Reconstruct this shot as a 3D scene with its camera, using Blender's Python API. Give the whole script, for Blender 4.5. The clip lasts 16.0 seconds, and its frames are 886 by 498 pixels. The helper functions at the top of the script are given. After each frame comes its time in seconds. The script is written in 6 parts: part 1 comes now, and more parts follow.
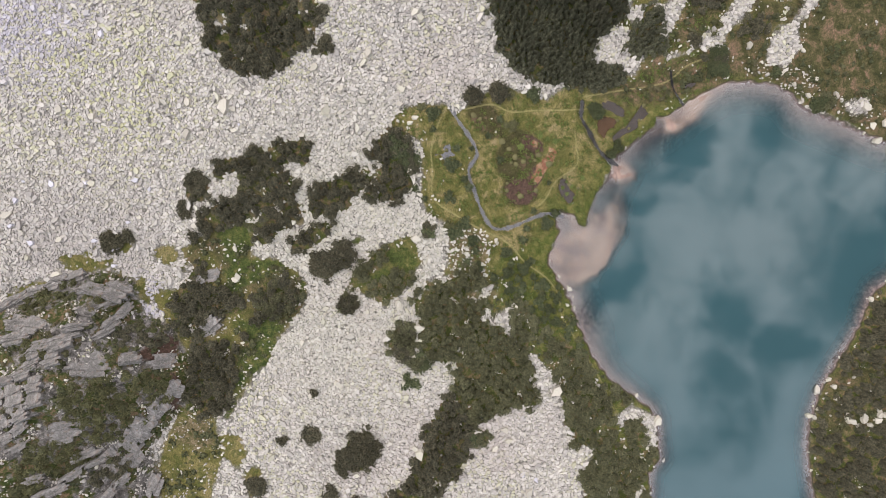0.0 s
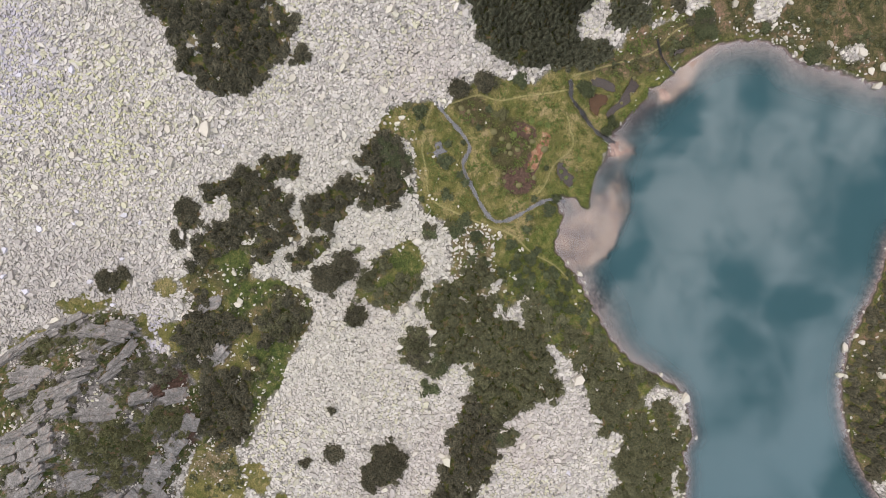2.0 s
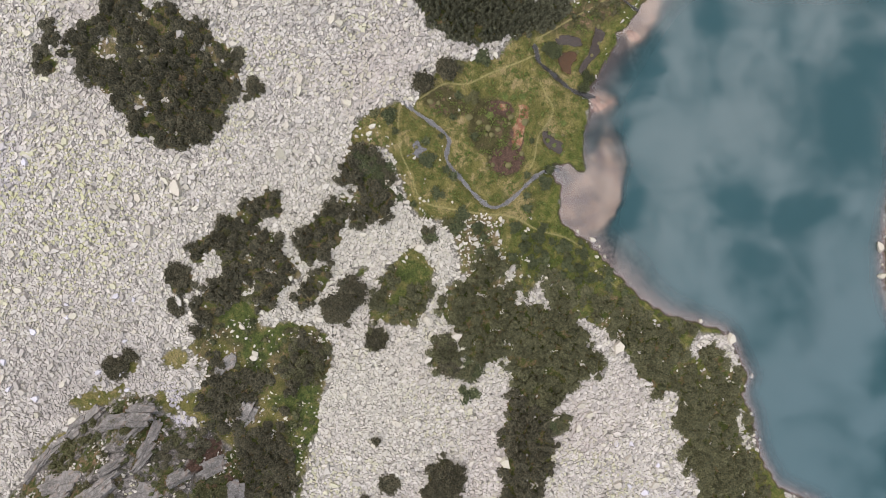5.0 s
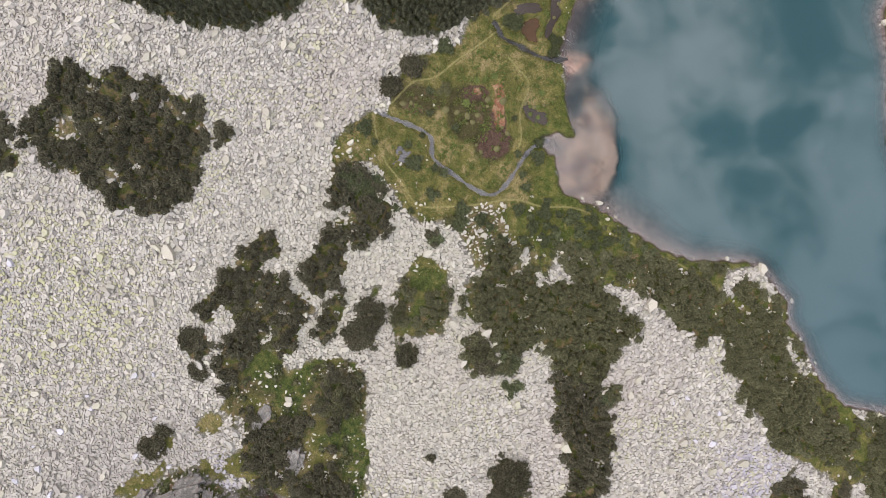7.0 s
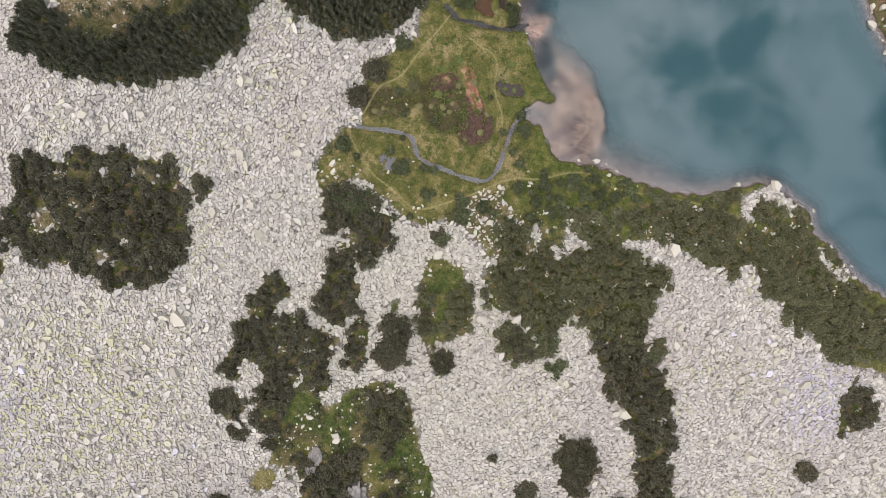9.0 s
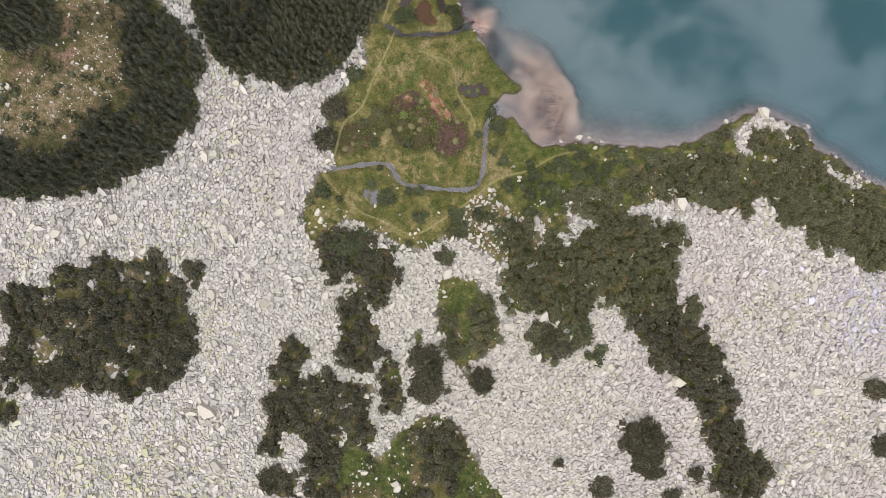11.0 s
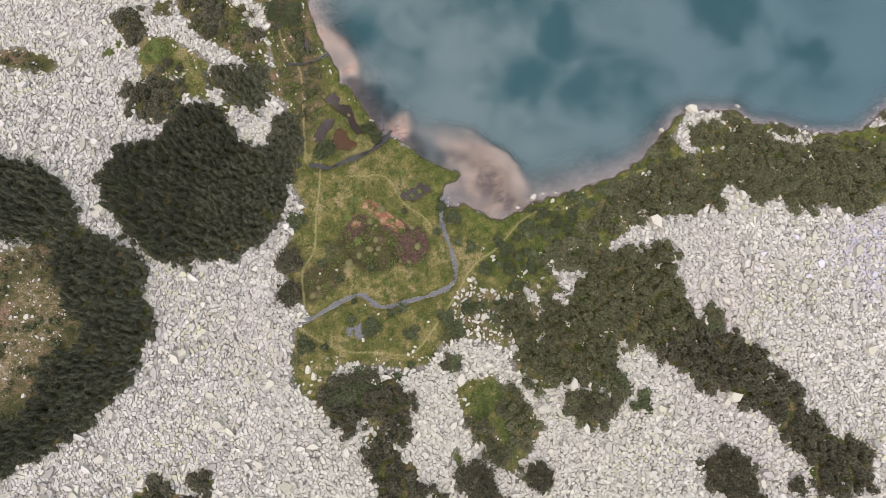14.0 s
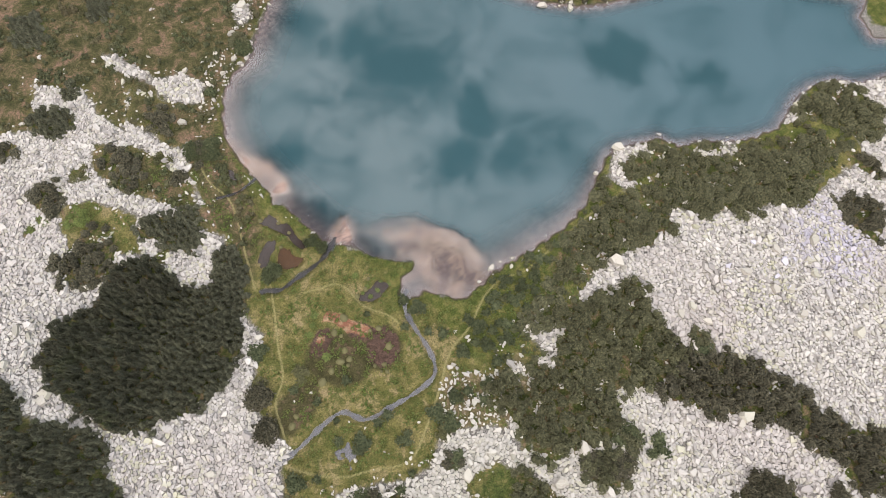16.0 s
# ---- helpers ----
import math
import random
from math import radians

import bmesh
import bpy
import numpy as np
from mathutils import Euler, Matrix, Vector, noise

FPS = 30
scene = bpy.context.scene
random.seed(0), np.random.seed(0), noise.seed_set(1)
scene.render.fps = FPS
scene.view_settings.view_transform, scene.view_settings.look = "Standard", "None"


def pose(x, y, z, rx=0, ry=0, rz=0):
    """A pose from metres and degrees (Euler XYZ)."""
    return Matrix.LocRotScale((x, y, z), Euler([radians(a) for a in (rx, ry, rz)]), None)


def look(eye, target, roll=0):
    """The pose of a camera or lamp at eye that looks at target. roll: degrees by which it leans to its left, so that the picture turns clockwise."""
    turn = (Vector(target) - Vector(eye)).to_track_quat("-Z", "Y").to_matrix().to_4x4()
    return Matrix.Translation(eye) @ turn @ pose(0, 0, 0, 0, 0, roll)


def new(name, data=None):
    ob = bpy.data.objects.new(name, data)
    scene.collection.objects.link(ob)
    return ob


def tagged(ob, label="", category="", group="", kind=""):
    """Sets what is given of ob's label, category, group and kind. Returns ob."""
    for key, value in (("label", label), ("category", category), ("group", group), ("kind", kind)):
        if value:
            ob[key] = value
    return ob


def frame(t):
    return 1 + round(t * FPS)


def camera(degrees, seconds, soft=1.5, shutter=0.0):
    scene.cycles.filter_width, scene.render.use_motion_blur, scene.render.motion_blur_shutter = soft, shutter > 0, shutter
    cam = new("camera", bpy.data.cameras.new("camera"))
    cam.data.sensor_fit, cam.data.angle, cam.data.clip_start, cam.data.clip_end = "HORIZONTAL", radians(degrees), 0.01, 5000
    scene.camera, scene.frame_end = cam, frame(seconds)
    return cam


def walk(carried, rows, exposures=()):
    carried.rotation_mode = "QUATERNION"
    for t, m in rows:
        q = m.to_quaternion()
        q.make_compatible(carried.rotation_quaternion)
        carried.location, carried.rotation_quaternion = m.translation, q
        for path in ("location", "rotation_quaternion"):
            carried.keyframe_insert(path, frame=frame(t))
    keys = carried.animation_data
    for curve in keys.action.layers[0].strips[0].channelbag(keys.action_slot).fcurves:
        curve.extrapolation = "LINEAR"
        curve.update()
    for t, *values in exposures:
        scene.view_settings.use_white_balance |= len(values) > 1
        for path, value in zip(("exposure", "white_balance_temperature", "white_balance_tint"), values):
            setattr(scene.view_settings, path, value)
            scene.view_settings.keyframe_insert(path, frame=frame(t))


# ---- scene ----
# A drone over the inlet of a mountain lake: it turns, sinks slowly and lifts its gaze at the end.
cam = camera(73.05, 16.0, 0.6)
PATH = [
    (0, -0.06, 1.46, 137.55, -2.269, -1.679, 65.363),
    (0.5, -0.05, 1.43, 136.70, -2.235, -1.716, 63.894),
    (1, -0.04, 1.42, 135.84, -2.209, -1.697, 62.187),
    (1.5, 0.03, 1.42, 134.93, -2.168, -1.689, 60.424),
    (2, 0.01, 1.43, 133.99, -2.129, -1.678, 58.700),
    (2.5, -0.03, 1.48, 133.05, -2.077, -1.662, 56.713),
    (3, -0.03, 1.52, 132.15, -2.016, -1.652, 54.578),
    (3.5, -0.02, 1.61, 131.25, -1.965, -1.630, 52.253),
    (4, -0.25, 1.65, 130.24, -1.975, -1.669, 49.949),
    (4.2, -0.27, 1.71, 129.84, -2.000, -1.733, 48.865),
    (6.3, -1.88, 1.22, 125.40, -1.832, -2.294, 36.357),
    (6.5, -1.96, 1.23, 125.02, -1.821, -2.325, 34.761),
    (7, -2.17, 1.24, 124.02, -1.760, -2.344, 31.014),
    (7.5, -2.52, 1.15, 122.99, -1.683, -2.439, 27.227),
    (8, -3.14, 1.02, 121.91, -1.620, -2.665, 23.773),
    (8.2, -3.40, 0.93, 121.49, -1.617, -2.740, 22.564),
    (10.3, -4.26, 1.84, 117.70, -1.339, -2.762, 6.539),
    (10.5, -4.37, 2.06, 117.28, -0.919, -2.757, 5.077),
    (11, -4.60, 2.54, 116.25, 0.186, -2.765, 1.347),
    (11.5, -4.84, 2.82, 115.21, 1.406, -2.822, -2.259),
    (12, -4.99, 3.01, 114.31, 2.674, -2.831, -6.055),
    (12.5, -4.76, 3.22, 113.53, 3.988, -2.638, -9.885),
    (13, -4.60, 3.38, 112.72, 6.142, -2.583, -13.064),
    (13.5, -4.48, 3.72, 111.95, 8.426, -2.495, -16.706),
    (14, -4.31, 3.76, 111.14, 10.772, -2.352, -20.316),
    (14.5, -4.01, 3.69, 110.36, 13.122, -2.086, -24.190),
    (15, -3.67, 3.72, 109.65, 15.414, -1.862, -27.784),
    (15.5, -3.36, 3.86, 108.92, 17.588, -1.753, -31.382),
    (16, -3.07, 4.00, 108.21, 19.725, -1.705, -34.957),
]
walk(cam, [(t, pose(x, y, z, rx, ry, rz)) for t, x, y, z, rx, ry, rz in PATH], [(0, -0.13), (4, -0.15), (8, -0.18), (11, -0.11), (14, -0.10), (15, -0.07), (16, 0.03)])


# ---------------------------------------------------------------- light: bright broken overcast
GAPS = [(0.09, 0.60, 0.07), (0.26, 0.61, 0.08), (0.39, 0.61, 0.10), (0.33, 0.76, 0.09), (0.33, 0.41, 0.07), (0.42, 0.33, 0.09), (0.51, 0.42, 0.08), (0.44, 0.48, 0.05), (0.76, 0.41, 0.06), (0.87, 0.31, 0.04), (0.22, 0.88, 0.09), (0.24, 0.28, 0.05), (0.04, 0.42, 0.05), (0.1, 0.33, 0.045), (0.06, 0.47, 0.04), (0.24, 0.21, 0.04)]


def build_sky(elevation, rotation):
    world = bpy.data.worlds.new("broken_overcast")
    world.use_nodes = True
    scene.world = world
    tree = world.node_tree
    tree.nodes.clear()

    def node(kind, **inputs):
        made = tree.nodes.new(kind)
        for key, value in inputs.items():
            if isinstance(value, bpy.types.NodeSocket):
                tree.links.new(value, made.inputs[key])
            else:
                made.inputs[key].default_value = value
        return made

    def calc(op, a, b=0.0):
        made = tree.nodes.new("ShaderNodeMath")
        made.operation = op
        for socket, value in zip(made.inputs, (a, b)):
            if isinstance(value, bpy.types.NodeSocket):
                tree.links.new(value, socket)
            else:
                socket.default_value = value
        return made.outputs[0]

    sky = node("ShaderNodeTexSky")
    sky.sky_type, sky.sun_disc, sky.sun_elevation, sky.sun_rotation = "NISHITA", False, elevation, rotation
    blue = node("ShaderNodeBackground", Color=sky.outputs[0], Strength=0.05)
    way = tree.nodes.new("ShaderNodeTexCoord").outputs["Generated"]
    split = node("ShaderNodeSeparateXYZ", Vector=way)
    up = calc("MAXIMUM", split.outputs[2], 0.10)
    flat = node("ShaderNodeCombineXYZ", X=calc("DIVIDE", split.outputs[0], up), Y=calc("DIVIDE", split.outputs[1], up)).outputs[0]
    wisp = node("ShaderNodeTexNoise", Vector=flat, Scale=7.0, Detail=6.0, Roughness=0.62)
    push = tree.nodes.new("ShaderNodeVectorMath")
    push.operation = "MULTIPLY_ADD"
    tree.links.new(wisp.outputs["Color"], push.inputs[0])
    push.inputs[1].default_value = (0.30, 0.30, 0.0)
    tree.links.new(flat, push.inputs[2])
    cover = node("ShaderNodeTexNoise", Vector=flat, Scale=5.5, Detail=8.0, Roughness=0.62, Distortion=0.5).outputs["Fac"]
    cover = calc("ADD", calc("MULTIPLY", cover, 1.25), -0.08)
    # thin places in the cloud cover, as the lake mirrors them
    for x, y, wide in GAPS:
        far = tree.nodes.new("ShaderNodeVectorMath")
        far.operation = "DISTANCE"
        tree.links.new(push.outputs[0], far.inputs[0])
        far.inputs[1].default_value = (x + 0.15, y + 0.15, 0.0)
        hole = node("ShaderNodeMapRange", Value=far.outputs["Value"])
        hole.interpolation_type = "SMOOTHSTEP"
        for key, value in (("From Min", 0.0), ("From Max", 1.5 * wide), ("To Min", 0.27), ("To Max", 0.0)):
            hole.inputs[key].default_value = value
        cover = calc("SUBTRACT", cover, hole.outputs[0])
    shape = node("ShaderNodeMapRange", Value=cover)
    shape.interpolation_type = "SMOOTHSTEP"
    shape.inputs["From Min"].default_value, shape.inputs["From Max"].default_value = 0.20, 0.64
    billow = node("ShaderNodeTexNoise", Vector=flat, Scale=1.6, Detail=3.0).outputs["Fac"]
    thin = node("ShaderNodeMapRange", Value=split.outputs[0])
    thin.inputs["From Min"].default_value, thin.inputs["From Max"].default_value = 0.25, 0.75
    tint = tree.nodes.new("ShaderNodeMix")
    tint.data_type = "RGBA"
    tree.links.new(thin.outputs[0], tint.inputs[0])
    tint.inputs[6].default_value, tint.inputs[7].default_value = (1.012, 0.982, 1.01, 1), (0.80, 0.98, 1.22, 1)
    bright = calc("ADD", calc("MULTIPLY", billow, 1.75), 1.42)
    cloud = node("ShaderNodeBackground", Color=tint.outputs[2], Strength=calc("MULTIPLY", bright, calc("SUBTRACT", 1.0, calc("MULTIPLY", thin.outputs[0], 0.4))))
    both = tree.nodes.new("ShaderNodeMixShader")
    tree.links.new(shape.outputs[0], both.inputs[0])
    tree.links.new(blue.outputs[0], both.inputs[1])
    tree.links.new(cloud.outputs[0], both.inputs[2])
    result = tree.nodes.new("ShaderNodeOutputWorld")
    tree.links.new(both.outputs[0], result.inputs[0])


build_sky(radians(48), radians(200))
sun = new("sun", bpy.data.lights.new("sun", "SUN"))
sun.data.energy, sun.data.angle, sun.data.color = 1.6, radians(10), (1.0, 0.96, 0.90)
sun.matrix_basis = look((0, 0, 60), (24, 50, 0))
scene.view_settings.exposure = 0.0

from mathutils.geometry import delaunay_2d_cdt

# ---------------------------------------------------------------- materials
class Nodes:
    """Short hand for one procedural material."""

    def __init__(self, name):
        self.mat = bpy.data.materials.new(name)
        self.mat.use_nodes = True
        self.tree = self.mat.node_tree
        self.tree.nodes.clear()
        self.result = self.tree.nodes.new("ShaderNodeOutputMaterial")
        self.coord = self.tree.nodes.new("ShaderNodeTexCoord").outputs["Object"]

    def add(self, kind, **inputs):
        node = self.tree.nodes.new(kind)
        for key, value in inputs.items():
            self.put(node.inputs[key.replace("_", " ")], value)
        return node

    def put(self, socket, value):
        if isinstance(value, bpy.types.NodeSocket):
            self.tree.links.new(value, socket)
        elif isinstance(value, (tuple, list)) and len(value) == 3 and socket.type == "RGBA":
            socket.default_value = (*value, 1)
        else:
            socket.default_value = value

    def noise(self, scale, detail=3.0, rough=0.55, vec=None, distort=0.0):
        return self.add("ShaderNodeTexNoise", Vector=vec or self.coord, Scale=scale, Detail=detail, Roughness=rough, Distortion=distort).outputs["Fac"]

    def voronoi(self, scale, feature="F1", out="Distance", vec=None):
        node = self.add("ShaderNodeTexVoronoi", Vector=vec or self.coord, Scale=scale)
        node.feature = feature
        return node.outputs[out]

    def math(self, op, a, b=0.0, c=0.0, clamp=False):
        node = self.tree.nodes.new("ShaderNodeMath")
        node.operation, node.use_clamp = op, clamp
        for socket, value in zip(node.inputs, (a, b, c)):
            self.put(socket, value)
        return node.outputs[0]

    def step(self, value, low, high):
        node = self.add("ShaderNodeMapRange", Value=value)
        node.interpolation_type = "SMOOTHSTEP"
        node.inputs["From Min"].default_value, node.inputs["From Max"].default_value = low, high
        return node.outputs["Result"]

    def mix(self, fac, a, b, blend="MIX"):
        node = self.tree.nodes.new("ShaderNodeMix")
        node.data_type, node.blend_type = "RGBA", blend
        self.put(node.inputs[0], fac)
        self.put(node.inputs[6], a)
        self.put(node.inputs[7], b)
        return node.outputs[2]

    def ramp(self, fac, *stops):
        node = self.add("ShaderNodeValToRGB", Fac=fac)
        ramp = node.color_ramp
        while len(ramp.elements) < len(stops):
            ramp.elements.new(0.5)
        for element, (place, colour) in zip(ramp.elements, stops):
            element.position, element.color = place, (*colour, 1)
        return node.outputs["Color"]

    def value(self, name):
        node = self.tree.nodes.new("ShaderNodeAttribute")
        node.attribute_name = name
        return node.outputs["Fac"]

    def island(self):
        return self.tree.nodes.new("ShaderNodeNewGeometry").outputs["Random Per Island"]

    def chance(self):
        return self.tree.nodes.new("ShaderNodeObjectInfo").outputs["Random"]

    def bump(self, height, strength=0.5, distance=0.1):
        return self.add("ShaderNodeBump", Height=height, Strength=strength, Distance=distance).outputs["Normal"]

    def surface(self, colour, rough=0.9, normal=None, specular=0.2, metal=0.0):
        node = self.add("ShaderNodeBsdfPrincipled", Base_Color=colour, Roughness=rough, Metallic=metal)
        node.inputs["Specular IOR Level"].default_value = specular
        if normal is not None:
            self.put(node.inputs["Normal"], normal)
        self.tree.links.new(node.outputs[0], self.result.inputs["Surface"])
        return self.mat


def stone_material(name, joined):
    """Pale weathered granite; some blocks are yellow with lichen, others lilac-grey where freshly broken."""
    n = Nodes(name)
    pick = n.island() if joined else n.chance()
    other = n.math("FRACT", n.math("MULTIPLY", pick, 17.31))
    tone = n.ramp(pick, (0.0, (0.255, 0.234, 0.213)), (0.25, (0.365, 0.337, 0.307)), (0.6, (0.452, 0.418, 0.380)), (1.0, (0.545, 0.505, 0.457)))

    if not joined:
        tone = n.mix(1.0, tone, n.mix(other, (0.93, 0.89, 0.84), (0.97, 0.95, 0.90)), "MULTIPLY")

    def spot(x, y, reach):
        far = n.tree.nodes.new("ShaderNodeVectorMath")
        far.operation = "DISTANCE"
        n.put(far.inputs[0], n.coord)
        far.inputs[1].default_value = (x, y, 3.0)
        return n.step(far.outputs["Value"], reach, 0.25 * reach)

    lichen = n.math("MAXIMUM", n.math("MULTIPLY", n.step(n.noise(0.05, 3), 0.50, 0.62), 0.55), spot(-54, -49, 30))
    grown = n.math("MULTIPLY", n.step(other, 0.74, 0.80), n.math("ADD", n.math("MULTIPLY", lichen, 0.8), 0.2))
    colour = n.mix(grown, tone, n.mix(n.noise(1.5, 3), (0.40, 0.39, 0.20), (0.45, 0.43, 0.32)))
    colour = n.mix(n.math("MULTIPLY", spot(2, -15, 48), 0.4), colour, (0.44, 0.418, 0.345))
    broken = n.math("ADD", n.math("ADD", spot(-80, -60, 26), spot(-10.7, -61, 9)), spot(86, -8, 14))
    fresh = n.math("MULTIPLY", n.step(other, 0.62, 0.20), n.math("ADD", n.math("MULTIPLY", broken, 0.8), 0.04), clamp=True)
    colour = n.mix(fresh, colour, (0.40, 0.375, 0.44))
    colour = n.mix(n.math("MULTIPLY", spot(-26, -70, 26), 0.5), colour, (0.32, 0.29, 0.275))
    pink = n.math("MULTIPLY", n.step(n.noise(0.03, 2), 0.52, 0.72), 0.45)
    colour = n.mix(pink, colour, (0.40, 0.35, 0.325))
    colour = n.mix(n.math("MULTIPLY", n.step(n.noise(5.0, 5, 0.75), 0.54, 0.70), 0.45), colour, (0.19, 0.18, 0.165))
    grain = n.noise(7.0, 5, 0.7)
    return n.surface(colour, 0.92, n.bump(grain, 0.6, 0.08), 0.15)


def foliage_material(name, tips, base, brown):
    n = Nodes(name)
    pick = n.chance()
    colour = n.mix(n.island(), base, tips)
    colour = n.mix(n.math("MULTIPLY", n.step(n.noise(0.11, 3), 0.48, 0.70), 0.6), colour, brown)
    young = n.step(n.noise(0.16, 4, 0.6, distort=0.5), 0.53, 0.66)
    colour = n.mix(n.math("MULTIPLY", young, 0.38), colour, n.mix(n.island(), tuple(c * k for c, k in zip(base, (1.0, 1.35, 0.7))), tuple(c * k for c, k in zip(tips, (0.78, 0.92, 0.42)))))
    colour = n.mix(n.math("MULTIPLY", pick, 0.35), colour, tuple(0.55 * c for c in base))
    return n.surface(colour, 0.75, n.bump(n.noise(14.0, 2), 0.6, 0.05), 0.25)


def ground_material():
    n = Nodes("mountain_ground")
    wobble = n.math("MULTIPLY", n.math("SUBTRACT", n.noise(0.45, 5, 0.65), 0.5), 3.2)
    fine = n.math("MULTIPLY", n.math("SUBTRACT", n.noise(2.2, 4, 0.65), 0.5), 1.4)

    def zone(name, low, high, wild=1.0, small=0.5):
        d = n.math("ADD", n.value(name), n.math("MULTIPLY", wobble, wild))
        return n.step(n.math("ADD", d, n.math("MULTIPLY", fine, small)), low, high)

    # rubble between the blocks
    rubble = n.ramp(n.voronoi(5.5, "F1", "Color"), (0.0, (0.12, 0.110, 0.098)), (0.5, (0.21, 0.193, 0.173)), (1.0, (0.33, 0.305, 0.277)))
    joints = n.step(n.voronoi(5.5, "DISTANCE_TO_EDGE"), 0.01, 0.07)
    rubble = n.mix(joints, (0.06, 0.055, 0.05), rubble)
    # mountain grass: olive, straw and moss
    grass = n.ramp(n.noise(0.16, 5, 0.62, distort=0.6), (0.36, (0.078, 0.078, 0.026)), (0.45, (0.122, 0.110, 0.038)), (0.54, (0.165, 0.140, 0.056)), (0.64, (0.225, 0.178, 0.090)))
    tuft = n.noise(3.2, 5, 0.7)
    grass = n.mix(n.math("MULTIPLY", n.step(tuft, 0.45, 0.60), 0.6), grass, (0.088, 0.084, 0.026))
    grass = n.mix(n.math("MULTIPLY", n.step(n.noise(0.6, 4, 0.7), 0.55, 0.64), 0.6), grass, (0.25, 0.19, 0.105))
    dark = n.step(n.noise(0.42, 6, 0.72, distort=0.8), 0.49, 0.58)
    grass = n.mix(n.math("MULTIPLY", dark, 0.75), grass, n.mix(n.noise(1.9, 3), (0.045, 0.062, 0.016), (0.085, 0.085, 0.026)))
    lush = n.step(n.math("ADD", n.value("lush"), wobble), -1.0, 3.0)
    grass = n.mix(n.math("MULTIPLY", lush, 0.8), grass, n.ramp(n.noise(0.55, 6, 0.72), (0.40, (0.042, 0.060, 0.014)), (0.50, (0.075, 0.088, 0.022)), (0.60, (0.135, 0.125, 0.042))))
    rough = n.step(n.math("ADD", n.value("heath"), wobble), -1.0, 2.0)
    moor = n.ramp(n.noise(0.30, 6, 0.70, distort=0.5), (0.36, (0.032, 0.034, 0.016)), (0.45, (0.062, 0.057, 0.026)), (0.53, (0.104, 0.084, 0.043)), (0.62, (0.185, 0.118, 0.083)))
    moor = n.mix(n.math("MULTIPLY", n.step(n.noise(1.6, 5, 0.75), 0.48, 0.58), 0.65), moor, (0.045, 0.050, 0.018))
    grass = n.mix(rough, grass, moor)
    weeds = n.math("MULTIPLY", zone("rim", -0.5, 1.0), n.step(n.noise(0.5, 6, 0.75), 0.50, 0.56))
    rubble = n.mix(weeds, rubble, (0.11, 0.105, 0.03))
    earth = n.ramp(n.noise(0.9, 6, 0.75), (0.38, (0.062, 0.060, 0.022)), (0.48, (0.115, 0.094, 0.048)), (0.57, (0.175, 0.135, 0.085)), (0.67, (0.25, 0.20, 0.145)))
    grass = n.mix(zone("soil", -0.8, 1.2, 1.2), grass, earth)
    lawn = n.ramp(n.noise(0.8, 6, 0.75), (0.40, (0.026, 0.042, 0.012)), (0.49, (0.050, 0.068, 0.019)), (0.57, (0.085, 0.090, 0.028)), (0.67, (0.16, 0.135, 0.06)))
    grass = n.mix(n.math("MULTIPLY", zone("fresh", -0.7, 0.7), 0.9), grass, lawn)
    colour = n.mix(zone("grass", -0.4, 0.5), rubble, grass)
    # heath and litter below the pines
    litter = n.ramp(n.noise(0.9, 5, 0.7), (0.40, (0.050, 0.062, 0.018)), (0.5, (0.085, 0.085, 0.03)), (0.61, (0.16, 0.115, 0.07)))
    colour = n.mix(n.math("MULTIPLY", zone("pines", -0.5, 0.3, 0.5), n.step(n.value("fresh"), 0.4, -0.2)), colour, litter)
    rock = n.ramp(n.noise(0.7, 6, 0.7, distort=1.5), (0.38, (0.06, 0.055, 0.050)), (0.49, (0.13, 0.118, 0.110)), (0.61, (0.23, 0.21, 0.20)))
    rock = n.mix(n.step(n.noise(0.22, 6, 0.68), 0.47, 0.54), rock, n.ramp(n.noise(0.9, 5, 0.7), (0.40, (0.035, 0.048, 0.014)), (0.5, (0.06, 0.065, 0.022)), (0.60, (0.14, 0.095, 0.06))))
    colour = n.mix(zone("crag", -0.6, 0.6), colour, rock)
    # bog, silt and sand
    bog = n.ramp(n.noise(0.35, 5, 0.65), (0.40, (0.038, 0.036, 0.016)), (0.49, (0.066, 0.058, 0.026)), (0.55, (0.052, 0.048, 0.022)), (0.62, (0.105, 0.074, 0.046)))
    colour = n.mix(zone("bog", -0.9, 0.3, 0.55), colour, bog)
    bare = n.ramp(n.noise(1.4, 5, 0.7), (0.3, (0.045, 0.03, 0.022)), (0.55, (0.085, 0.052, 0.04)), (0.75, (0.13, 0.09, 0.075)))
    colour = n.mix(zone("peat", -0.25, 0.35, 0.6, 0.8), colour, bare)
    silt = n.ramp(n.noise(0.8, 5, 0.7), (0.38, (0.19, 0.085, 0.055)), (0.5, (0.24, 0.12, 0.075)), (0.62, (0.27, 0.19, 0.12)))
    colour = n.mix(zone("silt", -0.1, 0.25, 0.25, 0.4), colour, silt)
    sand = n.ramp(n.noise(0.22, 5, 0.6, distort=1.2), (0.36, (0.19, 0.132, 0.115)), (0.5, (0.265, 0.18, 0.147)), (0.64, (0.33, 0.23, 0.19)))
    flow = n.add("ShaderNodeMapping", Vector=n.coord)
    flow.inputs["Rotation"].default_value, flow.inputs["Scale"].default_value = (0, 0, 0.7), (0.5, 1.6, 1)
    streaks = n.noise(0.55, 5, 0.6, vec=flow.outputs[0], distort=2.2)
    sand = n.mix(n.math("MULTIPLY", n.step(streaks, 0.48, 0.66), 0.75), sand, (0.12, 0.088, 0.088))
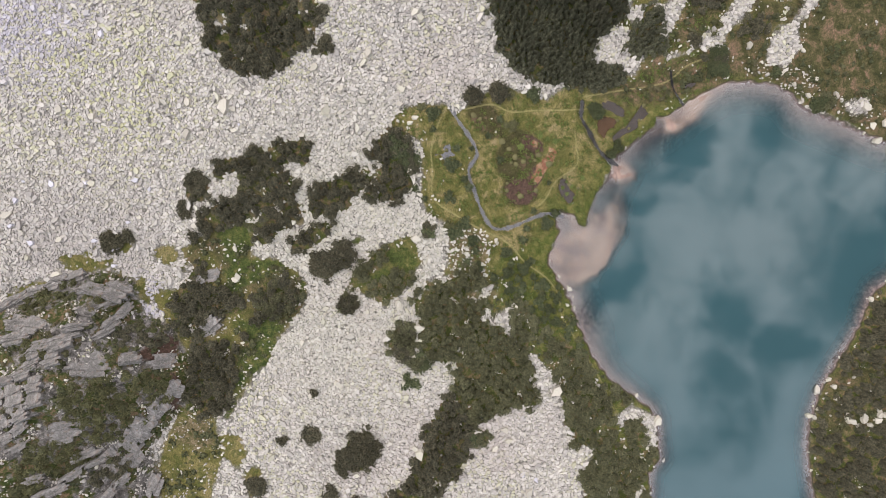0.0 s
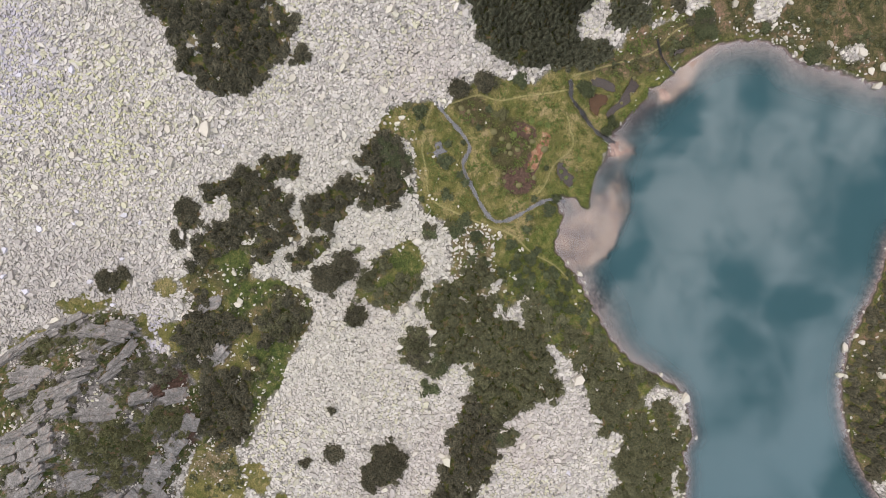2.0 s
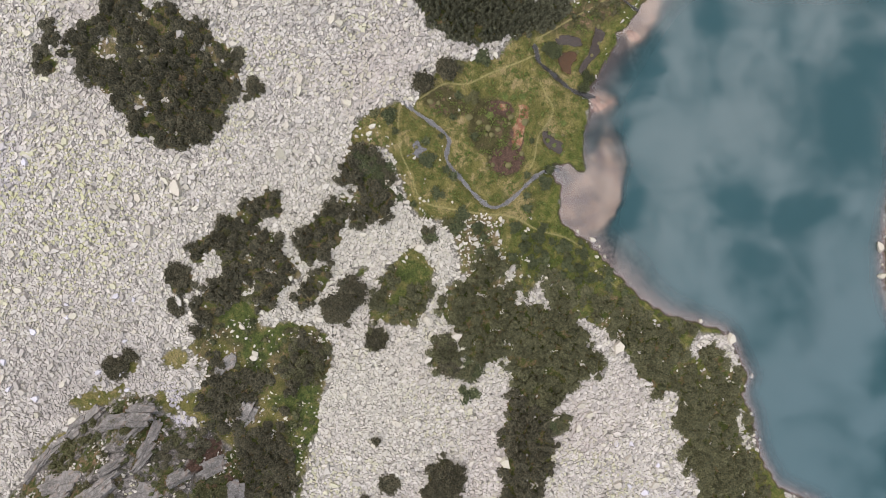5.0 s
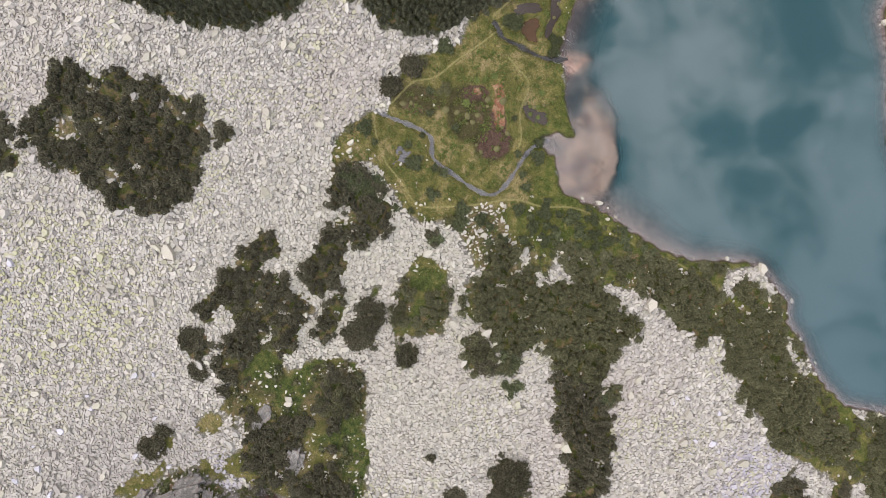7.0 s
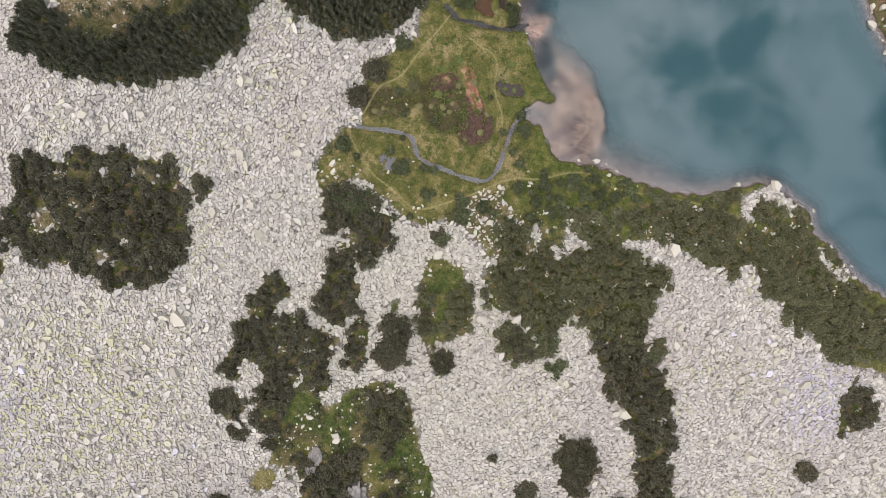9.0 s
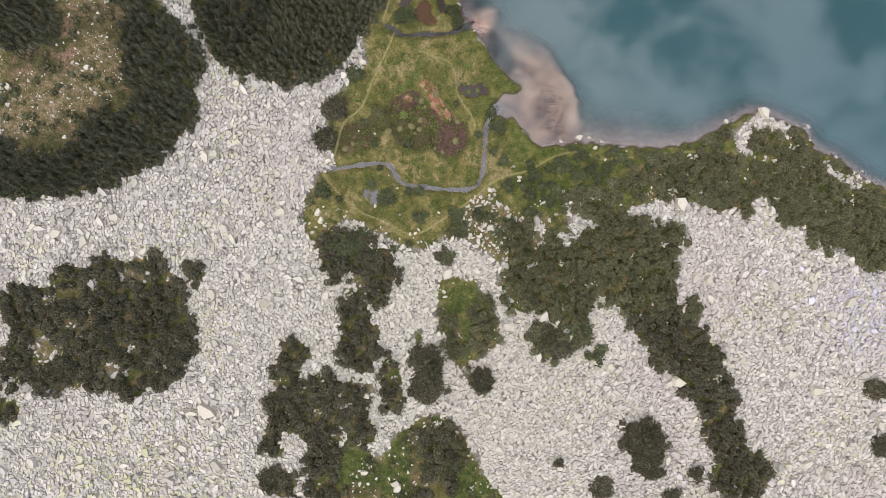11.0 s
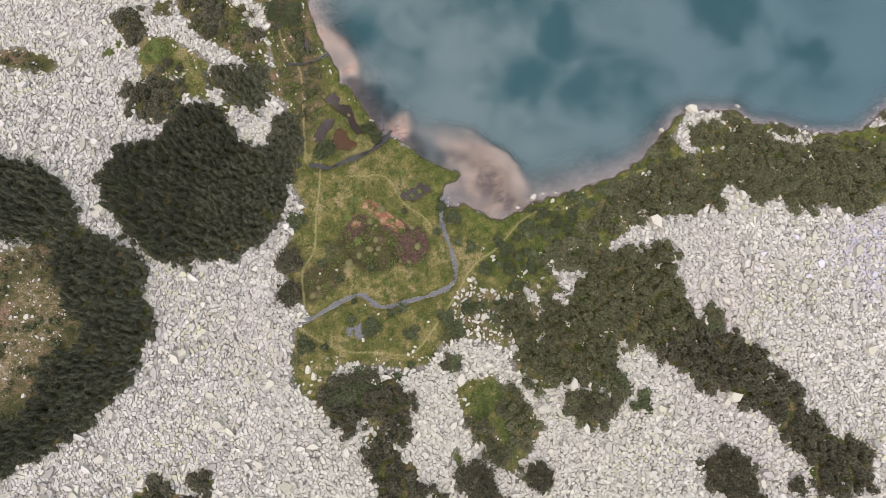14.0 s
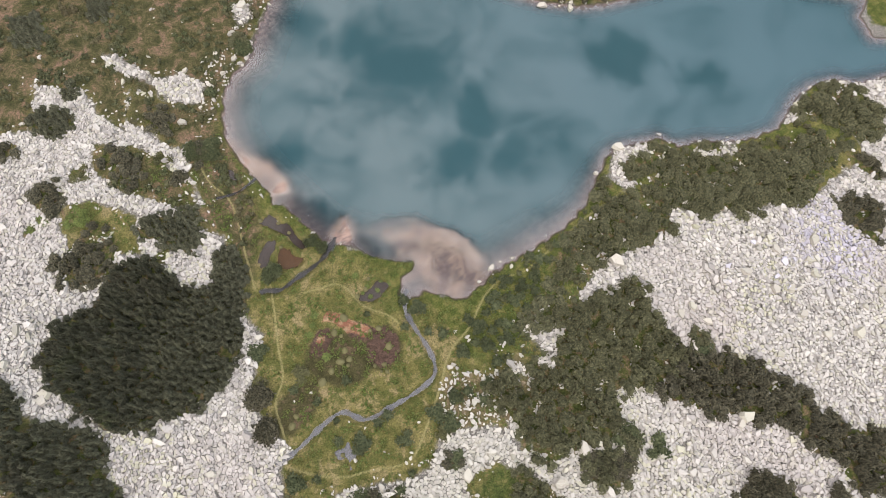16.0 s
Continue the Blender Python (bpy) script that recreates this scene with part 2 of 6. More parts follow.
    swirl = n.add("ShaderNodeMapping", Vector=n.coord)
    swirl.inputs["Location"].default_value = (-11.5, -31.6, 0)
    rings = n.add("ShaderNodeTexWave", Vector=swirl.outputs[0], Scale=0.06, Distortion=9.0, Detail=4.0)
    rings.wave_type, rings.rings_direction = "RINGS", "Z"
    rings.inputs["Detail Scale"].default_value = 0.45
    swept = n.math("MULTIPLY", n.step(rings.outputs["Fac"], 0.45, 0.95), n.step(n.noise(0.16, 3), 0.40, 0.60))
    sand = n.mix(n.math("MULTIPLY", swept, 0.7), sand, (0.125, 0.085, 0.085))
    sand = n.mix(n.math("MULTIPLY", n.step(n.noise(0.13, 3, 0.5), 0.50, 0.66), 0.6), sand, (0.33, 0.24, 0.20))
    shelf = n.ramp(n.noise(1.2, 5, 0.7), (0.40, (0.10, 0.078, 0.078)), (0.5, (0.155, 0.118, 0.115)), (0.60, (0.23, 0.175, 0.165)))
    sand = n.mix(n.step(n.value("delta"), -2.0, 1.5), shelf, sand)
    # darker violet-brown bed in a band along the west bank
    sand = n.mix(n.math("MULTIPLY", zone("dark_bed", -0.6, 0.8, 0.3), 0.8), sand, n.mix(n.noise(0.9, 4, 0.7), (0.045, 0.036, 0.040), (0.085, 0.066, 0.066)))
    colour = n.mix(zone("sand", -0.25, 0.25, 0.12, 0.2), colour, sand)
    # dark peat strip at the waterline; the bank's undercut shade is painted into it
    bank_shade = n.math("MULTIPLY", n.step(n.value("sand"), -0.45, -0.15), n.step(n.value("sand"), 0.12, -0.05))
    colour = n.mix(n.math("MULTIPLY", bank_shade, 0.7), colour, (0.045, 0.036, 0.026))
    path = n.step(n.math("ADD", n.value("trail"), n.math("MULTIPLY", fine, 0.2)), 0.30, 0.10)
    colour = n.mix(n.math("MULTIPLY", path, 0.62), colour, (0.245, 0.215, 0.10))
    grain = n.ramp(n.noise(3.8, 6, 0.8), (0.36, (0.50, 0.52, 0.50)), (0.50, (1.0, 1.0, 1.0)), (0.64, (1.45, 1.4, 1.35)))
    colour = n.mix(n.step(n.value("sand"), 0.1, -0.3), colour, n.mix(1.0, colour, grain, "MULTIPLY"))
    relief = n.math("ADD", n.noise(2.5, 5, 0.7), n.math("MULTIPLY", n.noise(0.5, 3), 1.5))
    dry = n.math("ADD", n.math("MULTIPLY", n.step(n.value("sand"), 0.1, -0.3), 0.66), 0.04)
    return n.surface(colour, 0.95, n.bump(relief, dry, 0.35), 0.1)


def water_material(name, body, thick, gloss=0.055):
    """A murky body that hides the bed with depth, under a mirroring surface."""
    n = Nodes(name)
    hide = n.math("SUBTRACT", 1.0, n.math("POWER", 2.718, n.math("MULTIPLY", n.value("depth"), -thick)), clamp=True)
    deep = n.mix(n.noise(0.03, 3), body, tuple(0.82 * c for c in body))
    ripple = n.bump(n.noise(1.1, 3, 0.6), 0.02, 0.04)
    cloudy = n.add("ShaderNodeBsdfDiffuse", Color=deep)
    clear = n.add("ShaderNodeBsdfTransparent", Color=(0.93, 0.96, 0.95, 1))
    inside = n.add("ShaderNodeMixShader")
    n.put(inside.inputs[0], hide)
    n.tree.links.new(clear.outputs[0], inside.inputs[1])
    n.tree.links.new(cloudy.outputs[0], inside.inputs[2])
    mirror = n.add("ShaderNodeBsdfGlossy", Color=(1, 1, 1, 1), Roughness=0.035, Normal=ripple)
    top = n.add("ShaderNodeMixShader")
    top.inputs[0].default_value = gloss
    n.tree.links.new(inside.outputs[0], top.inputs[1])
    n.tree.links.new(mirror.outputs[0], top.inputs[2])
    n.tree.links.new(top.outputs[0], n.result.inputs["Surface"])
    return n.mat


def crag_material():
    n = Nodes("banded_cliff_rock")
    stretch = n.add("ShaderNodeMapping", Vector=n.coord)
    stretch.inputs["Scale"].default_value = (4.0, 2.4, 1.0)
    band = n.noise(1.5, 7, 0.75, vec=stretch.outputs[0], distort=1.2)
    colour = n.ramp(band, (0.36, (0.070, 0.065, 0.060)), (0.44, (0.135, 0.125, 0.117)), (0.53, (0.205, 0.191, 0.181)), (0.64, (0.30, 0.282, 0.27)))
    colour = n.mix(n.math("MULTIPLY", n.chance(), 0.35), colour, (0.22, 0.205, 0.195))
    colour = n.mix(n.math("MULTIPLY", n.step(n.noise(1.1, 4, vec=stretch.outputs[0]), 0.56, 0.68), 0.5), colour, (0.24, 0.18, 0.145))
    colour = n.mix(n.math("MULTIPLY", n.step(n.noise(3.2, 5, 0.75, vec=stretch.outputs[0]), 0.55, 0.64), 0.6), colour, (0.085, 0.08, 0.06))
    crack = n.step(n.voronoi(0.9, "DISTANCE_TO_EDGE", vec=stretch.outputs[0]), 0.035, 0.0)
    colour = n.mix(n.math("MULTIPLY", crack, 0.7), colour, (0.07, 0.064, 0.058))
    return n.surface(colour, 0.93, n.bump(band, 0.6, 0.15), 0.15)


GROUND = ground_material()
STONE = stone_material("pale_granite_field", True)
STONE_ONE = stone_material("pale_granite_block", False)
CRAG = crag_material()
PINE = foliage_material("dwarf_pine_needles", (0.138, 0.124, 0.079), (0.042, 0.040, 0.025), (0.128, 0.108, 0.070))
SPRUCE = foliage_material("dark_pine_needles", (0.130, 0.128, 0.080), (0.052, 0.053, 0.034), (0.102, 0.089, 0.061))
HEATH = foliage_material("juniper_heath", (0.158, 0.150, 0.068), (0.066, 0.066, 0.030), (0.135, 0.100, 0.060))
LOWHEATH = foliage_material("low_bilberry_heath", (0.108, 0.108, 0.052), (0.042, 0.047, 0.021), (0.118, 0.088, 0.052))
SHORESHRUB = foliage_material("shore_pine_needles", (0.160, 0.153, 0.082), (0.054, 0.055, 0.028), (0.115, 0.115, 0.050))
GREENSHRUB = foliage_material("green_juniper", (0.115, 0.125, 0.062), (0.040, 0.050, 0.022), (0.085, 0.085, 0.042))
GRASSY = foliage_material("green_bilberry", (0.13, 0.15, 0.04), (0.06, 0.085, 0.02), (0.12, 0.11, 0.035))
LAKE_WATER = water_material("lake_water", (0.035, 0.078, 0.088), 1.0, 0.066)
STREAM_WATER = water_material("stream_water", (0.115, 0.11, 0.125), 1.8, 0.06)
DARK_WATER = water_material("dark_stream_water", (0.034, 0.031, 0.034), 2.6, 0.028)
PEAT_WATER = water_material("peat_water", (0.048, 0.035, 0.031), 2.5, 0.028)
RUST_WATER = water_material("rust_brown_peat_water", (0.082, 0.044, 0.024), 3.0, 0.012)


def bark_material():
    n = Nodes("pine_bark")
    return n.surface(n.mix(n.noise(8.0, 4), (0.06, 0.045, 0.035), (0.14, 0.10, 0.075)), 0.9, n.bump(n.noise(20.0, 3), 0.6, 0.02))


BARK = bark_material()

# ---------------------------------------------------------------- the plan
SOUTH_SHORE = [(172, 2), (140, 4), (125.6, 12), (119.1, 14.2), (115.7, 17.8), (110.4, 19.6), (105.1, 19.6), (101, 18.2), (95.6, 16.3), (90.1, 17.5), (85.9, 19.2), (80, 23.3), (75.2, 25.1), (73.1, 28.9), (69.4, 30), (64.7, 31.9), (61.4, 31.7), (55.8, 28.7), (50.3, 25.6), (43.2, 24.2), (35.7, 24.3), (27.4, 24.8), (20, 23.7), (17.9, 24.6), (16.5, 27.2), (13.8, 29.1), (11.1, 29.7), (10.1, 31), (11.8, 33.5), (13, 33.4), (14.4, 33.4), (15.7, 34.5), (15.4, 35.8), (13.3, 37.2), (10.9, 39.8), (8.3, 43.8)]
WEST_SHORE = [(6.7, 45.8), (4.4, 47.4), (3.2, 51.8), (2, 56.2), (1.4, 59.1), (-0.2, 60.4), (0.7, 62.7), (-0.4, 67.2), (-1, 72.9), (-1, 77.8), (0.9, 83.3), (3.1, 86.7), (4.5, 88.7), (8, 91.4), (11.8, 92.3), (16.9, 97.8), (24, 104.2), (12.4, 92.8), (15.5, 96.5), (20.1, 100.4)]
EAST_SHORE = [(26.9, 107.4), (-8, 155), (15, 185), (70, 180), (60, 130), (56, 108), (57.4, 94.5), (58, 90.9), (60.8, 87.5), (63.9, 84.7), (67.1, 80.4), (69.7, 76.3), (74.2, 70), (80, 64.8), (85.3, 61.9), (90.6, 60.2), (97.6, 58.4), (109, 58.5), (122, 45), (138, 29), (133, 26.5), (131, 20.6), (136, 17), (172, 14)]
CLIFF = [(-21.9, -97.8), (-22.2, -89.6), (-21.9, -81.7), (-21.5, -72.6), (-20.5, -66.4), (-16.2, -61.1), (-8.4, -62.8), (-3.6, -58.4), (5.5, -58), (13.4, -63.2), (19, -73.4), (32.6, -77.2), (40, -110), (20, -128), (-20, -118), (-45, -100)]
FRESH_Y = [(8.2, -48.7), (8.1, -41.5), (9.1, -37.9), (13.8, -44.2), (15.1, -50.3), (18.9, -54.1), (21.2, -56.5), (20.1, -57.3), (15.5, -52.5)]
FRESH_Z = [(-11.3, -40.4), (-6.9, -30.8), (-3.6, -31.3), (-5.5, -37.9)]
SOIL_E = [(-3.3, -52.4), (-1.6, -47.2), (3.1, -49), (3.4, -52.9), (0.7, -54)]
RED_SOIL = [(-1.4, -64.2), (-2.2, -60.1), (0.1, -58.3), (4.2, -60.2), (2.3, -63.5), (-0.3, -65.5)]
RED_SOIL_LOW = [(5.9, -62), (7.5, -61), (11.8, -62.7), (15.4, -66.8), (14.1, -67.3), (9.7, -63.1)]
SOIL_D = [(17.3, -68.8), (16.6, -64.5), (19.3, -60.4), (25.3, -61.1), (24.5, -65.5), (20.6, -67.7)]
SOIL_C = [(-63.8, 44.1), (-61.3, 44.5), (-57.6, 42.2), (-58.8, 39.6), (-62.1, 41.5)]
SOIL_B = [(-76.2, 24.6), (-71.9, 31.2), (-64.1, 32.8), (-61.7, 28.8), (-58.3, 29.1), (-62.8, 25.4), (-66.4, 23.8), (-71.1, 21.1), (-76.6, 19.9)]
SOIL_A = [(-63, 39), (-59.7, 39), (-56.8, 35.6), (-57.4, 29.7), (-60.5, 28.4), (-63.4, 30.1), (-64.1, 33.8)]
FRESH_N = [(-18.5, -40.5), (-16.5, -34), (-12.6, -35.2), (-13.5, -40.1), (-8.3, -37.9), (-4.4, -38.4), (-7.4, -41.7), (-12.9, -41.8)]
FRESH_M = [(1.4, -88.4), (1.3, -85.3), (5.1, -87), (5.9, -89.9)]
FRESH_L = [(-5.1, -83.2), (-2.2, -79.3), (-1.3, -81.9), (-3.3, -83.8)]
FRESH_K = [(-8.2, -75), (-7.9, -72.3), (-5.3, -72.9), (-6.4, -76.3)]
FRESH_J = [(-11.8, -66.2), (-9.5, -64), (-6.8, -65.7), (-8.5, -67.5)]
FRESH_I = [(5.1, -18.8), (6.5, -19.3), (6.6, -21.2), (5.3, -21.2)]
FRESH_H = [(-18.1, 5.8), (-15.1, 5.4), (-14.5, 1.7), (-16, -1), (-17.4, 0)]
FRESH_G = [(4.6, -9.7), (7.8, -9.5), (7.3, -14), (6.3, -18.3), (5, -18.3)]
FRESH_F = [(0.8, -5.7), (2.8, -4.1), (8.6, -3.9), (8.3, -7.5), (5.1, -9.7), (1.8, -9.8)]
FRESH_E = [(-4.1, -12.8), (-2.9, -12.4), (-2.3, -15.4), (-3.9, -15.8)]
FRESH_D = [(5, -35.2), (8, -38.3), (11.3, -45.1), (1.5, -45.6), (3.6, -41.4)]
FRESH_C = [(-2.6, -29.4), (0.6, -27.8), (2.3, -30.5), (0.2, -32), (-2.5, -31.5)]
FRESH_B = [(-9.5, -43.5), (-8.7, -37.3), (-7.5, -32.1), (-4.3, -31.5), (-4.5, -38.3), (-3.3, -44.5)]
FRESH_A = [(-17.7, -34.7), (-13.5, -33.9), (-11.9, -35.2), (-10.8, -39.3), (-15.4, -40.3), (-17.3, -42), (-18.1, -39.3)]
MEADOW = [(-19.8, 17.5), (-22.5, 17.1), (-25, 11.8), (-25.9, 8.1), (-24.7, 4.5), (-23, 3.7), (-17.5, 8.5), (-13.9, 6.8), (-4.9, 2.8), (-2.7, 2.9), (2.1, 6.1), (6.7, 4), (12.3, 0.4), (12, -3.7), (12.3, 0.4), (15.9, 8.9), (26, 15), (31.9, 17.2), (47.4, 22.9), (50.3, 25.6), (43.2, 24.2), (35.7, 24.3), (27.4, 24.8), (19.8, 24.1), (16.2, 26.8), (15.7, 34.9), (11.1, 39.4), (4.4, 47.4), (2, 56.2), (-0.4, 67.2), (-1, 77.8), (3.1, 86.7), (-2.8, 88.8), (-7.6, 82.2), (-8, 71.4), (-10.6, 64.4), (-12.7, 52.4), (-15.6, 41.4), (-14.5, 38.5), (-20.3, 31.6), (-21.5, 25.4)]
GREEN_NORTH = [(51.7, 120.5), (24, 104.2), (11.5, 94), (1.1, 85.8), (-3.5, 80.7), (-5.7, 83.7), (-3.6, 90.3), (-6.8, 93.8), (-11.9, 98.6), (-16.8, 90.6), (-19.8, 97.1), (-19.4, 103.2), (-23.1, 105.5), (-27.2, 109.6), (-31.3, 99.6), (-37.1, 101.7), (-42.3, 105), (-21.2, 166.1)]
GREEN_NORTH_RIM = [(-11.3, 67.6), (-10.7, 76.1), (-7, 79.9), (0.4, 84.6), (-0.6, 79.1), (-1.8, 67.4), (-4.9, 54.9), (-12.9, 46.6), (-11.1, 59), (-16.1, 65), (-23, 60), (-26.8, 61.1)]
GREEN_HILL_WEST = [(-74.7, 42.9), (-51.2, 46.2), (-49.4, 43.5), (-45.8, 40), (-46.6, 31.8), (-53, 26.2), (-63.5, 12.7), (-71.9, 10.4), (-77.4, 11.2)]
GREEN_SHORE = [(23.1, 16.3), (24.5, 19.2), (20.6, 23.5), (28.1, 26.4), (36.8, 26.4), (44.3, 26.3), (50.4, 28.2), (57.9, 30.2), (64.1, 34.3), (72.3, 32.1), (75.5, 26), (84.5, 18.7), (90.7, 19.5), (99.1, 15.7), (109.4, 20.5), (113, 19), (105.3, 1.3), (87.3, 0.8), (76.5, 6.8), (67.5, 11.4), (63.8, 16.2), (60.6, 11.8), (53, 12.7), (43.9, 14.3), (34.2, 10.1), (29.8, 10.9), (26.4, 6.5), (21.6, 6.4), (19.7, 9.5), (14.1, 5.2), (17.8, 12.7)]
GREEN_BELOW_CLIFF = [(-16.9, -44.6), (-12.8, -38.5), (-5.2, -31.2), (-2.5, -28.4), (2.6, -29.4), (9.1, -39.3), (13.4, -48.1), (17.5, -54.1), (19.9, -59.3), (27, -60.5), (37.1, -68.6), (30.2, -79.6), (21, -72.5), (15.6, -66.6), (4.6, -59.7), (-4.7, -59.6), (-11.4, -59.2), (-10.1, -50.5)]
GREEN_CLIFF_RIM = [(-21.8, -46.2), (-17.4, -45.6), (-11.7, -51.1), (-7.4, -62.3), (-12.9, -62.2), (-18.4, -67.8), (-22.6, -77.3), (-22.1, -89), (-27, -86.6), (-25.9, -75.6), (-26.4, -65), (-27.1, -60.8), (-23.7, -57.8), (-19, -60.8), (-19.3, -52.7)]
GREEN_EAST = [(56.2, 95.1), (60.8, 87.5), (67.1, 80.4), (74.2, 70), (85.3, 61.9), (97.6, 58.4), (101.4, 71.7)]
GREEN_GROVE = [(0.1, -3.4), (3.9, -2), (7.1, -2.7), (11.6, -9.6), (12.8, -14.4), (8.5, -17.7), (4.7, -19.9), (2.5, -16.2), (0.2, -9.8)]
GREEN_POCKET = [(-18.7, -45.5), (-17.2, -39.5), (-12, -35.2), (-6.8, -37.4), (-5.1, -33.8), (-2.3, -29.6), (2.2, -28.4), (5.5, -31.7), (9.1, -38.8), (17.8, -52.2), (12.9, -54.9), (-1.6, -39.7), (-5.5, -43.9), (-14.3, -44.3), (-13.2, -51.4), (-17.4, -48.7)]
GREEN_NORTH_PATCH = [(-23.1, 90.8), (-15.8, 85.1), (-11, 71.8), (-13.1, 65.2), (-18.9, 73.7), (-22.9, 77.3), (-25.9, 85.8)]
GREEN_NORTH_EDGE = [(-34.1, 81.5), (-28.6, 79.4), (-22.9, 72.3), (-25.4, 64.2), (-36.1, 71)]
GREEN_NORTH_WEST = [(-53.6, 115.9), (-34.6, 108.9), (-40.5, 99.9), (-45.2, 98.2), (-50, 95.9), (-57.5, 98.6)]
GREEN_FAR_EAST = [(141.4, 32.2), (135.5, 26.5), (133.4, 22.9), (141.2, 16.8), (150.6, 25.5)]
GREEN_NORTH_TONGUE = [(-57.9, 85.3), (-50.9, 81.9), (-48.1, 77.9), (-51.8, 77.4), (-58.6, 80.6)]
GREEN_NORTH_BAY = [(-12.5, 98.6), (-6.3, 92.3), (-1.8, 87.6), (1.6, 85.5), (-3.4, 77.3), (-7.1, 79.6), (-11.3, 82.2), (-12.8, 86.9), (-15.8, 92.3)]
BOG = [(-10.5, 26.2), (-11, 29.3), (-9.5, 31.6), (-6.2, 32.6), (-3.3, 31.4), (-1.6, 29.1), (0.6, 26.8), (3.1, 26.7), (4.6, 27.4), (5.3, 24.9), (4.8, 22.9), (3.3, 21), (0.8, 21), (-1.8, 22.6), (-4.8, 21.6), (-7.9, 22.9)]
BOG_WEST = [(-21.4, 22.1), (-19.8, 24.4), (-17.2, 26.7), (-13.5, 26.7), (-10.5, 26.2), (-12, 23.8), (-14.4, 21.5), (-18.5, 20.6)]
PEAT_BARE = [(-10, 30.2), (-8.2, 32.4), (-6.1, 33.7), (-4, 33), (-3.9, 31.1), (-5.7, 30.5), (-5.8, 29.1), (-7.9, 29.1)]
PEAT_MUD = [(-1.7, 24), (-0.6, 26.1), (0.6, 26.8), (-1.8, 29), (-2, 30.2), (0.4, 31.3), (3, 28.3), (4.6, 27.4), (5.3, 24.9), (4.8, 22.9), (3.1, 20.9), (0.5, 21)]
ORANGE_SILT = [(-4.6, 34.6), (-3.7, 35.5), (-2.6, 35.9), (-0.9, 33.7), (0.5, 31.2), (2.1, 28.8), (1.3, 27.8), (-0.2, 28), (-0.9, 29.6), (-2, 30.2), (-2.7, 32.1), (-3.2, 33.5)]
ORANGE_SILT_SMALL = [(-7.6, 31.7), (-6.7, 32.8), (-5.6, 32.4), (-5.5, 31.4), (-6.6, 31)]
BROWN_POOL = [(-6, 48.7), (-4.1, 51.6), (-2.4, 50.7), (-2.5, 48.4), (-0.9, 47), (-2.5, 46.4), (-5.1, 47)]
PEAT_POOL_LONG = [(-9.3, 50.7), (-7.7, 52.3), (-5.8, 53.8), (-4.3, 53.8), (-3.6, 53.2), (-4.7, 51.7), (-6.2, 50.9), (-7.4, 49.3), (-8.7, 49.7)]
PEAT_POOL_NORTH = [(-4.4, 58), (-2.4, 59), (-1.2, 57.6), (-1.7, 55.9), (-0, 55.4), (0.2, 53.5), (-0.1, 51.7), (1, 49.2), (-0.3, 48.7), (-1.3, 50.5), (-1.3, 52.8), (-2.4, 54.6), (-3.4, 56.4)]
PEAT_POOL_EAST = [(2.7, 34.8), (4.5, 35.6), (6.3, 35), (7.7, 35.9), (9.1, 35.1), (9.4, 33.5), (7.2, 33.1), (5.9, 32.5), (3.7, 33.4)]
SPRING_POOL = [(-14.6, 13.9), (-13.7, 14.2), (-12.6, 13.5), (-11.8, 14.2), (-11.6, 13.5), (-12.1, 12.8), (-10.6, 11.9), (-10.6, 11.2), (-11.8, 11.7), (-11.7, 11), (-12.8, 11.2), (-13.6, 9.7), (-13.9, 10.2), (-13.4, 11.5), (-14.2, 12.3), (-14.7, 13.1)]
PEAT_POOL_SMALL = [(-3.9, 71.8), (-3.3, 71.1), (-3.5, 68.8), (-4.5, 68.8), (-4.5, 70.4)]
STREAM = [(-23.4, 17.8), (-19.2, 17.8), (-15, 18.8), (-9.8, 19.4), (-8.5, 17), (-7.2, 15.2), (-1.9, 14.8), (2.4, 14.4), (6.8, 14.8), (8.2, 17), (8.7, 20.3), (8.7, 25.3), (9.1, 28.1), (10.1, 30), (11, 30.8), (11.9, 31.2)]
STREAM_NORTH = [(-11.2, 45.7), (-10.3, 45.8), (-8.2, 44.2), (-6.8, 44.1), (-4.3, 44.6), (-1.6, 44.7), (1.4, 45.1), (3.6, 46), (5.2, 47), (6.4, 47.8)]
BROOK = [(-8.9, 67.5), (-5.2, 66.3), (-2.7, 66.7), (-0.2, 67.1)]
TRAIL = [(-22.8, 17.5), (-19.1, 12.9), (-14.7, 9.3), (-11.5, 8.5), (-6.3, 5.7), (-3.7, 5.7), (0.9, 8.8), (6.7, 12.9), (11.3, 17.3), (17.3, 18.5), (22, 21.7), (26.7, 23), (30.1, 22.1), (32.2, 21.2), (42.4, 22.7), (49.2, 23.6), (58.1, 23.5)]
TRAIL_NORTH = [(-21.8, 17), (-19.8, 20.9), (-18.9, 26.8), (-15.2, 29.2), (-13.7, 34.1), (-10.7, 40.9), (-8.7, 46.5)]
TRAIL_FAR = [(-11.6, 46.4), (-9.1, 56.1), (-7, 63), (-6.8, 66.9), (-8.5, 70.3), (-7.9, 78.2)]
TRAIL_BOG = [(-4.5, 41.2), (-1.4, 40.1), (0.9, 39.8), (2.6, 37.6), (2.7, 33.9), (4.4, 31), (6.4, 28.5), (6.9, 25.8)]
STONY_POINT = [(58.5, 27.8), (62.8, 31.8), (66, 32.8), (69.2, 29.3), (70.7, 26.9), (66.7, 26.2), (63.6, 25.5), (60.7, 22.8), (58.7, 23.1)]
STONY_GAP = [(24.5, 13.2), (27.8, 12.7), (28.5, 7.9), (26.8, 5.4), (25.2, 7.6)]
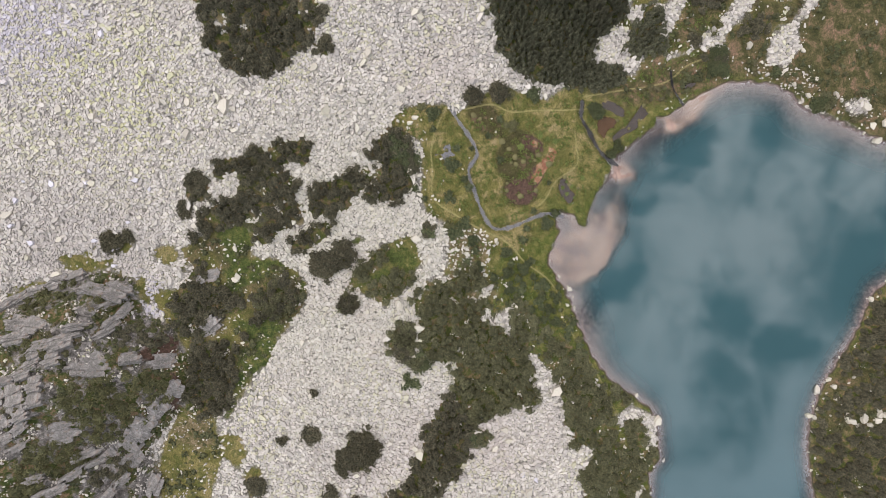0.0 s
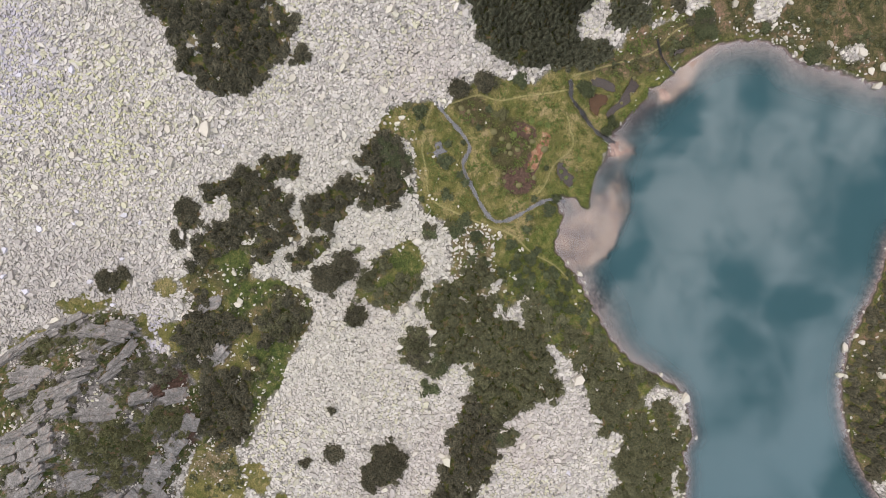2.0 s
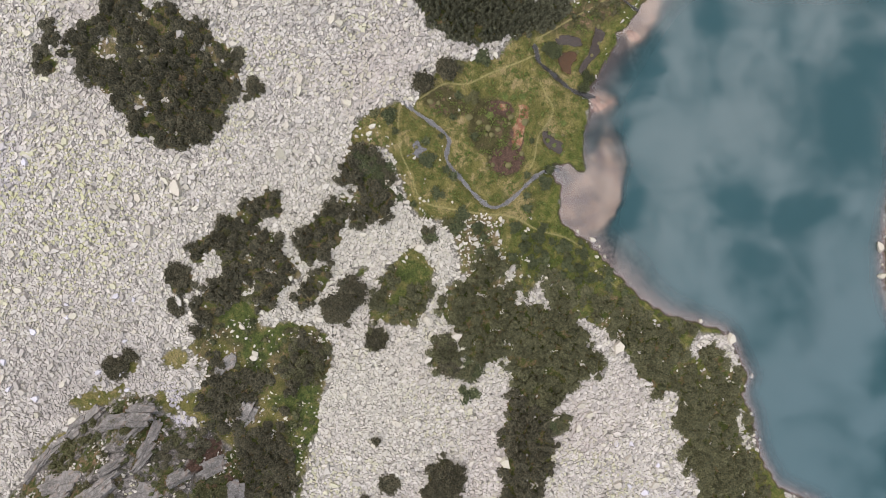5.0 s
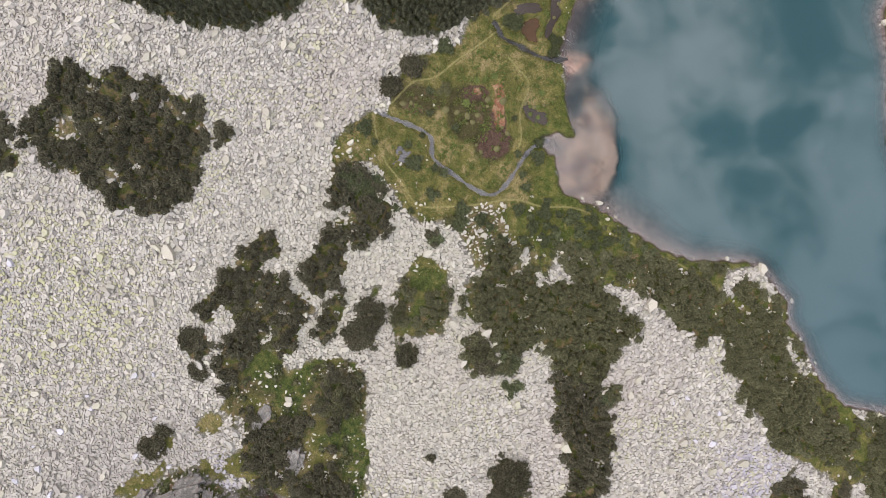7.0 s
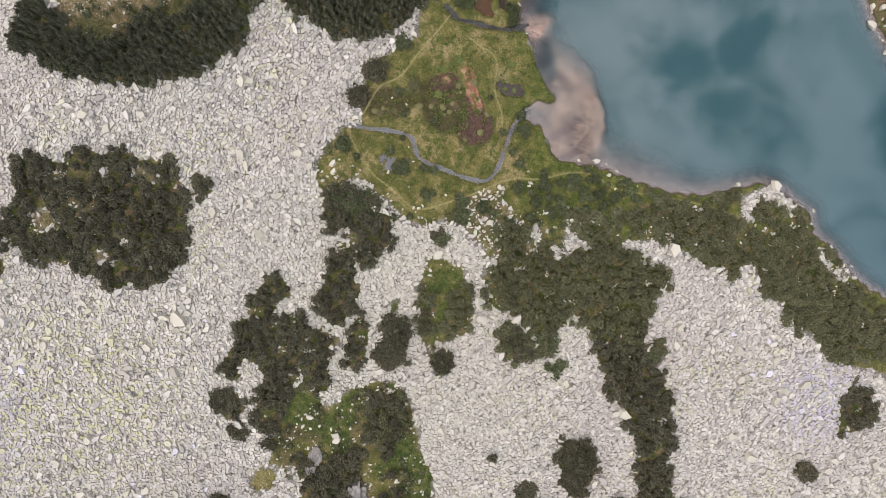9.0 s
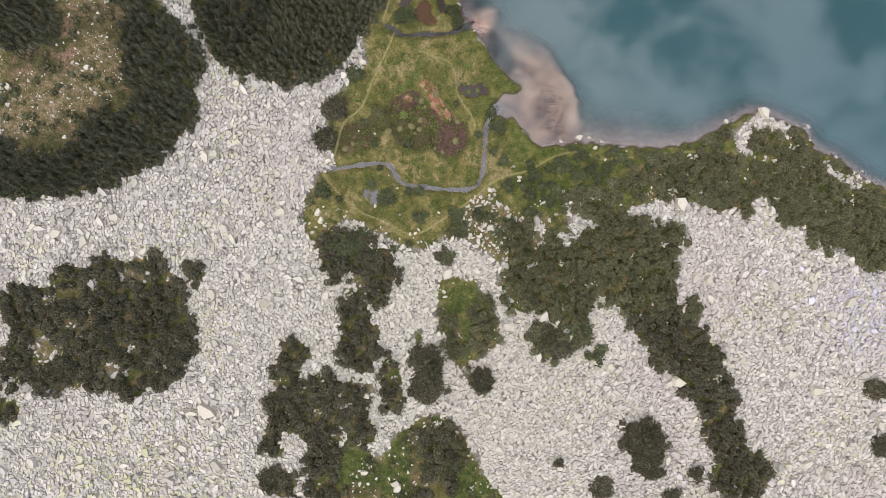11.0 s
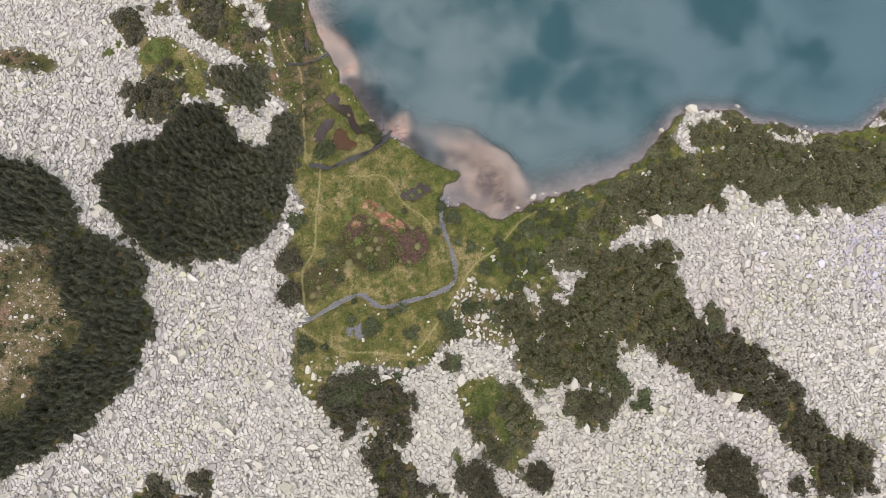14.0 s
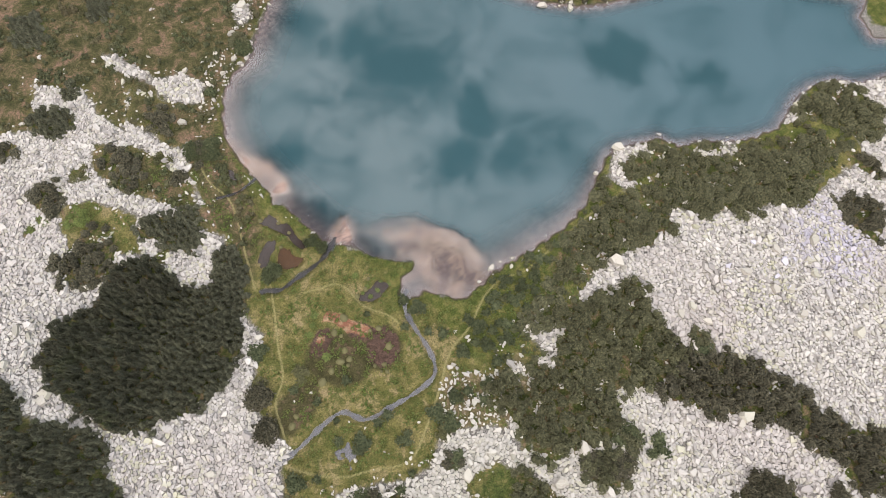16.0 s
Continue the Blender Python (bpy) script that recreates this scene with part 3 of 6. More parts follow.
STONY_SPOT = [(76.5, 22.3), (78.8, 21.7), (81, 18.8), (84.5, 18.7), (85.4, 16.9), (81.1, 16.7), (77.3, 20.4)]
STONY_NORTH = [(-7.6, 98.4), (-1.4, 97), (1.7, 91.9), (-1.8, 88.4), (-5.6, 91.2), (-7.4, 95)]
STONY_STRIP = [(-12.8, 109.7), (-10.2, 107.3), (-7, 99.7), (-7.4, 97.7), (-10.4, 101.7), (-13, 106.6)]
STONY_BAY = [(15.9, 107), (19.4, 105.8), (18, 102.2), (14, 101.1)]
STONY_HILL = [(-50.4, 47.4), (-45.9, 48.2), (-44.9, 44.7), (-46.7, 43.9), (-48.6, 45.7)]
ROCK_GARDEN = [(6.4, 13.1), (10.1, 13.8), (14, 9.8), (15, 5.9), (12.3, 1.5), (7.4, 3.2), (3, 5.7), (4.2, 9.6)]
DELTA = [(12.3, 33), (15.1, 31.8), (15.9, 27), (18.2, 24.3), (21.7, 24.3), (25.6, 26), (27.7, 28.7), (27.7, 33.1), (26.7, 37), (23.4, 39.7), (19.7, 41.4), (16, 42.5), (14, 43.2), (14.4, 39.9), (15.5, 35.6), (15.3, 33.8)]
DELTA_NORTH = [(4.6, 48.5), (6.9, 50), (9.5, 51.3), (10.7, 50.3), (10.6, 48), (9, 45.2), (7.4, 44.8), (5.8, 46.5)]
BEACH_NORTH = [(-0.8, 77.6), (1, 72.7), (4.4, 68.9), (4.9, 62.8), (2.6, 57.9), (-0.3, 58.8), (-0.8, 62.3), (-1.8, 67.4), (-1.1, 72.3)]
SHOAL = [(10.1, 40.6), (9.5, 43.7), (11.3, 46.3), (16.2, 46.4), (22.2, 43.4), (23.7, 39.2), (15.5, 35.6)]
DARK_BED = [(6.6, 44.5), (10.1, 46.5), (12.6, 44.4), (14.3, 39.1), (13.6, 37.2), (11.6, 38.1), (8.7, 41.7)]
DARK_BED_NORTH = [(0.4, 55.6), (4.7, 59.3), (9, 57.1), (9.5, 52.1), (4.8, 48.7), (2.7, 51.6)]
DARK_BED_FAR = [(-1.4, 59.5), (1.3, 61.8), (5, 59.6), (5.2, 53.4), (5.5, 47.4), (2.2, 48.1), (0.2, 54.3)]
OPENINGS = [
    [(-68, -16.5), (-68.7, -18.3), (-71.5, -18.3), (-72.7, -17.5), (-72.8, -15.7), (-71.6, -14.6), (-68.8, -14.9)],
    [(-63.2, -13.1), (-63.9, -14), (-64.9, -14.9), (-66.3, -13.6), (-66.3, -12.4), (-65, -12.1), (-64, -11.8)],
    [(-55, -15.6), (-55.3, -16.2), (-56.5, -16.9), (-57.9, -16), (-57.6, -15.1), (-56.4, -14.9), (-55.3, -14.6)],
    [(-56.2, -20.2), (-56.9, -21), (-59.1, -21.3), (-61.7, -20.6), (-61.1, -19.7), (-59, -19.4), (-56.9, -19.3)],
    [(-52.4, -3.1), (-53.4, -3.9), (-56.1, -3.9), (-57.3, -3.6), (-57.6, -2.9), (-56.2, -2), (-53.4, -2.5)],
    [(-61.6, -5.3), (-61.9, -6), (-63.7, -6.4), (-65, -5.8), (-64.5, -4.9), (-63.5, -4.3), (-61.9, -4.5)],
    [(-69.3, -8.1), (-69.5, -8.8), (-70.6, -9.3), (-71.7, -8.5), (-71.3, -7.6), (-70.5, -7.4), (-69.4, -7.2)],
    [(20.1, 4.9), (19.6, 4), (18.5, 3.1), (17.1, 4.3), (17.3, 5.7), (18.6, 6), (19.6, 6.4)],
    [(21.6, 8.6), (21.5, 7.8), (20.4, 7.4), (19.7, 8.1), (19.9, 9), (20.4, 9.6), (21.5, 9.4)],
    [(15.4, -5.2), (14.8, -6.4), (14.1, -6.6), (13.2, -6), (13, -4.7), (14, -3.5), (14.8, -4.2)],
    [(-13.6, -2.7), (-13.8, -3.6), (-15.7, -3.8), (-16.8, -3.3), (-16.5, -2.3), (-15.6, -1.8), (-13.8, -1.8)],
    [(-20.9, -28.9), (-21.4, -29.8), (-22.1, -30), (-22.8, -29.4), (-23, -28.4), (-22.2, -27.5), (-21.5, -28.1)],
    [(-16.9, -32), (-17, -33.2), (-17.9, -32.9), (-18.3, -32.6), (-18.3, -31.6), (-18, -30.5), (-17.1, -31.2)],
    [(-11.7, -23.6), (-12, -24.7), (-12.9, -25.1), (-13.4, -24.3), (-13.4, -23), (-13, -22.1), (-12, -22.6)],
    [(66.1, 22), (65.8, 21.3), (64.9, 21.4), (64.5, 21.5), (64.4, 22.1), (64.9, 22.7), (65.9, 22.4)],
    [(78.4, 12), (77.4, 11.2), (76.3, 10.6), (74.9, 11.5), (74.7, 12.5), (76.2, 12.7), (77.4, 13)],
    [(61.2, 18.9), (60.7, 18.2), (59.8, 18.2), (59.3, 18.4), (59, 19.1), (59.7, 19.8), (60.7, 19.3)],
    [(43.3, 15.8), (43.2, 15.3), (42.2, 15.2), (41.5, 15.5), (41.8, 16.1), (42.3, 16.4), (43.2, 16.4)],
    [(51.6, -8.9), (51.5, -9.7), (50.6, -10.4), (50.1, -9.3), (50.2, -8.2), (50.6, -7.9), (51.5, -7.6)],
    [(42.5, -34.3), (41.9, -35.1), (41.1, -34.9), (40.2, -34.8), (40.1, -34), (41.1, -33.3), (41.9, -33.8)],
    [(-1.8, -21.5), (-1.9, -22.1), (-3, -22), (-3.6, -21.9), (-3.5, -21.2), (-3, -20.6), (-1.9, -21)],
]
RUBBLE_NORTH = [(5.7, 99.3), (11.5, 96.6), (8.9, 90.8), (4.5, 88.7), (0.4, 84.6), (-2.1, 82.2), (-4.9, 84), (-2.6, 87.3), (1.5, 90.3), (3.2, 95.9)]
MOSS = [
    [(-27.1, -73.8), (-26.1, -69.7), (-22.6, -66.2), (-22.2, -62.5), (-20.2, -64.8), (-21.1, -70.2), (-23.4, -73.2)],
    [(-17.1, -62), (-14.9, -59.4), (-9.3, -60.5), (-11.5, -62.3), (-14.8, -61.9)],
    [(-20.2, -55.2), (-19.7, -51.2), (-16.6, -49.8), (-15.3, -53.3), (-16.8, -55)],
    [(-24.7, -61.3), (-24.7, -57.8), (-21.9, -58.3), (-21.9, -61.8)],
    [(-15.6, -49.2), (-16.3, -46.2), (-13.1, -43.7), (-10.7, -45.9), (-13.2, -48.3)],
    [(-20, -42.4), (-17.4, -39.6), (-14.5, -42.4), (-16.4, -44.8)],
    [(-22.1, -76.2), (-21.9, -81.5), (-22.2, -86.5), (-24.1, -86.2), (-24.1, -80.4)],
    [(22.7, -60.6), (24.3, -55.9), (29.4, -55.6), (31.8, -59.4), (28.1, -61.1)],
    [(32.3, -58.3), (33.4, -54.7), (39.2, -56), (39.2, -60.1)],
]
SHORE = SOUTH_SHORE + WEST_SHORE + EAST_SHORE
FRESH = [FRESH_A, FRESH_B, FRESH_C, FRESH_D, FRESH_E, FRESH_F, FRESH_G, FRESH_H, FRESH_I, FRESH_J, FRESH_K, FRESH_L, FRESH_M, FRESH_N, FRESH_Y, FRESH_Z]
SOIL = [SOIL_A, SOIL_B, SOIL_C, SOIL_D, SOIL_E, ROCK_GARDEN] + OPENINGS
GREENS = FRESH + OPENINGS + MOSS + [MEADOW, GREEN_NORTH, GREEN_NORTH_RIM, GREEN_HILL_WEST, GREEN_SHORE, GREEN_BELOW_CLIFF, GREEN_EAST, GREEN_GROVE, GREEN_POCKET, GREEN_NORTH_PATCH, GREEN_NORTH_EDGE, GREEN_NORTH_WEST, GREEN_NORTH_TONGUE, GREEN_NORTH_BAY, GREEN_FAR_EAST]
MOORS = [GREEN_NORTH, GREEN_HILL_WEST, GREEN_EAST, GREEN_NORTH_RIM, GREEN_NORTH_PATCH, GREEN_NORTH_WEST, GREEN_NORTH_TONGUE, GREEN_POCKET, GREEN_NORTH_BAY]
STONY = [STONY_POINT, STONY_GAP, STONY_SPOT, STONY_NORTH, STONY_STRIP, STONY_BAY, STONY_HILL]
# the stretch of slope that carries single blocks
STRETCH = [(-92, -66), (-104, -2), (-92, 52), (-58, 114), (-30, 128), (60, 110), (128, 36), (122, 0), (98, -52), (22, -112), (-52, -98)]
POOLS = [BROWN_POOL, PEAT_POOL_LONG, PEAT_POOL_NORTH, PEAT_POOL_EAST, PEAT_POOL_SMALL, SPRING_POOL]
TRAILS = [TRAIL, TRAIL_NORTH, TRAIL_FAR, TRAIL_BOG]
BEDS = [(STREAM, 0.85), (STREAM_NORTH, 0.8), (BROOK, 0.45)]
rng = np.random.default_rng(7)


def line_distance(points, x, y):
    best = np.full(np.shape(x), 1e6)
    for (ax, ay), (bx, by) in zip(points, points[1:]):
        ex, ey = bx - ax, by - ay
        t = np.clip(((x - ax) * ex + (y - ay) * ey) / (ex * ex + ey * ey + 1e-9), 0, 1)
        best = np.minimum(best, np.hypot(x - ax - t * ex, y - ay - t * ey))
    return best


def inside(points, x, y):
    """Metres inside an outline; negative outside it."""
    odd = np.zeros(np.shape(x), bool)
    ring = points + points[:1]
    for (ax, ay), (bx, by) in zip(ring, ring[1:]):
        odd ^= ((ay > y) != (by > y)) & (x < (bx - ax) * (y - ay) / (by - ay + 1e-12) + ax)
    return np.where(odd, 1, -1) * line_distance(ring, x, y)


def within(shapes, x, y):
    """Metres inside the nearest of several outlines; at most 8 metres outside are told apart."""
    x, y = np.asarray(x, float), np.asarray(y, float)
    best = np.full(np.shape(x), -8.0)
    for points in shapes:
        (x0, y0), (x1, y1) = np.min(points, axis=0) - 8, np.max(points, axis=0) + 8
        m = (x > x0) & (x < x1) & (y > y0) & (y < y1)
        best[m] = np.maximum(best[m], inside(points, x[m], y[m]))
    return best


def waves(x, y, size, seed=0):
    """Smooth bumps between about -1 and 1, some size metres wide."""
    total, r = np.zeros(np.shape(x)), np.random.default_rng(seed)
    for _ in range(7):
        a, f, p = r.uniform(0, 6.28), r.uniform(0.6, 1.7) * 6.28 / size, r.uniform(0, 6.28)
        total = total + np.sin(f * (x * np.cos(a) + y * np.sin(a)) + p + 1.3 * np.sin(0.6 * f * (y * np.cos(a) - x * np.sin(a)) + 2 * p))
    return total / 4.0


def inland(x, y):
    """Metres from the waterline, negative over the lake; the line is a little ragged."""
    d = -inside(SHORE, x, y)
    near = np.exp(-((d / 2.0) ** 2))
    return d + near * (0.35 * waves(x, y, 3.1, 3) + 0.15 * waves(x, y, 1.1, 4))


def height(x, y, fine=True):
    x, y = np.asarray(x, float), np.asarray(y, float)
    d = inland(x, y)
    off = np.maximum(-d, 0) * np.clip(1 + (x - 40) / 20, 1, 2.2)
    z = np.where(d > 0, 0.35 * (1 - np.exp(-np.maximum(d, 0) / 1.2)) + 0.055 * np.maximum(d - 3, 0), -0.05 * off - 0.035 * np.minimum(off, 12) ** 2)
    z = np.maximum(z, -9)
    dc = inside(CLIFF, x, y)
    z = z + np.where(dc > 0, 20 * (1 - np.exp(-np.maximum(dc, 0) / 22)), 0)
    z = z + 9 * np.exp(-(((x + 75) / 28) ** 2 + ((y - 50) / 35) ** 2))
    z = z + np.where((x > 50) & (y > 55), 0.3 * np.maximum(d, 0), 0)
    z = z + 0.10 * np.maximum(np.hypot(x, y) - 150, 0)
    if fine:
        for shape, top in ((SHOAL, -0.5), (DELTA, -0.08), (DELTA_NORTH, 0.0), (BEACH_NORTH, -0.03)):
            s = inside(shape, x, y) + 0.3 * waves(x, y, 4.0, 8)
            lobe = np.clip(s / 2.6 + 0.5, 0, 1)
            lobe = lobe * lobe * (3 - 2 * lobe) * (d < 0.3)
            z = z * (1 - lobe) + (top + 0.06 * waves(x, y, 5.0, 11)) * lobe
        for bed, wide in BEDS:
            z = z - 0.55 * np.exp(-((line_distance([tuple(q) for q in round_line(bed, 1.0)], x, y) / wide) ** 4)) * (d > 0)
        for pool in POOLS:
            z = z - 0.5 * np.clip(inside(pool, x, y) * 2 + 0.8, 0, 1)
        z = z + np.clip(d / 6, 0, 1) * (0.25 * waves(x, y, 9.0, 5) + 0.06 * waves(x, y, 1.7, 6))
        crag = np.clip(dc / 3, 0, 1)
        z = z + crag * (0.45 * waves(x, 0.35 * y, 3.0, 9) + 0.25 * waves(x, y, 2.0, 10))
    return z


def greenness(x, y):
    """Metres inside the grown-over ground; negative on bare scree."""
    return np.minimum(within(GREENS, x, y), -within(STONY, x, y))


def pine_depth(x, y):
    """Metres inside the nearest thicket; negative outside and in its openings."""
    return np.minimum(within([p for p, _, _ in THICKETS], x, y), -within(OPENINGS, x, y))


# ---------------------------------------------------------------- building helpers
def mesh_from(name, verts, faces, material, smooth=False):
    """A mesh from arrays; faces all have the same number of corners."""
    verts, faces = np.asarray(verts, np.float32), np.asarray(faces, np.int32)
    me = bpy.data.meshes.new(name)
    me.vertices.add(len(verts))
    me.vertices.foreach_set("co", verts.ravel())
    side = faces.shape[1]
    me.loops.add(faces.size)
    me.loops.foreach_set("vertex_index", faces.ravel())
    me.polygons.add(len(faces))
    me.polygons.foreach_set("loop_start", np.arange(len(faces), dtype=np.int32) * side)
    me.polygons.foreach_set("use_smooth", np.full(len(faces), smooth))
    me.update(calc_edges=True)
    me.materials.append(material)
    return me


def spread(me, name, values):
    layer = me.attributes.new(name, "FLOAT", "POINT")
    layer.data.foreach_set("value", np.asarray(values, np.float32).ravel())


def child(name, me, parent, place=None, label=""):
    ob = new(name, me)
    ob.parent = parent
    if place is not None:
        ob.matrix_basis = place
    if label:
        ob["label"] = label
    return ob


def grid_faces(rows, cols):
    i = np.arange(rows * cols).reshape(rows, cols)
    return np.stack([i[:-1, :-1], i[:-1, 1:], i[1:, 1:], i[1:, :-1]], -1).reshape(-1, 4)


def steps(low, high, fine_low, fine_high, fine, coarse):
    a = np.arange(fine_low, fine_high, fine)
    left = np.arange(fine_low - coarse, low - coarse, -coarse)[::-1]
    right = np.arange(a[-1] + coarse, high + coarse, coarse)
    far = np.array([60.0, 150.0, 320.0, 700.0, 1500.0])
    return np.concatenate([(left[0] - far)[::-1], left, a, right, right[-1] + far])


# ---------------------------------------------------------------- ground and water
def build_ground():
    xs, ys = steps(-105, 145, -26, 30, 0.34, 1.1), steps(-118, 145, 3, 70, 0.34, 1.1)
    x, y = np.meshgrid(xs, ys)
    z = height(x, y)
    me = mesh_from("ground", np.stack([x, y, z], -1).reshape(-1, 3), grid_faces(len(ys), len(xs)), GROUND, True)
    clip = lambda v: np.clip(v, -6, 6)  # noqa: E731
    spread(me, "grass", clip(greenness(x, y)))
    spread(me, "heath", clip(within(MOORS, x, y)))
    spread(me, "lush", clip(np.maximum(3.5 - inland(x, y), np.where(x > 14, 14 - inland(x, y), -6))))
    spread(me, "peat", clip(within((PEAT_BARE, PEAT_MUD, RED_SOIL, RED_SOIL_LOW), x, y)))
    spread(me, "pines", clip(pine_depth(x, y)))
    spread(me, "delta", clip(within((DELTA, DELTA_NORTH, BEACH_NORTH, SHOAL), x, y)))
    spread(me, "dark_bed", clip(within((DARK_BED, DARK_BED_NORTH, DARK_BED_FAR), x, y)))
    spread(me, "fresh", clip(within(FRESH, x, y)))
    spread(me, "soil", clip(within(SOIL, x, y)))
    spread(me, "rim", clip(inside(GREEN_CLIFF_RIM, x, y)))
    spread(me, "crag", clip(inside(CLIFF, x, y)))
    spread(me, "bog", clip(np.maximum(inside(BOG, x, y), inside(BOG_WEST, x, y))))
    spread(me, "silt", clip(within((ORANGE_SILT, ORANGE_SILT_SMALL), x, y)))
    shore = inland(x, y)
    spread(me, "sand", clip(0.2 - shore))
    spread(me, "trail", clip(np.min([line_distance([tuple(q) for q in round_line(p, 1.2)], x, y) for p in TRAILS], axis=0)))
    return tagged(new("ground", me), "mountain ground of pale scree, olive grass and heath", "ground", kind="structure")


def build_lake():
    xs, ys = np.arange(-14, 176, 0.9), np.arange(-2, 190, 0.9)
    x, y = np.meshgrid(xs, ys)
    d = inland(x, y)
    depth = np.maximum(-height(x, y), 0)
    faces = grid_faces(len(ys), len(xs))
    near = (d.ravel()[faces] < 1.5).any(1)
    faces = faces[near]
    used, faces = np.unique(faces, return_inverse=True)
    verts = np.stack([x.ravel(), y.ravel(), 0 * x.ravel()], -1)[used]
    me = mesh_from("lake", verts, faces.reshape(-1, 4), LAKE_WATER, True)
    spread(me, "depth", depth.ravel()[used])
    return tagged(new("lake", me), "murky teal mountain lake mirroring broken clouds", "lake", kind="structure")


def round_line(points, step=0.4):
    """The polyline through the points, with its corners rounded."""
    p = np.array(points, float)
    for _ in range(3):
        q = np.empty((2 * len(p) - 2, 2))
        q[0::2], q[1::2] = 0.75 * p[:-1] + 0.25 * p[1:], 0.25 * p[:-1] + 0.75 * p[1:]
        p = np.vstack([p[:1], q, p[-1:]])
    run = np.concatenate([[0], np.cumsum(np.hypot(*np.diff(p, axis=0).T))])
    s = np.arange(0, run[-1], step)
    return np.stack([np.interp(s, run, p[:, 0]), np.interp(s, run, p[:, 1])], -1)


def build_stream(points, wide, label, material=STREAM_WATER):
    p = round_line(points)
    along = np.gradient(p, axis=0)
    along /= np.linalg.norm(along, axis=1)[:, None]
    side = np.stack([-along[:, 1], along[:, 0]], -1)
    s = np.arange(len(p)) * 0.4
    half = wide * (1 + 0.25 * np.sin(s * 0.9) + 0.2 * np.sin(s * 2.3 + 1))
    level = np.maximum(height(p[:, 0], p[:, 1]) + 0.24, 0.03)
    level = np.convolve(np.pad(level, 8, "edge"), np.ones(17) / 17, "valid")
    rows = [np.column_stack([p + side * (half * k)[:, None], level]) for k in (-1, -0.4, 0.4, 1)]
    verts = np.stack(rows, 1).reshape(-1, 3)
    me = mesh_from("stream", verts, grid_faces(len(p), 4), material, True)
    spread(me, "depth", np.tile([0.15, 0.6, 0.6, 0.15], len(p)))
    return tagged(new("stream", me), label, "stream", kind="structure")


def build_pool(outline, material, label):
    p = round_line(outline + outline[:1], 0.3)
    c = p.mean(0)
    r = 1 + 0.12 * waves(p[:, 0], p[:, 1], 1.3, 21)
    p = c + (p - c) * r[:, None]
    z = float(np.min(height(p[:, 0], p[:, 1], False))) - 0.08
    bm = bmesh.new()
    bm.faces.new([bm.verts.new((a, b, z)) for a, b in p])
    bmesh.ops.triangulate(bm, faces=bm.faces[:])
    me = bpy.data.meshes.new("pool")
    bm.to_mesh(me)
    bm.free()
    me.materials.append(material)
    spread(me, "depth", np.full(len(me.vertices), 0.7))
    return tagged(new("bog_pool", me), label, "pool", "pools of the bog", "structure")


# ---------------------------------------------------------------- stones
def hull_of(points):
    bm = bmesh.new()
    for q in points:
        bm.verts.new(q)
    done = bmesh.ops.convex_hull(bm, input=bm.verts[:])
    loose = [v for v in bm.verts if not v.link_faces]
    bmesh.ops.delete(bm, geom=loose, context="VERTS")
    bmesh.ops.triangulate(bm, faces=bm.faces[:])
    bmesh.ops.recalc_face_normals(bm, faces=bm.faces[:])
    bm.verts.index_update()
    verts = np.array([v.co[:] for v in bm.verts])
    faces = np.array([[v.index for v in f.verts] for f in bm.faces])
    bm.free()
    return verts, faces


def block_shape(r, sides):
    """An angular block about one metre long: an uneven foot, a smaller tilted top, open where it is buried."""
    a = np.sort((np.arange(sides) + r.uniform(-0.32, 0.32, sides)) * 6.283 / sides)
    foot = np.stack([0.55 * np.cos(a), 0.47 * np.sin(a), np.full(sides, -0.35)], -1) * np.stack([r.uniform(0.8, 1.1, sides)] * 2 + [np.ones(sides)], -1)
    top = foot * np.array([0.88, 0.86, 0]) * r.uniform(0.85, 1.08, (sides, 1)) + np.array([r.uniform(-0.08, 0.08), r.uniform(-0.08, 0.08), 0.36])
    top[:, 2] += 0.22 * top[:, 0] * r.uniform(-1, 1) + 0.25 * top[:, 1] * r.uniform(-1, 1)
    f = [q for i in range(sides) for q in ((i, (i + 1) % sides, sides + (i + 1) % sides), (i, sides + (i + 1) % sides, sides + i))]
    f += [(sides, sides + i, sides + i + 1) for i in range(1, sides - 1)]
    return np.vstack([foot, top]), np.array(f)


BLOCKS = [block_shape(rng, sides) for sides in (4, 4, 4, 5, 5, 5, 5, 5, 6, 6)]


def turns(yaw, tilt, way):
    """Rotation matrices: a turn about z, then a lean towards a direction."""
    c, s = np.cos(yaw), np.sin(yaw)
    spin = np.zeros((len(yaw), 3, 3))
    spin[:, 0, 0], spin[:, 0, 1], spin[:, 1, 0], spin[:, 1, 1], spin[:, 2, 2] = c, -s, s, c, 1
    k = np.stack([np.cos(way), np.sin(way), 0 * way], -1)
    cross = np.zeros_like(spin)
    cross[:, 0, 2], cross[:, 1, 2], cross[:, 2, 0], cross[:, 2, 1] = k[:, 1], -k[:, 0], -k[:, 1], k[:, 0]
    lean = np.eye(3) + np.sin(tilt)[:, None, None] * cross + (1 - np.cos(tilt))[:, None, None] * (cross @ cross)
    return lean @ spin


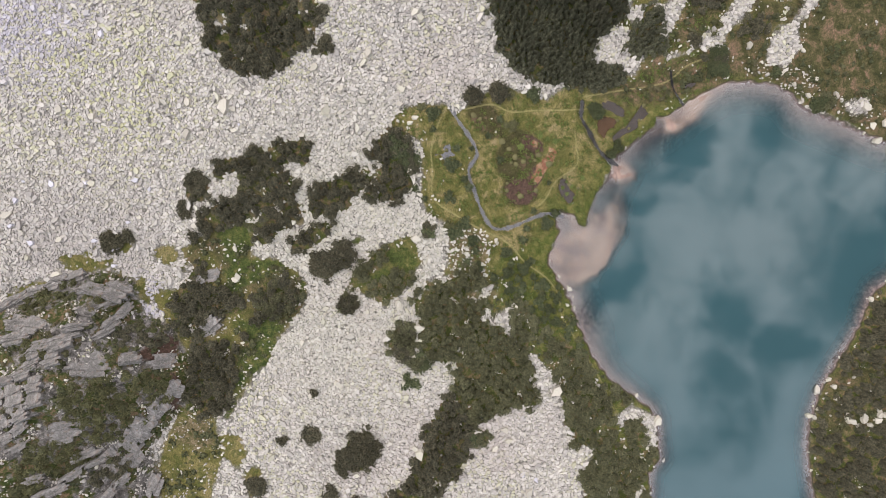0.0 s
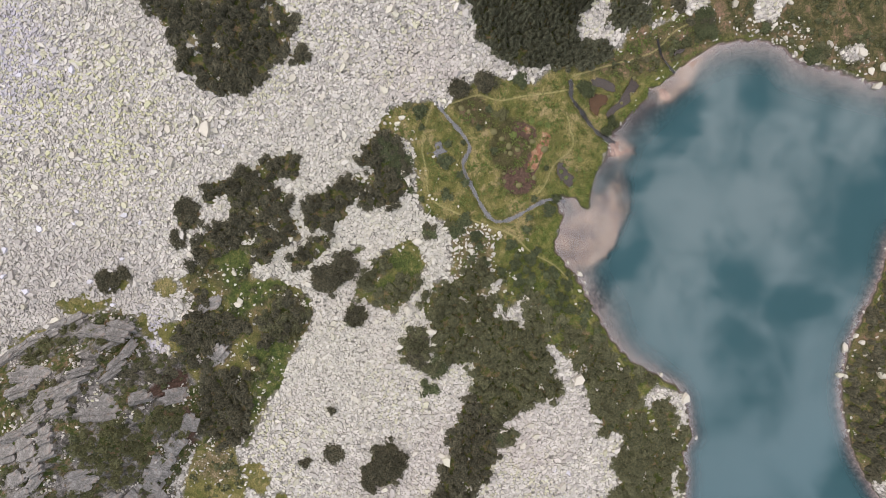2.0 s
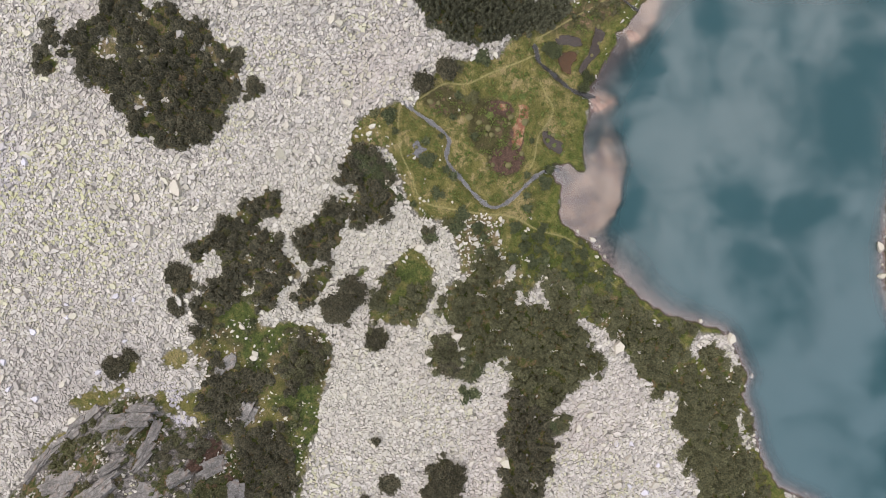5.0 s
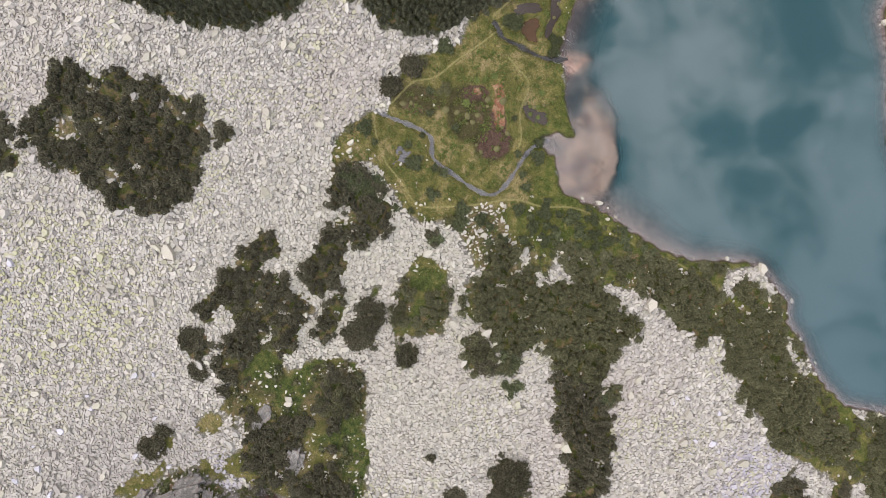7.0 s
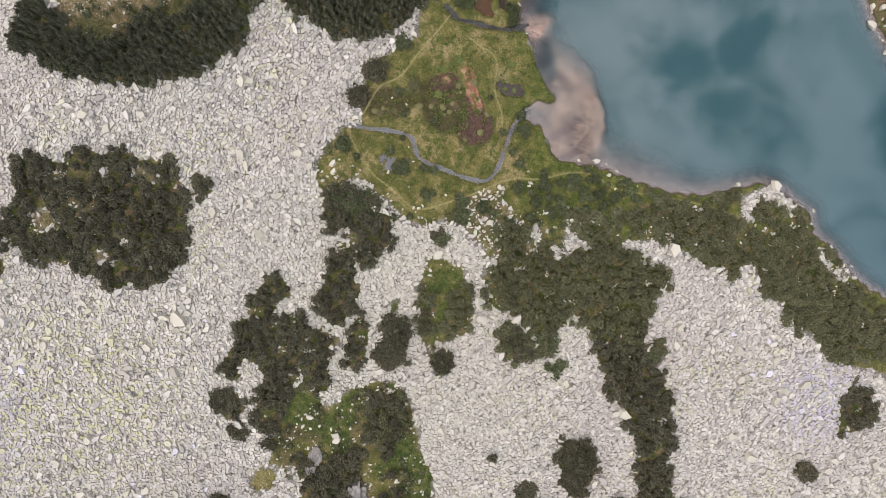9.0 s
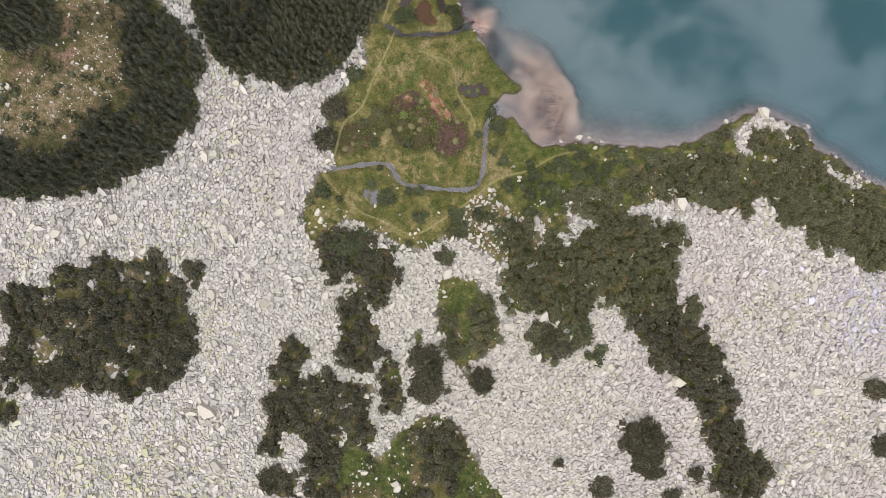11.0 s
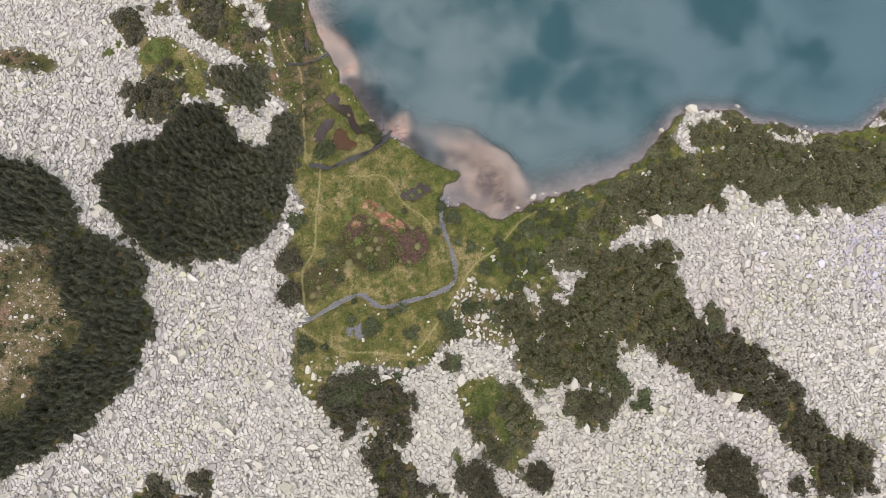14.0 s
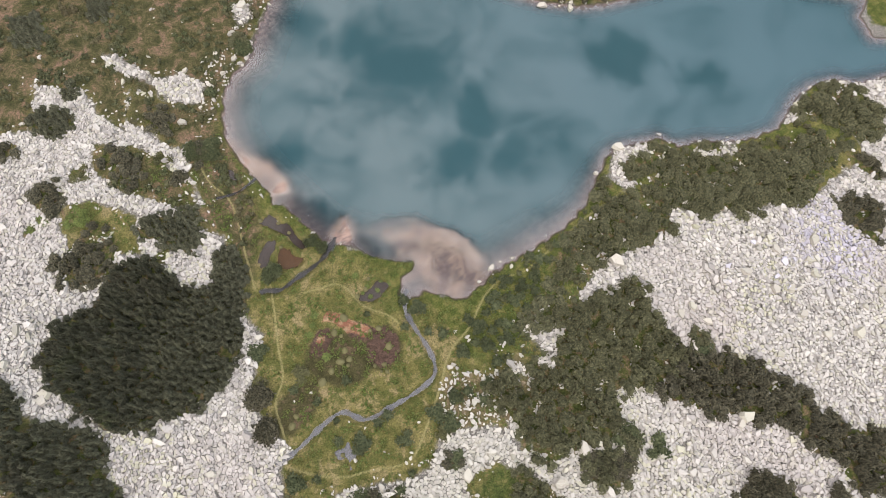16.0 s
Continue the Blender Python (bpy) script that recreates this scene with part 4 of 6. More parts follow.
def joined(shapes, pick, places, rot, scale):
    """Many placed copies of a few shapes in one array of vertices and triangles."""
    vs, fs, at = [], [], 0
    for k, (v, f) in enumerate(shapes):
        m = np.flatnonzero(pick == k)
        if not len(m):
            continue
        p = np.einsum("nij,nvj->nvi", rot[m], v[None] * scale[m][:, None, :]) + places[m][:, None, :]
        vs.append(p.reshape(-1, 3))
        fs.append((f[None] + (np.arange(len(m)) * len(v))[:, None, None] + at).reshape(-1, 3))
        at += len(m) * len(v)
    return np.concatenate(vs), np.concatenate(fs)


def scatter(x0, x1, y0, y1, cell, r):
    gx, gy = np.meshgrid(np.arange(x0, x1, cell), np.arange(y0, y1, cell))
    x = gx.ravel() + r.uniform(-0.5, 0.5, gx.size) * cell
    y = gy.ravel() + r.uniform(-0.5, 0.5, gx.size) * cell
    return x, y


def bareness(x, y):
    """Where the thickets open."""
    return waves(x, y, 6.0, 42) + 0.5 * waves(x, y, 2.4, 43)


def cells(x, y):
    """The Voronoi cells round points of the plan: for each number of corners, which points and the corners in order."""
    flat = delaunay_2d_cdt([Vector(q) for q in zip(x.tolist(), y.tolist())], [], [], 0, 1e-6)
    p, tri = np.array([v[:] for v in flat[0]]), np.array(flat[2])
    a, b, c = p[tri[:, 0]], p[tri[:, 1]], p[tri[:, 2]]
    ab, ac = b - a, c - a
    d = 2 * (ab[:, 0] * ac[:, 1] - ab[:, 1] * ac[:, 0]) + 1e-12
    bb, cc = (ab**2).sum(1), (ac**2).sum(1)
    middle = a + np.stack([ac[:, 1] * bb - ab[:, 1] * cc, ab[:, 0] * cc - ac[:, 0] * bb], -1) / d[:, None]
    owner, where = tri.ravel(), np.repeat(middle, 3, axis=0)
    order = np.lexsort((np.arctan2(where[:, 1] - p[owner, 1], where[:, 0] - p[owner, 0]), owner))
    owner, where = owner[order], where[order]
    first, count = np.unique(owner, return_index=True, return_counts=True)[1:]
    found = []
    for k in range(4, 10):
        pick = first[count == k]
        if len(pick):
            found.append((p[owner[pick]], where[pick[:, None] + np.arange(k)]))
    return found


def scree_zones(x, y):
    stony = within(STONY, x, y)
    green = np.where(stony > -3, np.minimum(greenness(x, y), -stony), np.maximum(greenness(x, y), inside(CLIFF, x, y)))
    pines = pine_depth(x, y)
    ragged = 0.8 * waves(x, y, 4.0, 31) + 0.6 * waves(x, y, 1.6, 32)
    return green, pines, ragged


def build_scree():
    """Close-packed angular blocks that fill the bare slopes, and looser ones lying over them and on the grass."""
    vs, fs, at = [], [], 0
    for turn, reach_more, lie, share, cell in ((0.4, 1.06, -0.02, 0.97, 0.54), (1.5, 1.15, 0.06, 0.36, 0.62), (2.5, 1.10, 0.11, 0.26, 0.46)):
        u, v = np.meshgrid(np.arange(-165, 165, cell), np.arange(-165, 165, cell))
        u, v = (w.ravel() + rng.uniform(-0.46, 0.46, u.size) * cell for w in (u, v))
        x, y = u * math.cos(turn) * reach_more - v * math.sin(turn) / reach_more, u * math.sin(turn) * reach_more + v * math.cos(turn) / reach_more
        keep = (inside(STRETCH, x, y) > -1) & (np.abs(x) < 140) & (inland(x, y) > -1)
        u, v, x, y = u[keep], v[keep], x[keep], y[keep]
        grade = waves(x, y, 26, 33) + 0.5 * waves(x, y, 9, 34) + 1.4 * np.exp(-(((x + 36) / 9) ** 2 + ((y - 22) / 12) ** 2))
        green, pines, ragged = scree_zones(x, y)
        keep = (green < 2.5) & (pines < 1.5) & (rng.random(len(x)) > np.clip(0.14 + 0.16 * grade, 0.0, 0.5))
        for c, corner in cells(u[keep], v[keep]):
            spin = np.array([[math.cos(turn) * reach_more, math.sin(turn) * reach_more], [-math.sin(turn) / reach_more, math.cos(turn) / reach_more]])
            c, corner = c @ spin, corner @ spin
            green, pines, ragged = scree_zones(c[:, 0], c[:, 1])
            reach = np.hypot(*(corner - c[:, None]).transpose(2, 0, 1)).max(1)
            ok = (green + 0.8 * ragged < -0.2) & (pines + 0.5 * ragged < 0.2) & (inland(c[:, 0], c[:, 1]) > 0.4) & (reach < 1.5) & (rng.random(len(c)) < share)
            c, corner, reach = c[ok], corner[ok], reach[ok]
            n, k = corner.shape[:2]
            if not n:
                continue
            mid = corner.mean(1, keepdims=True)
            arm = corner - mid
            foot = mid + arm * rng.uniform(0.88, 0.98, (n, 1, 1))
            top = mid + arm * rng.uniform(0.78, 0.95, (n, 1, 1)) * rng.uniform(0.90, 1.06, (n, k, 1))
            base = height(c[:, 0], c[:, 1])
            lift = base + np.minimum(reach, 0.8) * rng.uniform(0.15, 0.42, n) + lie + rng.uniform(-0.02, 0.08, n)
            slope = rng.normal(0, 0.25, (n, 1, 2))
            z = lift[:, None] + ((top - mid) * slope).sum(2) + rng.normal(0, 0.02, (n, k))
            p = np.concatenate([np.dstack([foot, np.repeat(base[:, None] - 0.25, k, 1)]), np.dstack([top, z])], 1)
            f = [q for i in range(k) for q in ((i, (i + 1) % k, k + (i + 1) % k), (i, k + (i + 1) % k, k + i))]
            f += [(k, k + i, k + i + 1) for i in range(1, k - 1)]
            vs.append(p.reshape(-1, 3))
            fs.append((np.array(f)[None] + (np.arange(n) * 2 * k)[:, None, None] + at).reshape(-1, 3))
            at += 2 * k * n
    # loose blocks
    x, y = scatter(-104, 128, -112, 128, 0.445, rng)
    keep = (inside(STRETCH, x, y) > 0) & (inland(x, y) > -1.5)
    x, y = x[keep], y[keep]
    shore, luck = inland(x, y), rng.random(len(x))
    green, pines, ragged = scree_zones(x, y)
    on_scree = (green + 0.8 * ragged < -0.2) & (pines + 0.5 * ragged < 0.2) & (shore > 0.4) & (luck < 0.06)
    keep = (green + 2.2 * ragged < 1.8) & (green > -0.5) & (pines < 0.3) & (shore > 1.0) & (luck < 0.10) & ((np.hypot(x + 2, y - 28) > 24) | (y < 8))
    keep |= (shore > -0.9) & (shore < 0.5) & (luck < 0.035) & (x > 22)
    keep |= (inside(ROCK_GARDEN, x, y) > -0.5) & (luck < 0.36) & (ragged > -0.5)
    keep |= (within(SOIL[:5], x, y) > -0.5) & (pines < 0) & (luck < 0.24) & (ragged > -0.5)
    keep |= (inside(GREEN_BELOW_CLIFF, x, y) > 0) & (pines < 0) & (luck < 0.15 * np.clip(ragged + 0.6, 0, 2))
    keep |= (inside(GREEN_POCKET, x, y) > 0) & (pines < 0) & (ragged > -0.2) & (luck < 0.12)
    keep |= (within([p for p in MOORS + [CLIFF] if p is not GREEN_EAST], x, y) > 0) & (pines < 0) & (shore > 4) & (luck < 0.10 * np.clip(waves(x, y, 8, 35) - 0.35, 0, 1))
    open_pine = within([p for p, _, k in THICKETS if k in ("pine", "shore", "olive")], x, y)
    keep |= (open_pine > 0) & (bareness(x, y) > 0.72) & (waves(x, y, 11.0, 38) > -0.1) & (luck < 0.7) & (shore > 1)
    keep |= (within(OPENINGS, x, y) > -0.3) & (luck < np.where(x < -40, 0.035, 0.16))
    keep |= (inside(RUBBLE_NORTH, x, y) > 0) & (shore > 0.3) & (luck < 0.26) & (ragged > -0.5)
    rubbly = waves(x, y, 7.0, 36) + 0.6 * waves(x, y, 2.6, 37)
    keep |= (inside(CLIFF, x, y) > 0) & (rubbly > 0.15) & (pines < 0) & (luck < 0.5)
    keep &= (inside(GREEN_CLIFF_RIM, x, y) < 0) | (rubbly < 0.3) | (luck < 0.25)
    heavy = on_scree[keep | on_scree]
    keep |= on_scree
    x, y = x[keep], y[keep]
    n = len(x)
    size = np.clip(rng.lognormal(-0.95, 0.38, n), 0.2, 0.95)
    size = np.where(within(SOIL[:4], x, y) > -0.5, 0.62 * size, size)
    size = np.where(inside(ROCK_GARDEN, x, y) > -0.5, 1.3 * size, size)
    size = np.where(heavy, np.clip(rng.lognormal(-0.45, 0.42, n), 0.25, 1.5), size)
    scale = np.stack([size * rng.uniform(1.0, 1.7, n), size * rng.uniform(0.75, 1.1, n), size * rng.uniform(0.5, 0.75, n)], -1)
    z = height(x, y) + 0.12 * size + np.where(heavy, 0.26, rng.uniform(-0.05, 0.06, n))
    rot = turns(rng.uniform(0, 6.28, n), rng.normal(0, 0.16, n), rng.uniform(0, 6.28, n))
    v, f = joined(BLOCKS, rng.integers(0, len(BLOCKS), n), np.stack([x, y, z], -1), rot, scale)
    vs.append(v)
    fs.append(f + at)
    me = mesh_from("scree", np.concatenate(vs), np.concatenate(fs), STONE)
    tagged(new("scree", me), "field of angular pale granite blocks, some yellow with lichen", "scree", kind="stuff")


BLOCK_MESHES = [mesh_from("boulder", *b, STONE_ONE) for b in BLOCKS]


def boulder(x, y, size, long=1.3, flat=0.75, yaw=None, label="large pale granite boulder lying among scree", group="large boulders"):
    z = float(height(x, y)) + 0.22 * size * flat + (0.2 if float(greenness(x, y)) < 0 else 0.0)
    ob = new("boulder", BLOCK_MESHES[rng.integers(3, len(BLOCK_MESHES))])
    ob.matrix_basis = pose(x, y, z, rng.normal(0, 8), rng.normal(0, 8), rng.uniform(0, 360) if yaw is None else yaw) @ Matrix.Diagonal((size * long, size, size * flat, 1))
    return tagged(ob, label, "boulder", group)


def stones(spots, flat=0.8):
    """Blocks that can be told apart: places and half widths in the plan."""
    for x, y, r in spots:
        if r > 0.15 and float(inland(x, y)) > -1.5:
            grass = float(greenness(x, y)) > 0.5
            boulder(x, y, (1.35 if grass else 1.6) * r, 1.25, 0.7, None, "white angular boulder lying in grass" if grass else "large pale granite boulder lying among scree", "boulders in the meadow" if grass else "large boulders")


def fresh_material():
    n = Nodes("fresh_lilac_granite")
    colour = n.mix(n.chance(), (0.44, 0.42, 0.45), (0.52, 0.50, 0.56))
    colour = n.mix(n.math("MULTIPLY", n.step(n.noise(3.0, 4, 0.7), 0.5, 0.62), 0.4), colour, (0.33, 0.31, 0.33))
    return n.surface(colour, 0.88, n.bump(n.noise(9.0, 4), 0.4, 0.05), 0.2)


FRESH_MESHES = [mesh_from("boulder", *b, fresh_material()) for b in BLOCKS[:6]]


def fresh_stones(spots):
    """Blocks broken lately, clean and lilac-grey."""
    for x, y, r in spots:
        ob = boulder(x, y, 1.7 * r, 1.35, 0.6, None, "freshly broken lilac-grey granite block", "fresh blocks")
        ob.data = FRESH_MESHES[rng.integers(len(FRESH_MESHES))]


def scree_boulders(count):
    """More large blocks strewn over the scree."""
    x, y = rng.uniform(-95, 105, 4000), rng.uniform(-85, 80, 4000)
    ok = (greenness(x, y) < -1) & (within([p for p, _, _ in THICKETS], x, y) < -0.6) & (inside(CLIFF, x, y) < -1) & (inland(x, y) > 2) & (inside(STRETCH, x, y) > 2)
    for a, b in list(zip(x[ok], y[ok]))[:count]:
        boulder(a, b, 1.1 + 0.9 * rng.random() ** 2, rng.uniform(1.1, 1.6), 0.6)


def slab_shape(r):
    """A bed of tilted rock, one metre long and wide: thin parallel leaves that break off unevenly and step down sideways."""
    m, k = 7, 5
    along = np.linspace(-0.5, 0.5, m)
    ends = np.stack([r.uniform(-0.5, -0.2, k), r.uniform(0.2, 0.5, k)], -1)
    ends[k // 2] = -0.5, 0.5
    edge = np.sort(np.concatenate([[-0.5, 0.5], r.uniform(-0.42, 0.42, k - 1)]))
    v, f = [], []
    for j in range(k):
        low, high = ends[j]
        level = 0.5 - 0.55 * abs(j - r.uniform(1.5, 3.5)) / k + r.uniform(-0.10, 0.10)
        x = low + (high - low) * (along + 0.5) + np.concatenate([[0], r.uniform(-0.03, 0.03, m - 2), [0]])
        wave = np.cumsum(r.normal(0, 0.014, m))
        drop = level - 0.16 * np.abs(along) ** 1.5 + r.normal(0, 0.03, m)
        pinch = np.clip(1.1 - 1.5 * np.maximum(np.abs(along) - 0.3, 0) * r.uniform(0.5, 2), 0.55, 1)
        middle, half = (edge[j] + edge[j + 1]) / 2, (edge[j + 1] - edge[j]) / 2 + 0.05
        base = len(v)
        for i in range(m):
            for side, z in ((-1, -0.6), (-1, drop[i]), (1, drop[i] - 0.07), (1, -0.6)):
                v.append((x[i] + r.normal(0, 0.012), middle + side * half * pinch[i] + wave[i] + r.normal(0, 0.02), z))
        for i in range(m - 1):
            for c in range(3):
                p, q = base + 4 * i + c, base + 4 * (i + 1) + c
                f += [(p, q, q + 1), (p, q + 1, p + 1)]
        for p in (base, base + 4 * (m - 1)):
            f += [(p, p + 1, p + 2), (p, p + 2, p + 3)]
    return np.array(v), np.array(f)


SLABS = [mesh_from("slab", *slab_shape(rng), CRAG) for _ in range(7)]


def outcrop(x, y, long, wide, angle):
    """A ledge of tilted rock: a main bed and thinner parallel beds that step down beside it."""
    thing = tagged(new("rock_outcrop"), "pale grey banded rock outcrop breaking through heath", "rock outcrop", "outcrops of the crag")
    e = 2.0
    up = Vector((float(height(x - e, y, False) - height(x + e, y, False)), float(height(x, y - e, False) - height(x, y + e, False)), 2 * e)).normalized()
    ahead = Vector((math.cos(radians(angle)), math.sin(radians(angle)), 0))
    ahead = (ahead - up * ahead.dot(up)).normalized()
    m = Matrix((ahead, up.cross(ahead), up)).transposed().to_4x4()
    m.translation = (x, y, float(height(x, y, False)))
    thing.matrix_basis = m
    along, across = max(1, round(long / 3.6)), max(1, round(wide / 2.0))
    for i in range(along):
        for j in range(across):
            if along * across > 3 and rng.random() < 0.12:
                continue
            u, v = (i + 0.5) / along - 0.5 + rng.normal(0, 0.06), (j + 0.5) / across - 0.5 + rng.normal(0, 0.05)
            place = pose(u * long + 0.25 * v * wide, v * wide, 0.35 - 0.35 * abs(v) + rng.normal(0, 0.10), rng.normal(-8, 6), rng.normal(0, 4), rng.normal(0, 5))
            child("slab", SLABS[rng.integers(len(SLABS))], thing, place @ Matrix.Diagonal((long / along * rng.uniform(1.15, 1.5), wide / across * rng.uniform(1.25, 1.7), 1.2, 1)))


# ---------------------------------------------------------------- shrubs
def shoots(n, wide, tall, r, length=0.42, thick=0.13, pointed=0.0):
    """A clump of upturned needle shoots over a low dome: vertices and triangles."""
    u, a = r.uniform(0.0, 1.0, n), r.uniform(0, 6.28, n)
    rad = np.sqrt(u)
    bulge = np.sqrt(np.maximum(1 - rad**2, 0)) * (1 - pointed) + (1 - rad) * pointed
    lump = 1 + 0.18 * np.sin(3 * a + r.uniform(0, 6)) + 0.10 * np.sin(7 * a + r.uniform(0, 6))
    p = np.stack([wide * rad * lump * np.cos(a), wide * rad * lump * np.sin(a), tall * (0.25 + 0.75 * bulge) * r.uniform(0.82, 1.0, n)], -1)
    axis = np.stack([np.cos(a) * rad * 0.9, np.sin(a) * rad * 0.9, 0.55 + 0.5 * bulge], -1) + r.normal(0, 0.22, (n, 3))
    axis /= np.linalg.norm(axis, axis=1)[:, None]
    s1 = np.cross(axis, r.normal(0, 1, (n, 3)))
    s1 /= np.linalg.norm(s1, axis=1)[:, None]
    s2 = np.cross(axis, s1)
    ln, th = length * r.uniform(0.7, 1.3, n)[:, None], thick * r.uniform(0.8, 1.3, n)[:, None]
    ring = [p + th * (np.cos(q) * s1 + np.sin(q) * s2) - 0.25 * ln * axis for q in (0, 2.094, 4.189)]
    verts = np.stack([*ring, p + ln * axis], 1).reshape(-1, 3)
    base = (np.arange(n) * 4)[:, None, None]
    faces = (np.array([[0, 1, 3], [1, 2, 3], [2, 0, 3]])[None] + base).reshape(-1, 3)
    k, m = 7, 2
    dome = [(0.0, 0.0, tall * 0.86)]
    for j in range(1, m + 1):
        e = j / m
        for i in range(k):
            q = 6.283 * i / k
            dome.append((wide * 0.92 * e * np.cos(q), wide * 0.92 * e * np.sin(q), tall * 0.86 * np.sqrt(max(1 - e**2, 0.0)) - (0.3 if j == m else 0)))
    df = [(0, 1 + i, 1 + (i + 1) % k) for i in range(k)]
    for j in range(m - 1):
        for i in range(k):
            a0, a1, b0, b1 = 1 + j * k + i, 1 + j * k + (i + 1) % k, 1 + (j + 1) * k + i, 1 + (j + 1) * k + (i + 1) % k
            df += [(a0, b0, b1), (a0, b1, a1)]
    return np.vstack([verts, dome]), np.vstack([faces, np.array(df) + len(verts)])


def spire(n, wide, r):
    """A small conifer, one metre tall: whorls of outward shoots on a slim cone."""
    t, a = 1 - np.sqrt(r.uniform(0.0, 1.0, n)), r.uniform(0, 6.283, n)
    rad = wide * (1 - t) ** 0.8 * r.uniform(0.55, 1.0, n)
    p = np.stack([rad * np.cos(a), rad * np.sin(a), 0.12 + 0.84 * t], -1)
    axis = np.stack([np.cos(a), np.sin(a), 0.25 + 0.7 * t], -1) + r.normal(0, 0.2, (n, 3))
    axis /= np.linalg.norm(axis, axis=1)[:, None]
    s1 = np.cross(axis, (0, 0, 1.0))
    s1 /= np.linalg.norm(s1, axis=1)[:, None]
    s2 = np.cross(axis, s1)
    ln, th = 0.34 * r.uniform(0.7, 1.2, n)[:, None], 0.15 * r.uniform(0.8, 1.2, n)[:, None]
    ring = [p + th * (np.cos(q) * s1 + 0.6 * np.sin(q) * s2) - 0.3 * ln * axis for q in (0, 2.094, 4.189)]
    verts = np.stack([*ring, p + ln * axis], 1).reshape(-1, 3)
    faces = (np.array([[0, 1, 3], [1, 2, 3], [2, 0, 3]])[None] + (np.arange(n) * 4)[:, None, None]).reshape(-1, 3)
    k = 7
    cone = [(0.0, 0.0, 1.05)] + [(wide * 0.85 * math.cos(6.283 * i / k), wide * 0.85 * math.sin(6.283 * i / k), 0.0) for i in range(k)]
    sides = np.array([(0, 1 + i, 1 + (i + 1) % k) for i in range(k)]) + len(verts)
    return np.vstack([verts, cone]), np.vstack([faces, sides])


SHRUB = {
    "pine": ([shoots(64, 1.0, 1.0, rng, 0.14, 0.21) for _ in range(6)], PINE),
    "forest": ([spire(46, 0.72, rng) for _ in range(6)], SPRUCE),
    "heath": ([shoots(48, 1.05, 1.0, rng, 0.26, 0.16) for _ in range(5)], HEATH),
    "shore": ([shoots(64, 1.0, 1.0, rng, 0.14, 0.21) for _ in range(6)], SHORESHRUB),
    "olive": ([shoots(64, 1.0, 1.0, rng, 0.13, 0.22) for _ in range(6)], SHORESHRUB),
    "grassy": ([shoots(50, 1.0, 0.8, rng, 0.26, 0.17) for _ in range(4)], GRASSY),
}
SHRUB_MESHES = {kind: [mesh_from("shrub", *s, mat) for s in shapes] for kind, (shapes, mat) in SHRUB.items()}
THICKET_LABEL = {
    "pine": "dense dark green dwarf pine thicket on scree",
    "forest": "tall dense dark pine stand on the slope",
    "heath": "low olive-brown juniper heath among stones",
    "shore": "olive green dwarf pine thicket along the lake shore",
    "olive": "olive green dwarf pine thicket between scree fields",
    "grassy": "low green bilberry shrubs among grass",
}


def lumps(x, y, wide, seed):
    """How far off the middle of the nearest clump is, in clump widths."""
    best = np.full(np.shape(x), 9.0)
    for dx in (-1, 0, 1):
        for dy in (-1, 0, 1):
            i, j = np.floor(x / wide) + dx, np.floor(y / wide) + dy
            a, b = np.sin(i * 127.1 + j * 311.7 + seed) * 43758.5, np.sin(i * 269.5 + j * 183.3 + seed) * 43758.5
            best = np.minimum(best, np.hypot((i + a - np.floor(a)) * wide - x, (j + b - np.floor(b)) * wide - y))
    return best / wide


